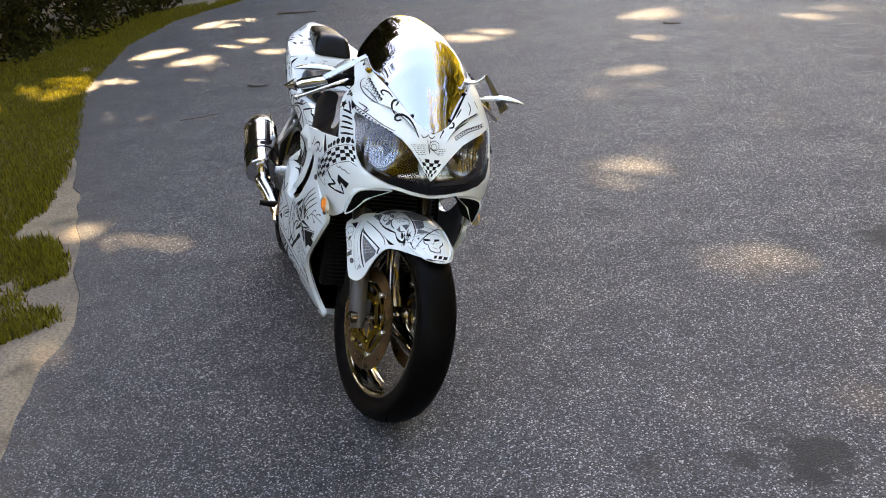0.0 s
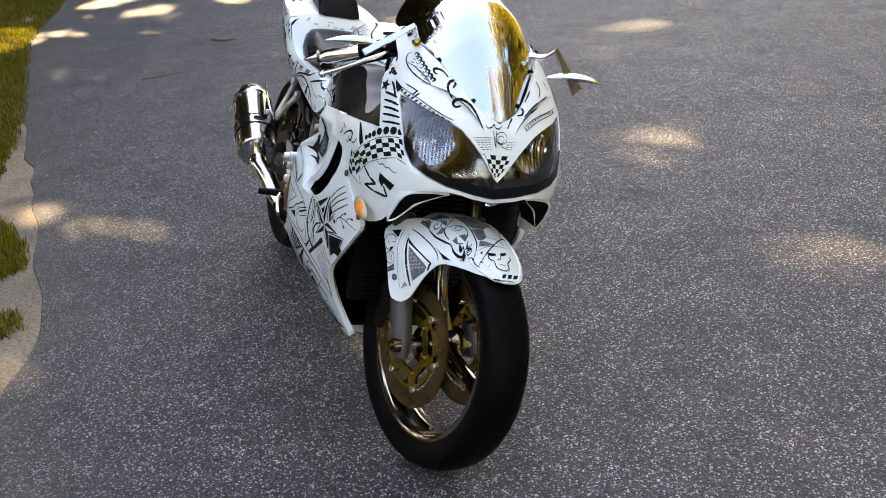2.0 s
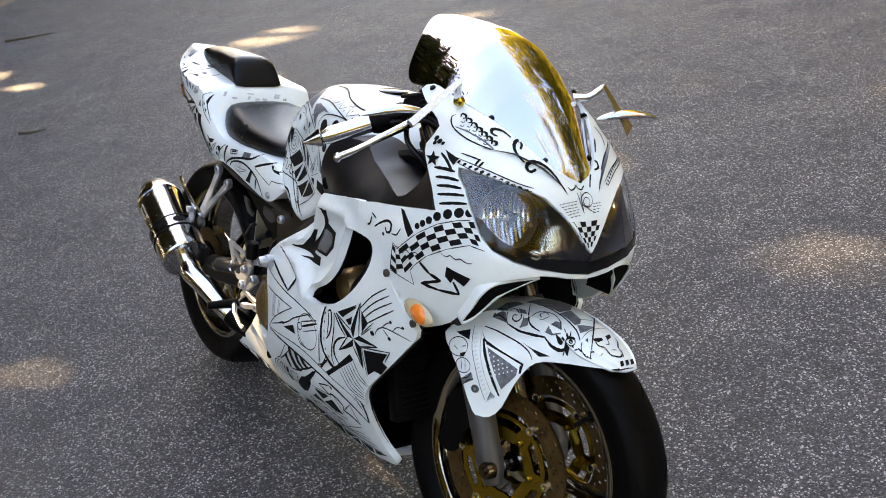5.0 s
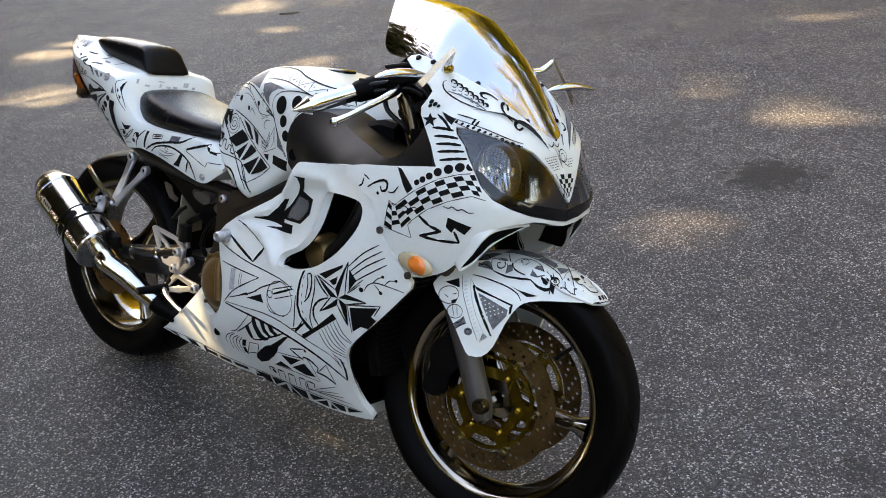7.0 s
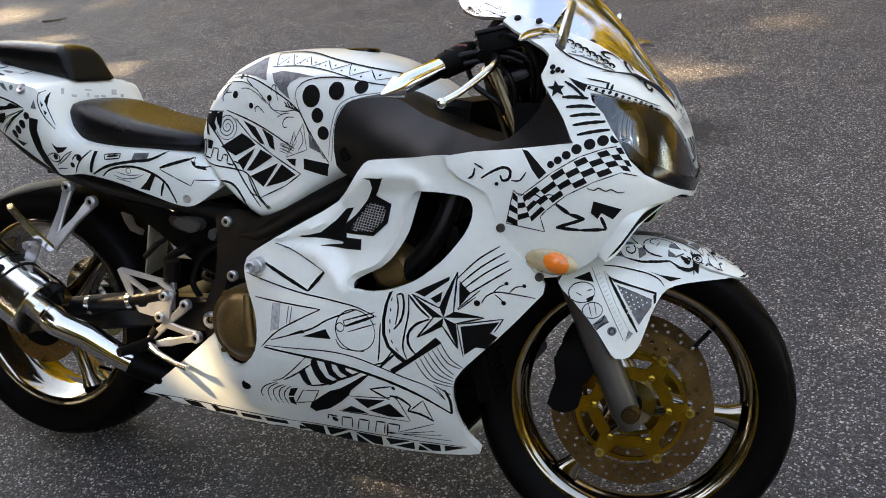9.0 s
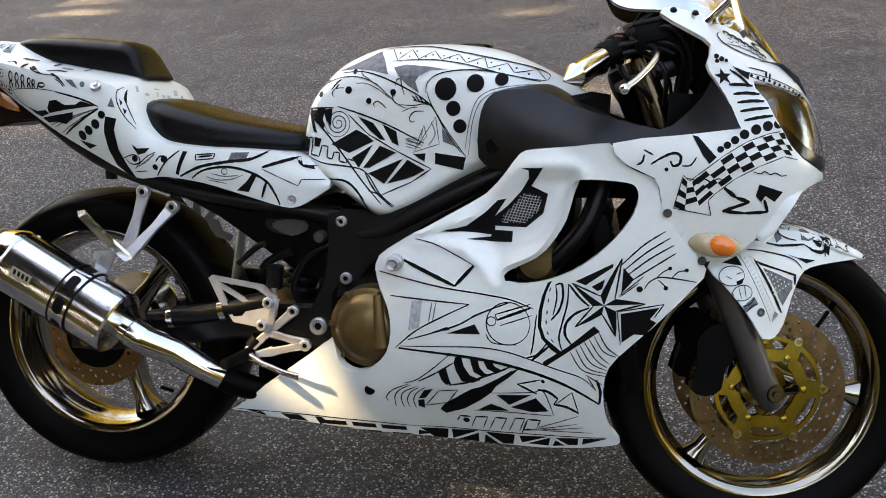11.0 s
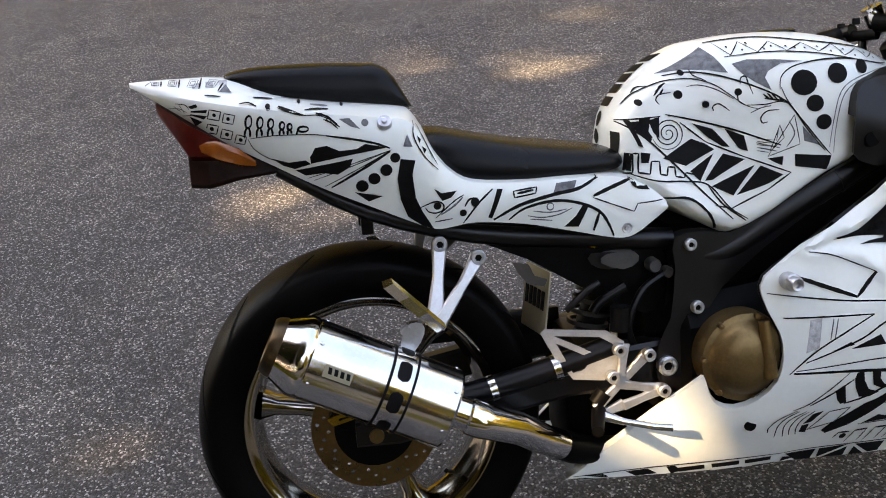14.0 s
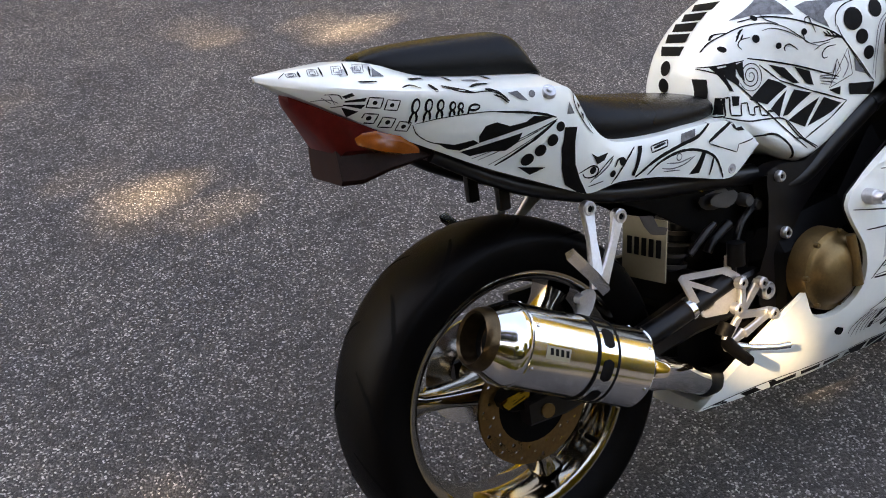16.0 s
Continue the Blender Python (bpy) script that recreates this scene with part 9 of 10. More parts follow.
sheet_of.line(INK, 2, [(1316.9, 456.1), (1326.4, 467.3), (1337.8, 471.8)])
sheet_of.dot(WASH, (1343.7, 455.8), 8.2)
sheet_of.line(INK, 1.6, [(1348.3, 456.0), (1348.0, 453.8), (1346.8, 452.1), (1345.0, 451.0), (1342.9, 450.9), (1341.0, 451.8), (1339.6, 453.4), (1339.1, 455.5), (1339.4, 457.7), (1340.6, 459.4), (1342.4, 460.5), (1344.4, 460.6), (1346.3, 459.7), (1347.7, 458.1), (1348.3, 456.0)])
sheet_of = Paper(front_fender, "z")
sheet_of.begin("curl_drawing")
sheet_of.fill(WASH, [(1323.1, -99.0), (1302.7, -61.4), (1309.8, -45.4), (1326.6, -38.1), (1349.2, -41.0), (1328.5, -61.8), (1346.7, -88.6), (1357.9, -93.2)])
sheet_of.fill(WASH, [(1347.9, -55.8), (1365.2, -55.9), (1390.1, -73.7), (1394.3, -80.9), (1382.2, -89.1), (1379.5, -78.1)])
sheet_of.line(INK, 2.6, [(1356.3, -94.0), (1383.3, -91.7), (1403.9, -87.3), (1420.0, -83.9), (1436.3, -80.0)])
sheet_of.line(INK, 2, [(1352.9, -91.4), (1346.2, -85.2), (1336.5, -62.7), (1349.2, -60.1), (1371.4, -74.8), (1374.4, -80.5), (1368.7, -85.5), (1360.4, -85.1), (1358.5, -80.8), (1364.8, -78.4)])
sheet_of.line(INK, 1.6, [(1323.1, -99.0), (1333.2, -91.5), (1351.0, -92.3)])
sheet_of.line(INK, 1.6, [(1302.7, -61.4), (1318.3, -65.6), (1339.6, -89.0)])
sheet_of.line(INK, 1.6, [(1309.8, -45.4), (1326.6, -55.7), (1328.5, -61.8)])
sheet_of.line(INK, 2, [(1360.4, -37.6), (1375.7, -58.3), (1389.4, -74.0), (1402.7, -78.8), (1422.3, -78.6)])
sheet_of.line(INK, 2, [(1390.1, -73.7), (1389.1, -55.3), (1401.3, -43.7), (1419.6, -39.9), (1431.9, -42.5)])
sheet_of.line(INK, 2, [(1406.7, -57.7), (1400.8, -56.0), (1399.3, -51.0), (1405.8, -44.2), (1413.7, -47.9)])
sheet_of.line(INK, 1.6, [(1411.3, -69.5), (1413.1, -59.0), (1417.6, -49.6)])
sheet_of.fill(WASH, [(1432.4, -76.2), (1432.8, -69.0), (1434.4, -51.2), (1442.0, -48.2), (1453.9, -56.0), (1461.4, -67.1), (1447.2, -74.1)])
sheet_of.line(INK, 3, [(1372.3, -30.8), (1396.2, -29.1), (1429.1, -32.2), (1458.7, -37.6), (1479.0, -43.2), (1495.6, -53.2)])
sheet_of.line(INK, 2, [(1431.9, -42.5), (1444.2, -48.4), (1454.0, -58.7)])
sheet_of.line(INK, 3, [(1455.1, -70.8), (1464.5, -72.5), (1472.4, -70.0), (1465.5, -68.1)])
sheet_of.line(INK, 2.4, [(1458.7, -54.0), (1472.1, -63.2), (1479.0, -62.5), (1471.1, -50.6)])
sheet_of.line(INK, 2.2, [(1491.9, -61.6), (1492.7, -62.8), (1492.4, -65.3), (1490.9, -68.3), (1488.0, -70.8), (1484.0, -71.6), (1480.2, -71.6), (1477.6, -70.8), (1475.9, -68.4), (1476.1, -65.8), (1478.6, -64.1), (1482.2, -62.5), (1486.1, -61.4), (1489.5, -61.1), (1491.9, -61.6)])
sheet_of.line(INK, 2, [(1487.4, -63.7), (1487.7, -64.1), (1487.6, -65.0), (1487.1, -66.1), (1486.1, -66.9), (1484.8, -67.4), (1483.5, -67.3), (1482.4, -66.9), (1481.8, -66.0), (1481.8, -65.1), (1482.7, -64.5), (1483.9, -63.9), (1485.3, -63.6), (1486.5, -63.5), (1487.4, -63.7)])
sheet_of.line(INK, 2, [(1436.3, -80.0), (1452.0, -80.3), (1469.4, -76.3), (1479.4, -72.0), (1480.4, -71.8)])
sheet_of.fill(WASH, [(1425.1, -30.2), (1426.6, 1.7), (1459.5, -7.8), (1468.7, -21.6), (1466.4, -34.3), (1444.3, -30.4)])
sheet_of.fill(WASH, [(1468.4, -30.3), (1479.1, -11.4), (1486.4, 2.5), (1489.3, -25.8), (1485.3, -41.4)])
sheet_of.fill(WASH, [(1347.5, -34.6), (1355.1, 15.3), (1343.0, 79.1), (1404.1, 39.4), (1425.3, 3.2), (1422.1, -25.2), (1394.0, -26.9), (1367.9, -30.4)])
sheet_of.line(WASH, 1.8, [(1404.1, 39.4), (1407.0, 67.7), (1461.8, 30.2), (1486.4, 28.8)])
sheet_of.line(INK, 1.5, [(1459.5, -7.8), (1469.1, 15.9), (1486.4, 28.8)])
sheet_of.line(INK, 3, [(1490.2, -68.7), (1495.5, -69.0)])
sheet_of.line(INK, 3, [(1499.0, -70.9), (1502.8, -66.9)])
sheet_of.line(INK, 3, [(1502.0, -65.1), (1512.0, -64.3)])
sheet_of.line(INK, 3, [(1478.5, -74.1), (1480.5, -73.8)])
sheet_of.line(INK, 3, [(1516.9, -62.9), (1517.9, -63.7)])
sheet_of.line(INK, 3, [(1522.2, -61.4), (1523.4, -62.0)])
sheet_of.line(INK, 3, [(1527.6, -59.5), (1404.6, 111.7)])
sheet_of.line(INK, 1.8, [(1563.3, -39.3), (1574.0, -20.6), (1578.8, 9.1)])
sheet_of.begin("mask_drawing")
sheet_of.line(INK, 1.6, [(1499.6, -53.9), (1508.5, -62.8), (1519.2, -64.1), (1530.3, -58.2)])
sheet_of.line(WASH, 1.6, [(1495.7, -48.9), (1491.5, -24.0), (1491.0, 8.6), (1493.9, 32.1)])
sheet_of.fill(INK, [(1507.6, -31.5), (1512.8, -11.1), (1518.3, -13.5), (1518.1, -26.6), (1513.1, -32.8)])
sheet_of.fill(INK, [(1511.1, 1.5), (1508.5, 18.8), (1515.6, 15.7), (1520.9, -3.3)])
sheet_of.fill(INK, [(1502.2, -46.0), (1500.5, -38.5), (1508.4, -44.6)])
sheet_of.line(INK, 3, [(1514.3, -31.9), (1523.8, -32.9), (1531.1, -23.9)])
sheet_of.line(INK, 2.6, [(1531.1, -23.9), (1539.7, -24.9), (1549.0, -22.5), (1555.6, -6.0), (1551.8, 3.4)])
sheet_of.line(INK, 2.6, [(1518.2, 23.2), (1527.4, 21.3), (1538.2, 8.5), (1547.9, 7.3), (1558.0, 1.5)])
sheet_of.line(INK, 2, [(1520.9, -3.3), (1528.4, -7.7), (1527.7, -15.5)])
sheet_of.line(INK, 1.6, [(1539.6, -14.6), (1543.5, 0.2)])
sheet_of.line(WASH, 1.4, [(1522.7, -54.7), (1529.1, -51.7)])
sheet_of.line(WASH, 1.4, [(1538.8, -48.7), (1537.1, -36.0)])
sheet_of.begin("letter_bar")
sheet_of.fill(INK, [(1562.3, -16.5), (1562.6, -7.4), (1570.4, -12.7), (1569.6, -21.0)])
sheet_of.fill(INK, [(1563.9, -2.2), (1563.2, 8.4), (1571.6, 2.3), (1572.1, -8.0)])
sheet_of.fill(INK, [(1564.1, 13.3), (1560.7, 28.2), (1570.8, 19.4), (1573.0, 6.5)])
sheet_of = Paper(upper_cowl, "x")
sheet_of.begin("script_drawing")
sheet_of.line(INK, 1.7, [(-63.9, 833.1), (-59.4, 833.4)])
sheet_of.line(INK, 1.7, [(-57.3, 833.8), (-51.2, 834.6)])
sheet_of.line(INK, 1.7, [(-49.0, 834.6), (-45.5, 835.1)])
sheet_of.line(INK, 1.7, [(-43.4, 835.1), (-38.8, 835.6)])
sheet_of.line(INK, 1.7, [(-36.7, 836.1), (-29.1, 836.4)])
sheet_of.line(INK, 1.7, [(-26.9, 836.9), (-22.7, 836.9)])
sheet_of.line(INK, 1.7, [(-60.0, 828.6), (-54.2, 829.0)])
sheet_of.line(INK, 1.7, [(-52.1, 829.5), (-48.4, 829.7)])
sheet_of.line(INK, 1.7, [(-46.3, 830.6), (-41.4, 830.2)])
sheet_of.line(INK, 1.7, [(-39.2, 830.9), (-33.5, 831.0)])
sheet_of.line(INK, 1.7, [(-31.3, 831.5), (-24.4, 832.2)])
sheet_of.line(INK, 1.7, [(-56.1, 824.4), (-49.0, 824.6)])
sheet_of.line(INK, 1.7, [(-46.8, 825.7), (-39.3, 826.1)])
sheet_of.line(INK, 1.7, [(-37.0, 826.1), (-32.5, 826.6)])
sheet_of.line(INK, 1.7, [(-30.4, 827.2), (-23.8, 827.4)])
sheet_of.line(INK, 1.7, [(-52.2, 820.1), (-47.0, 820.2)])
sheet_of.line(INK, 1.7, [(-44.8, 820.5), (-38.6, 821.0)])
sheet_of.line(INK, 1.7, [(-36.4, 821.4), (-28.5, 821.7)])
sheet_of.line(INK, 1.7, [(-26.3, 822.8), (-21.0, 822.5)])
sheet_of.line(INK, 1.7, [(-48.3, 815.3), (-40.3, 816.1)])
sheet_of.line(INK, 1.7, [(-38.1, 816.8), (-31.2, 816.8)])
sheet_of.line(INK, 1.7, [(-29.0, 817.6), (-22.7, 818.1)])
sheet_of.line(INK, 1.7, [(-44.3, 810.8), (-36.8, 811.9)])
sheet_of.line(INK, 1.7, [(-34.6, 812.2), (-27.3, 812.8)])
sheet_of.line(INK, 1.7, [(-25.0, 812.8), (-20.5, 812.9)])
sheet_of.line(INK, 1.7, [(16.4, 829.9), (20.2, 830.1)])
sheet_of.line(INK, 1.7, [(22.3, 830.4), (28.6, 830.8)])
sheet_of.line(INK, 1.7, [(30.8, 831.1), (34.6, 831.3)])
sheet_of.line(INK, 1.7, [(15.2, 825.1), (21.9, 825.4)])
sheet_of.line(INK, 1.7, [(24.0, 825.8), (29.1, 826.0)])
sheet_of.line(INK, 1.7, [(31.3, 826.4), (35.4, 826.5)])
sheet_of.line(INK, 1.7, [(14.0, 820.2), (21.8, 820.7)])
sheet_of.line(INK, 1.7, [(23.9, 821.0), (29.8, 821.3)])
sheet_of.line(INK, 1.7, [(12.8, 815.3), (20.7, 815.8)])
sheet_of.line(INK, 1.7, [(22.8, 816.2), (27.8, 816.4)])
sheet_of.line(INK, 1.8, [(15.9, 838.6), (14.8, 833.2), (11.3, 828.7), (6.0, 825.9), (-0.0, 825.3), (-5.5, 827.2), (-9.5, 831.1), (-11.1, 836.2), (-10.0, 841.6), (-6.2, 846.0), (-0.2, 848.5), (5.3, 849.3), (10.8, 847.4), (14.5, 843.7), (15.9, 838.6)])
sheet_of.line(INK, 1.5, [(8.9, 835.1), (8.3, 831.8), (6.3, 829.0), (3.2, 827.2), (-0.3, 826.9), (-3.5, 828.1), (-5.7, 830.5), (-6.7, 833.7), (-6.1, 837.0), (-4.0, 839.8), (-0.9, 841.5), (2.6, 841.8), (5.7, 840.7), (8.0, 838.3), (8.9, 835.1)])
sheet_of.line(INK, 1.6, [(-17.3, 850.8), (-14.4, 833.0), (-10.0, 814.9)])
sheet_of.line(INK, 1.6, [(-8.9, 850.5), (-10.9, 833.3), (-10.0, 814.9)])
sheet_of.line(INK, 1.5, [(-2.9, 828.3), (6.8, 819.8), (15.6, 817.1)])
sheet_of.begin("chain")
sheet_of.dot(INK, (66.0, 859.5), 2.2)
sheet_of.dot(INK, (73.0, 864.3), 2.2)
sheet_of.dot(INK, (80.2, 869.0), 2.2)
sheet_of.dot(INK, (87.5, 873.3), 2.2)
sheet_of.dot(INK, (95.0, 877.3), 2.3)
sheet_of.dot(INK, (102.8, 880.7), 2.3)
sheet_of.dot(INK, (110.9, 883.7), 2.3)
sheet_of.dot(INK, (119.4, 886.0), 2.5)
sheet_of.dot(INK, (128.3, 887.8), 2.6)
sheet_of.dot(INK, (137.5, 889.1), 2.7)
sheet_of.dot(INK, (147.7, 889.9), 2.9)
sheet_of.dot(INK, (159.1, 890.2), 3.2)
sheet_of.line(INK, 1.8, [(61.7, 862.6), (102.8, 883.8), (169.8, 896.3)])
sheet_of.line(INK, 1.8, [(65.6, 855.1), (108.6, 877.4), (172.2, 889.6)])
sheet_of = Paper(upper_cowl, "y")
sheet_of.begin("feather_drawing")
sheet_of.line(INK, 2, [(1258.8, 967.1), (1255.8, 961.6), (1267.4, 947.8), (1294.5, 933.7), (1324.8, 923.2), (1348.0, 916.8)])
sheet_of.line(WASH, 2, [(1272.5, 947.3), (1297.3, 941.4), (1323.0, 931.5), (1346.0, 918.9)])
sheet_of.line(INK, 2.4, [(1269.0, 963.9), (1266.3, 969.1), (1272.9, 967.7), (1277.2, 963.2), (1273.2, 962.4)])
sheet_of.line(INK, 2.4, [(1282.0, 957.7), (1279.6, 962.9), (1286.0, 961.5), (1289.9, 956.9), (1286.1, 956.2)])
sheet_of.line(INK, 2.4, [(1294.3, 951.4), (1292.0, 956.6), (1297.6, 955.1), (1301.4, 950.5), (1298.1, 949.9)])
sheet_of.line(INK, 2.4, [(1305.9, 945.1), (1303.4, 950.2), (1308.9, 948.7), (1312.8, 944.2), (1309.5, 943.5)])
sheet_of.line(INK, 2.4, [(1317.3, 938.7), (1314.6, 943.8), (1319.7, 942.2), (1323.6, 937.8), (1320.7, 937.2)])
sheet_of.line(INK, 2.4, [(1328.1, 932.3), (1325.4, 937.4), (1330.3, 935.8), (1334.2, 931.4), (1331.4, 930.8)])
sheet_of.line(INK, 2.4, [(1338.7, 925.9), (1335.9, 930.9), (1340.5, 929.3), (1344.3, 924.9), (1341.9, 924.4)])
sheet_of.line(WASH, 1.4, [(1276.7, 951.0), (1283.1, 948.8), (1283.0, 952.5)])
sheet_of.line(WASH, 1.4, [(1273.7, 957.3), (1280.0, 955.1), (1279.5, 958.7)])
sheet_of.line(WASH, 1.4, [(1290.7, 944.9), (1296.6, 942.7), (1296.1, 946.3)])
sheet_of.line(WASH, 1.4, [(1287.4, 951.1), (1293.3, 948.9), (1292.9, 952.5)])
sheet_of.line(WASH, 1.4, [(1303.8, 938.7), (1309.6, 936.5), (1308.9, 940.0)])
sheet_of.line(WASH, 1.4, [(1300.5, 944.9), (1306.1, 942.7), (1305.3, 946.2)])
sheet_of.line(WASH, 1.4, [(1316.4, 932.5), (1321.8, 930.3), (1321.1, 933.8)])
sheet_of.line(WASH, 1.4, [(1312.9, 938.7), (1318.3, 936.4), (1317.5, 939.9)])
sheet_of.line(WASH, 1.4, [(1328.6, 926.3), (1333.7, 924.0), (1332.7, 927.5)])
sheet_of.line(WASH, 1.4, [(1324.9, 932.4), (1330.0, 930.1), (1328.9, 933.5)])
sheet_of = Paper(fuel_tank, "r")
sheet_of.begin("bar_mark")
sheet_of.fill(INK, [(56.2, 850.6), (-12.2, 851.4), (-8.6, 835.2), (44.0, 834.4)])
sheet_of.fill(INK, [(55.1, 870.8), (-10.2, 872.9), (-9.0, 858.0), (47.8, 855.8)])
sheet_of.fill(INK, [(48.5, 888.1), (-14.5, 891.3), (-13.0, 876.6), (44.3, 874.9)])
sheet_of.fill(INK, [(41.0, 903.7), (-18.9, 907.1), (-17.7, 893.9), (33.8, 891.9)])
sheet_of.fill(INK, [(39.9, 918.2), (-23.3, 922.7), (-24.3, 910.2), (26.2, 908.1)])
sheet_of.dot(INK, (23.1, 812.6), 13.9)
sheet_of.dot(INK, (26.1, 780.7), 14.1)
sheet_of = Paper(tail_cowl, "z")
sheet_of.begin("square_drawing")
sheet_of.line(INK, 3, [(-231.2, -48.2), (-235.1, -71.4)])
sheet_of.line(INK, 3, [(-267.6, -41.9), (-268.8, -58.2)])
sheet_of.line(INK, 3, [(-298.7, -34.4), (-298.8, -43.6)])
sheet_of.line(INK, 3, [(-195.9, -62.3), (-204.3, -82.7)])
sheet_of.line(WASH, 1.3, [(-218.0, -53.7), (-202.3, -56.2), (-209.8, -72.8), (-225.2, -69.0), (-218.0, -53.7)], True)
sheet_of.line(WASH, 1.2, [(-216.2, -58.1), (-207.6, -59.5), (-211.7, -68.7), (-220.2, -66.6), (-216.2, -58.1)], True)
sheet_of.line(WASH, 1.3, [(-250.1, -47.6), (-236.3, -51.5), (-241.3, -66.3), (-255.2, -61.3), (-250.1, -47.6)], True)
sheet_of.line(WASH, 1.2, [(-248.2, -51.8), (-240.6, -54.0), (-243.3, -62.0), (-251.0, -59.3), (-248.2, -51.8)], True)
sheet_of.line(WASH, 1.3, [(-285.5, -38.3), (-272.1, -43.0), (-273.9, -53.8), (-287.4, -47.9), (-285.5, -38.3)], True)
sheet_of.line(WASH, 1.2, [(-282.9, -41.7), (-275.6, -44.4), (-276.6, -50.3), (-284.0, -47.1), (-282.9, -41.7)], True)
sheet_of.line(WASH, 1.3, [(-315.4, -28.2), (-302.6, -34.4), (-303.0, -40.2), (-315.3, -33.0), (-315.4, -28.2)], True)
sheet_of.line(WASH, 1.2, [(-312.6, -30.8), (-305.5, -34.2), (-305.8, -37.4), (-312.5, -33.5), (-312.6, -30.8)], True)
sheet_of.fill(WASH, [(-192.2, -66.3), (-182.7, -86.1), (-202.8, -84.1)])
sheet_of.line(INK, 1.6, [(-326.5, -27.1), (-316.1, -26.7)])
sheet_of = Paper(tail_cowl, "x")
sheet_of.begin("letter_bar")
sheet_of.fill(HATCH, [(-103.2, 851.5), (-96.5, 851.0), (-104.6, 838.6), (-111.6, 839.2)])
sheet_of.fill(HATCH, [(-86.1, 837.2), (-71.2, 836.0), (-74.1, 831.0), (-88.8, 832.2)])
sheet_of.fill(HATCH, [(-39.2, 846.8), (-18.2, 845.2), (-20.0, 842.7), (-40.9, 844.3)])
sheet_of.fill(HATCH, [(-37.4, 838.7), (-30.4, 838.1), (-35.7, 829.2), (-42.7, 829.8)])
sheet_of.fill(HATCH, [(-16.7, 833.1), (-2.4, 831.9), (-5.5, 826.8), (-19.8, 827.9)])
sheet_of.fill(HATCH, [(5.5, 832.7), (20.1, 831.5), (17.0, 826.3), (2.5, 827.5)])
sheet_of.fill(HATCH, [(46.9, 843.2), (63.9, 841.9), (56.2, 830.1), (39.3, 831.4)])
sheet_of.fill(HATCH, [(71.2, 831.7), (82.7, 830.8), (78.6, 824.2), (67.1, 825.1)])
sheet_of = Paper(tail_cowl, "y")
sheet_of.begin("loop_drawing")
sheet_of.line(INK, 3.6, [(-152.8, 866.6), (-154.1, 862.5), (-156.3, 859.2), (-158.7, 857.4), (-160.9, 857.5), (-162.6, 859.4), (-163.2, 862.8), (-162.8, 867.0), (-161.5, 871.2), (-159.5, 874.4), (-157.2, 876.2), (-155.0, 876.1), (-153.3, 874.2), (-152.5, 870.8), (-152.8, 866.6)])
sheet_of.line(INK, 3.6, [(-160.7, 858.7), (-165.5, 850.9), (-167.8, 840.6)])
sheet_of.line(INK, 3.6, [(-159.0, 858.6), (-157.3, 849.9), (-158.7, 842.0)])
sheet_of.line(INK, 3.6, [(-134.8, 864.2), (-135.9, 860.5), (-137.7, 857.6), (-140.0, 856.0), (-142.1, 856.1), (-143.6, 857.8), (-144.3, 860.9), (-144.1, 864.6), (-143.0, 868.3), (-141.2, 871.2), (-139.0, 872.8), (-137.0, 872.7), (-135.4, 871.0), (-134.6, 868.0), (-134.8, 864.2)])
sheet_of.line(INK, 3.6, [(-142.0, 857.2), (-146.2, 850.2), (-147.7, 841.1)])
sheet_of.line(INK, 3.6, [(-140.2, 857.1), (-138.5, 849.3), (-139.4, 842.5)])
sheet_of.line(INK, 3.6, [(-118.2, 861.5), (-119.1, 858.3), (-120.7, 855.8), (-122.8, 854.4), (-124.7, 854.5), (-126.2, 856.0), (-127.0, 858.7), (-126.9, 861.9), (-125.9, 865.1), (-124.3, 867.6), (-122.4, 868.9), (-120.4, 868.9), (-118.9, 867.4), (-118.1, 864.7), (-118.2, 861.5)])
sheet_of.line(INK, 3.6, [(-124.7, 855.4), (-128.4, 849.4), (-129.5, 841.6)])
sheet_of.line(INK, 3.6, [(-123.0, 855.4), (-121.2, 848.6), (-121.8, 842.9)])
sheet_of.line(INK, 3.6, [(-101.2, 857.2), (-101.9, 854.8), (-103.3, 852.8), (-105.0, 851.8), (-106.7, 851.9), (-108.0, 853.0), (-108.8, 855.1), (-108.8, 857.6), (-108.1, 860.0), (-106.7, 862.0), (-105.0, 863.0), (-103.4, 862.9), (-102.0, 861.8), (-101.2, 859.7), (-101.2, 857.2)])
sheet_of.line(INK, 3.6, [(-106.8, 852.6), (-109.7, 848.0), (-110.4, 842.0)])
sheet_of.line(INK, 3.6, [(-105.1, 852.5), (-103.5, 847.3), (-103.7, 843.3)])
sheet_of.line(INK, 3.6, [(-89.5, 854.7), (-90.1, 852.7), (-91.3, 851.2), (-92.8, 850.4), (-94.4, 850.4), (-95.7, 851.4), (-96.5, 853.0), (-96.6, 855.0), (-95.9, 857.0), (-94.7, 858.6), (-93.2, 859.4), (-91.7, 859.3), (-90.4, 858.3), (-89.6, 856.7), (-89.5, 854.7)])
sheet_of.line(INK, 3.6, [(-94.7, 851.0), (-97.1, 847.3), (-97.5, 842.5)])
sheet_of.line(INK, 3.6, [(-93.0, 850.9), (-91.3, 846.7), (-91.3, 843.8)])
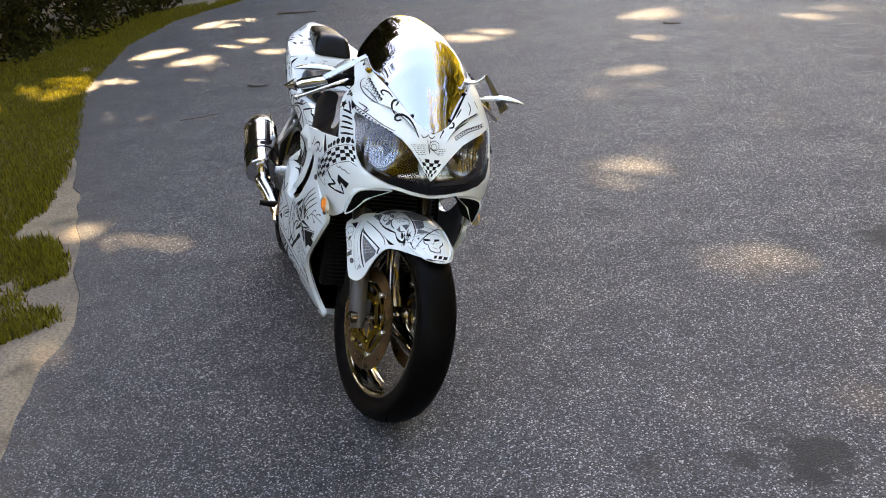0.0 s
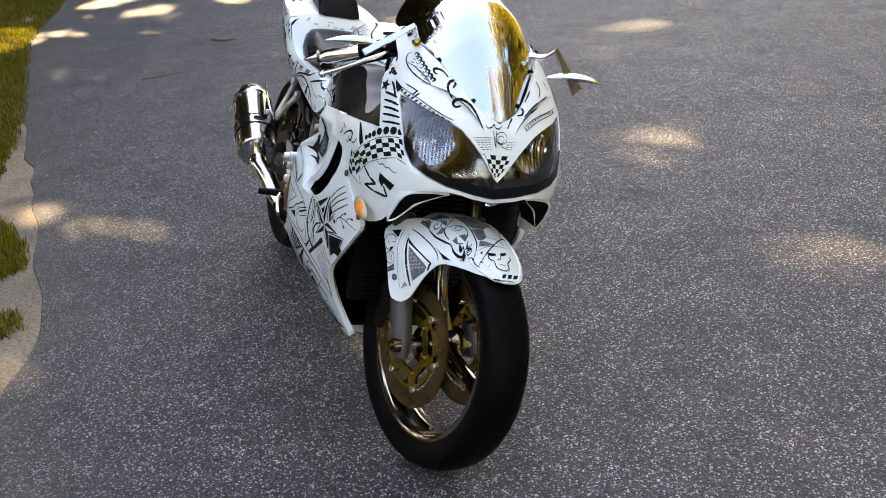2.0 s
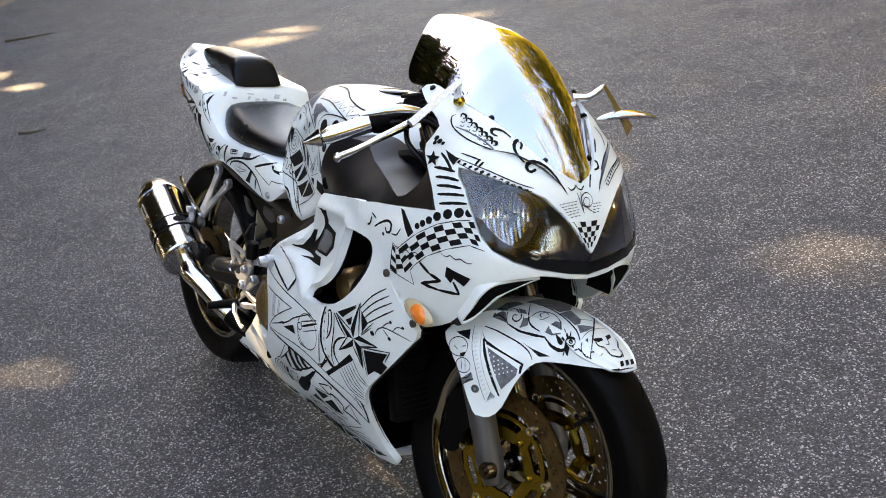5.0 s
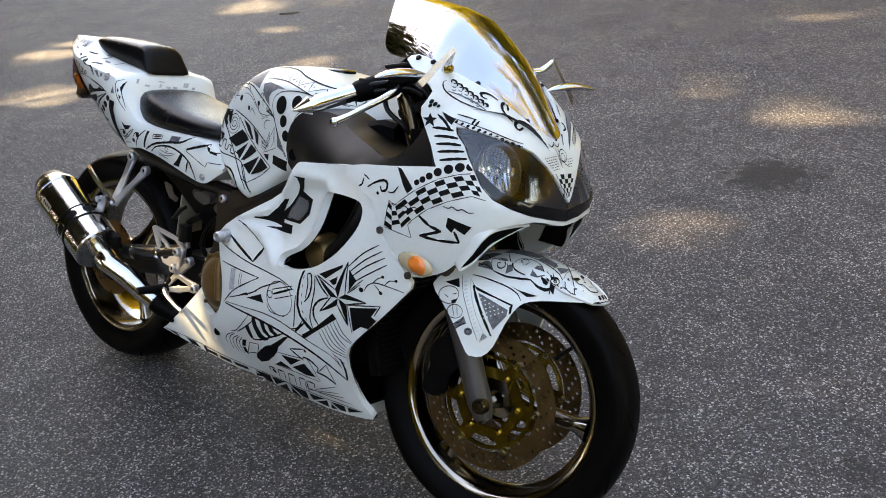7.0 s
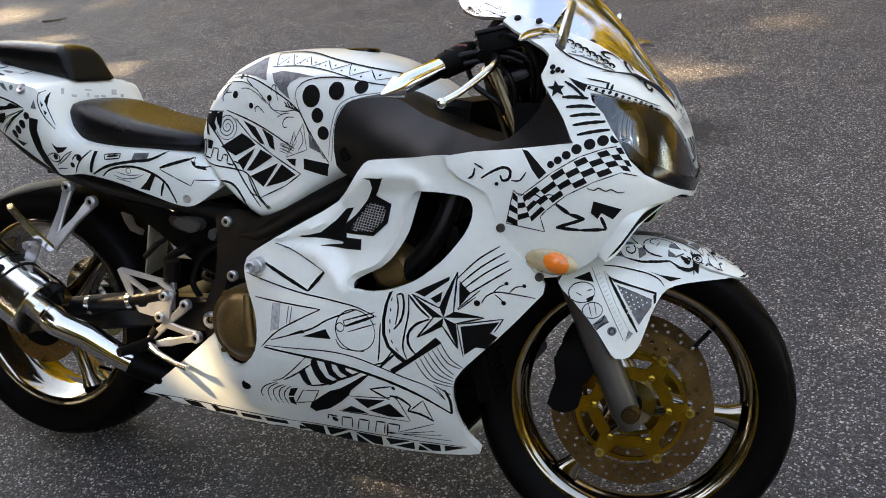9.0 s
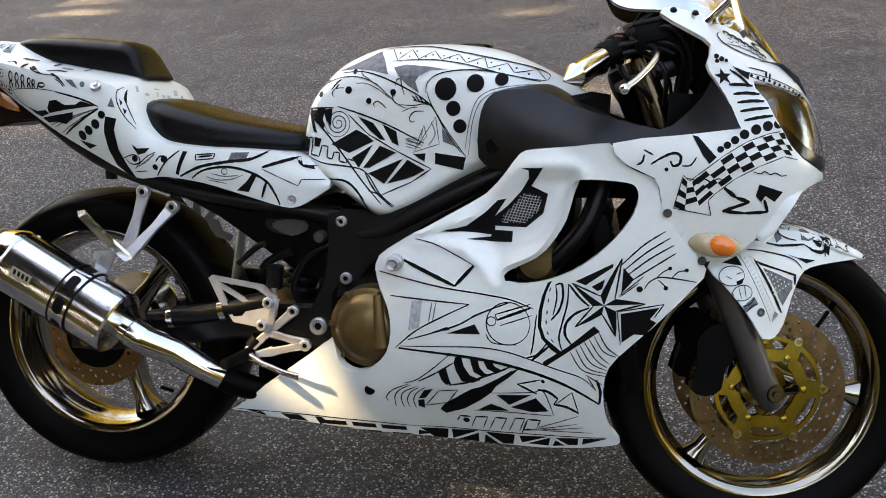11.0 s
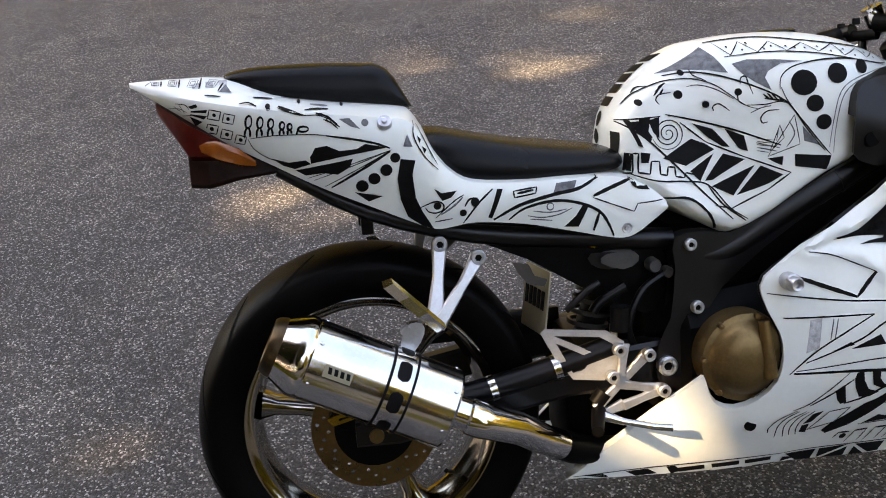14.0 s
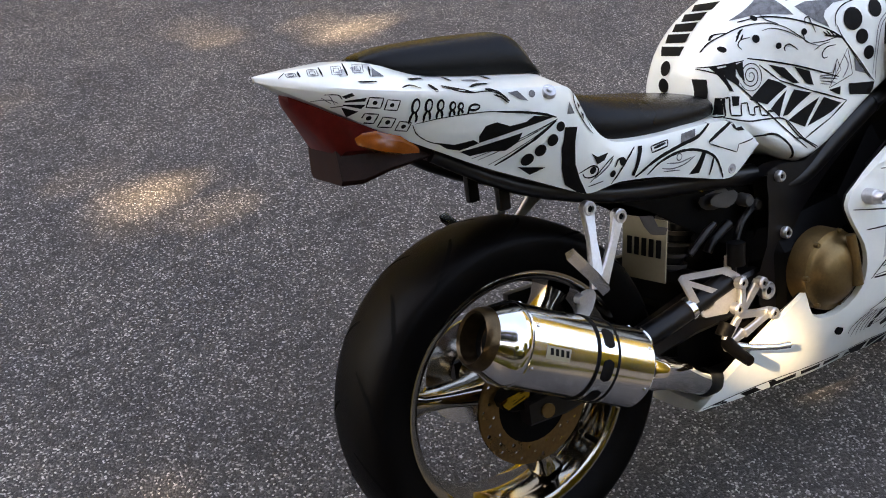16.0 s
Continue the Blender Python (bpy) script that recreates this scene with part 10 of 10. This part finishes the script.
sheet_of.line(INK, 3.6, [(-64.0, 849.3), (-65.1, 847.6), (-67.5, 846.2), (-70.9, 845.6), (-74.5, 845.8), (-77.7, 846.7), (-79.8, 848.3), (-80.4, 850.1), (-79.3, 851.8), (-76.9, 853.2), (-73.5, 853.8), (-69.9, 853.6), (-66.7, 852.6), (-64.6, 851.1), (-64.0, 849.3)])
sheet_of.line(INK, 3.4, [(-83.9, 841.4), (-80.6, 848.5), (-77.6, 854.6)])
sheet_of.begin("wing_drawing")
sheet_of.line(INK, 1.5, [(-162.1, 838.8), (-154.6, 822.2), (-134.6, 806.2), (-106.9, 795.7)])
sheet_of.line(INK, 1.5, [(-158.9, 839.3), (-119.1, 842.3), (-62.9, 840.5), (-30.9, 835.8)])
sheet_of.fill(INK, [(-56.4, 818.2), (-38.4, 820.6), (-18.0, 810.8), (9.1, 812.1), (23.3, 819.2), (59.2, 811.1), (-19.4, 800.4), (-64.9, 792.7), (-65.9, 803.6)])
sheet_of.fill(INK, [(-127.7, 804.4), (-100.6, 796.2), (-73.3, 798.9), (-65.0, 792.1), (-91.7, 784.9), (-109.6, 790.7)])
sheet_of.fill(INK, [(-91.1, 782.6), (-43.8, 789.9), (1.9, 796.8), (-3.6, 783.2), (-23.6, 771.8), (-46.7, 775.7), (-75.8, 772.8)])
sheet_of.line(INK, 3.6, [(-37.3, 836.7), (5.6, 827.8), (39.1, 818.9), (62.6, 809.3)])
sheet_of.line(INK, 1.5, [(64.4, 806.6), (-72.4, 767.7)])
sheet_of.line(INK, 1.5, [(64.4, 806.6), (-62.7, 763.6)])
sheet_of.line(INK, 1.5, [(64.4, 806.6), (-45.6, 752.0)])
sheet_of.line(INK, 4.2, [(-35.6, 749.5), (15.4, 778.2), (62.1, 804.2)])
sheet_of.begin("fan_drawing")
sheet_of.fill(INK, [(-254.4, 897.2), (-241.0, 899.9), (-237.9, 895.5), (-249.6, 892.8)])
sheet_of.fill(INK, [(-250.4, 890.1), (-222.7, 890.2), (-225.3, 885.0), (-251.4, 887.4)])
sheet_of.fill(INK, [(-252.3, 884.7), (-224.7, 880.1), (-230.3, 874.9), (-253.1, 883.1)])
sheet_of.fill(INK, [(-254.9, 880.9), (-233.3, 871.1), (-246.8, 864.1)])
sheet_of.line(INK, 1.5, [(-276.2, 902.9), (-259.1, 900.1), (-253.9, 892.4)])
sheet_of.line(INK, 1.5, [(-267.0, 882.3), (-250.4, 882.5)])
sheet_of.line(WASH, 1.3, [(-293.5, 895.0), (-272.1, 894.6), (-258.6, 887.6)])
sheet_of.line(WASH, 1.3, [(-279.4, 898.6), (-267.4, 888.4)])
sheet_of.line(WASH, 1.3, [(-269.8, 900.5), (-262.4, 886.1)])
sheet_of.begin("pen_mark")
sheet_of.fill(WASH, [(-14.8, 861.5), (1.9, 861.5), (17.4, 843.4), (3.1, 848.3)])
sheet_of.dot(WASH, (25.9, 852.6), 5.7)
sheet_of.line(INK, 1.6, [(-110.7, 885.0), (-100.0, 880.3), (-75.7, 871.9), (-46.5, 869.3), (-23.4, 858.9)])
sheet_of.line(INK, 2.4, [(-39.0, 862.8), (-27.8, 857.1), (-17.1, 846.4)])
sheet_of.line(INK, 1.6, [(-34.6, 863.6), (-32.0, 857.4)])
sheet_of.line(INK, 1.6, [(-28.5, 861.2), (-25.9, 855.0)])
sheet_of.line(INK, 2, [(-67.5, 878.1), (-49.1, 878.5), (-29.5, 876.3)])
sheet_of.dot(INK, (-124.9, 884.6), 3.1)
sheet_of.line(INK, 2, [(-171.0, 895.0), (-156.4, 896.1), (-143.9, 889.5)])
sheet_of.fill(WASH, [(83.4, 810.1), (91.5, 828.9), (98.6, 808.1)])
sheet_of.line(INK, 2, [(103.5, 848.1), (101.2, 829.3), (106.7, 809.5), (120.0, 786.9), (138.5, 766.5)])
sheet_of.line(INK, 1.6, [(108.9, 842.5), (116.1, 822.7), (127.5, 796.3), (138.0, 774.8)])
sheet_of.fill(INK, [(106.9, 825.8), (113.3, 818.1), (109.9, 812.3)])
sheet_of.fill(INK, [(113.5, 807.9), (121.0, 802.1), (117.5, 794.3)])
sheet_of = Paper(fuel_tank, "y")
sheet_of.begin("vine")
sheet_of.line(INK, 1.8, [(484.0, 840.7), (500.7, 857.0), (527.4, 870.1), (555.9, 877.5), (592.3, 877.3), (624.9, 866.4), (651.7, 846.6), (676.0, 827.6), (695.1, 820.4)])
sheet_of.line(INK, 1.8, [(676.0, 827.6), (706.2, 826.7), (730.7, 830.0), (749.6, 824.5)])
sheet_of.line(INK, 1.6, [(582.9, 865.1), (602.7, 866.4), (630.0, 856.9), (657.1, 839.5)])
sheet_of.line(INK, 2.2, [(536.3, 838.0), (531.7, 845.8), (538.6, 854.7), (556.9, 856.7)])
sheet_of.line(INK, 2.2, [(625.1, 821.4), (623.6, 828.4), (633.7, 832.6), (650.0, 820.2)])
sheet_of.line(INK, 2.2, [(668.4, 862.9), (670.7, 874.1), (678.5, 875.4), (681.2, 865.6), (688.0, 845.9)])
sheet_of.line(INK, 2.2, [(711.0, 796.7), (702.3, 795.9), (700.3, 805.2), (710.3, 815.1), (728.8, 816.5)])
sheet_of.line(INK, 2, [(592.0, 893.4), (596.2, 882.8), (615.3, 872.6)])
sheet_of.line(INK, 2, [(501.1, 859.2), (510.8, 868.3), (525.6, 869.1)])
sheet_of.line(INK, 2, [(662.8, 847.2), (665.8, 834.4), (676.0, 827.6)])
sheet_of.line(INK, 1.6, [(684.0, 814.0), (700.6, 821.3), (717.0, 823.9)])
sheet_of.line(INK, 3, [(550.5, 873.1), (538.5, 866.2)])
sheet_of.line(INK, 3, [(545.6, 869.3), (533.4, 859.6)])
sheet_of.line(INK, 3, [(540.6, 865.0), (529.3, 852.8)])
sheet_of.line(INK, 3, [(546.1, 863.6), (538.6, 854.7)])
sheet_of.line(INK, 3.2, [(704.4, 844.5), (715.1, 834.2)])
sheet_of.line(INK, 3.2, [(711.0, 845.3), (720.5, 834.0)])
sheet_of.line(INK, 3.2, [(718.6, 843.2), (727.0, 833.6)])
sheet_of.line(INK, 3.2, [(727.2, 840.4), (733.5, 832.2)])
sheet_of.line(INK, 3.2, [(706.4, 837.0), (737.8, 830.8)])
sheet_of.dot(INK, (578.0, 888.4), 5.0)
sheet_of.dot(INK, (568.0, 852.6), 7.5)
sheet_of.dot(INK, (505.0, 842.7), 5.6)
sheet_of.dot(INK, (612.5, 833.0), 6.0)
sheet_of.dot(INK, (664.5, 850.5), 6.2)
sheet_of.begin("spiral_drawing")
sheet_of.line(INK, 2, [(546.3, 785.9), (545.1, 786.5), (544.2, 787.8), (544.1, 789.7), (544.9, 791.6), (546.7, 793.1), (549.3, 793.6), (552.0, 792.8), (554.3, 790.6), (555.5, 787.4), (555.1, 783.7), (552.9, 780.4), (549.3, 778.2), (544.9, 777.9), (540.5, 779.7), (537.3, 783.5), (535.9, 788.7), (537.0, 794.2), (540.5, 798.8), (545.9, 801.6), (552.2, 801.6), (558.1, 798.7), (562.3, 793.2), (563.7, 786.1), (561.9, 778.8), (556.9, 772.9), (549.6, 769.7), (541.4, 770.1), (534.0, 774.2), (529.0, 781.5), (527.7, 790.5), (530.4, 799.5), (536.9, 806.6), (546.0, 810.2), (555.9, 809.3), (564.7, 803.8), (570.5, 794.8), (571.9, 783.7), (568.2, 773.0), (560.1, 764.9), (549.0, 761.1), (537.1, 762.6), (526.9, 769.5), (520.6, 780.4)])
sheet_of.begin("pen_mark")
sheet_of.line(INK, 1.5, [(709.6, 737.9), (753.5, 806.2), (762.0, 756.0), (709.6, 737.9)], True)
sheet_of.line(INK, 1.5, [(713.1, 746.5), (729.9, 790.1), (736.4, 768.7), (716.5, 749.3)], True)
sheet_of.line(INK, 1.3, [(692.9, 769.8), (717.9, 765.4)])
sheet_of.line(INK, 1.3, [(692.8, 764.6), (716.1, 760.3)])
sheet_of.line(INK, 1.3, [(692.6, 759.4), (714.4, 755.1)])
sheet_of.line(INK, 1.3, [(692.5, 754.2), (712.7, 750.0)])
sheet_of.line(INK, 1.3, [(692.3, 749.0), (710.9, 744.8)])
sheet_of = Paper(fuel_tank, "y")
sheet_of.begin("zigzag_drawing")
sheet_of.line(INK, 1.6, [(647.8, 933.5), (665.4, 911.5), (689.2, 933.2), (709.6, 913.7), (737.2, 930.5), (756.7, 912.9), (787.4, 924.2), (806.3, 907.6), (838.1, 918.8), (848.9, 898.1), (882.1, 907.8), (896.4, 890.8), (934.6, 898.2), (953.0, 878.8)], True)
sheet_of.line(INK, 2, [(636.6, 935.3), (671.2, 938.2), (709.0, 939.5), (745.7, 936.8), (781.4, 930.3), (816.9, 924.1), (853.1, 917.4), (892.2, 910.1), (931.7, 901.2), (958.0, 889.1), (954.4, 877.3)])
sheet_of.line(INK, 2, [(654.1, 909.3), (694.9, 912.2), (735.0, 912.9), (770.8, 909.9), (806.1, 904.7), (841.4, 896.7), (878.0, 888.0), (919.5, 881.2), (952.6, 877.3)])
sheet_of.dot(INK, (666.1, 925.4), 1.8)
sheet_of.dot(INK, (688.0, 919.1), 1.7)
sheet_of.dot(INK, (700.1, 929.9), 1.8)
sheet_of.dot(INK, (722.5, 918.2), 1.7)
sheet_of.dot(INK, (736.0, 922.0), 1.7)
sheet_of.dot(INK, (759.1, 920.4), 1.7)
sheet_of.dot(INK, (771.6, 916.6), 1.7)
sheet_of.dot(INK, (787.2, 915.1), 1.8)
sheet_of.dot(INK, (809.1, 915.8), 1.7)
sheet_of.dot(INK, (828.0, 906.9), 1.7)
sheet_of.dot(INK, (852.9, 908.4), 1.7)
sheet_of.dot(INK, (869.8, 896.7), 1.8)
sheet_of.dot(INK, (898.5, 899.6), 1.9)
sheet_of.dot(INK, (921.0, 889.3), 1.9)
sheet_of.finish()
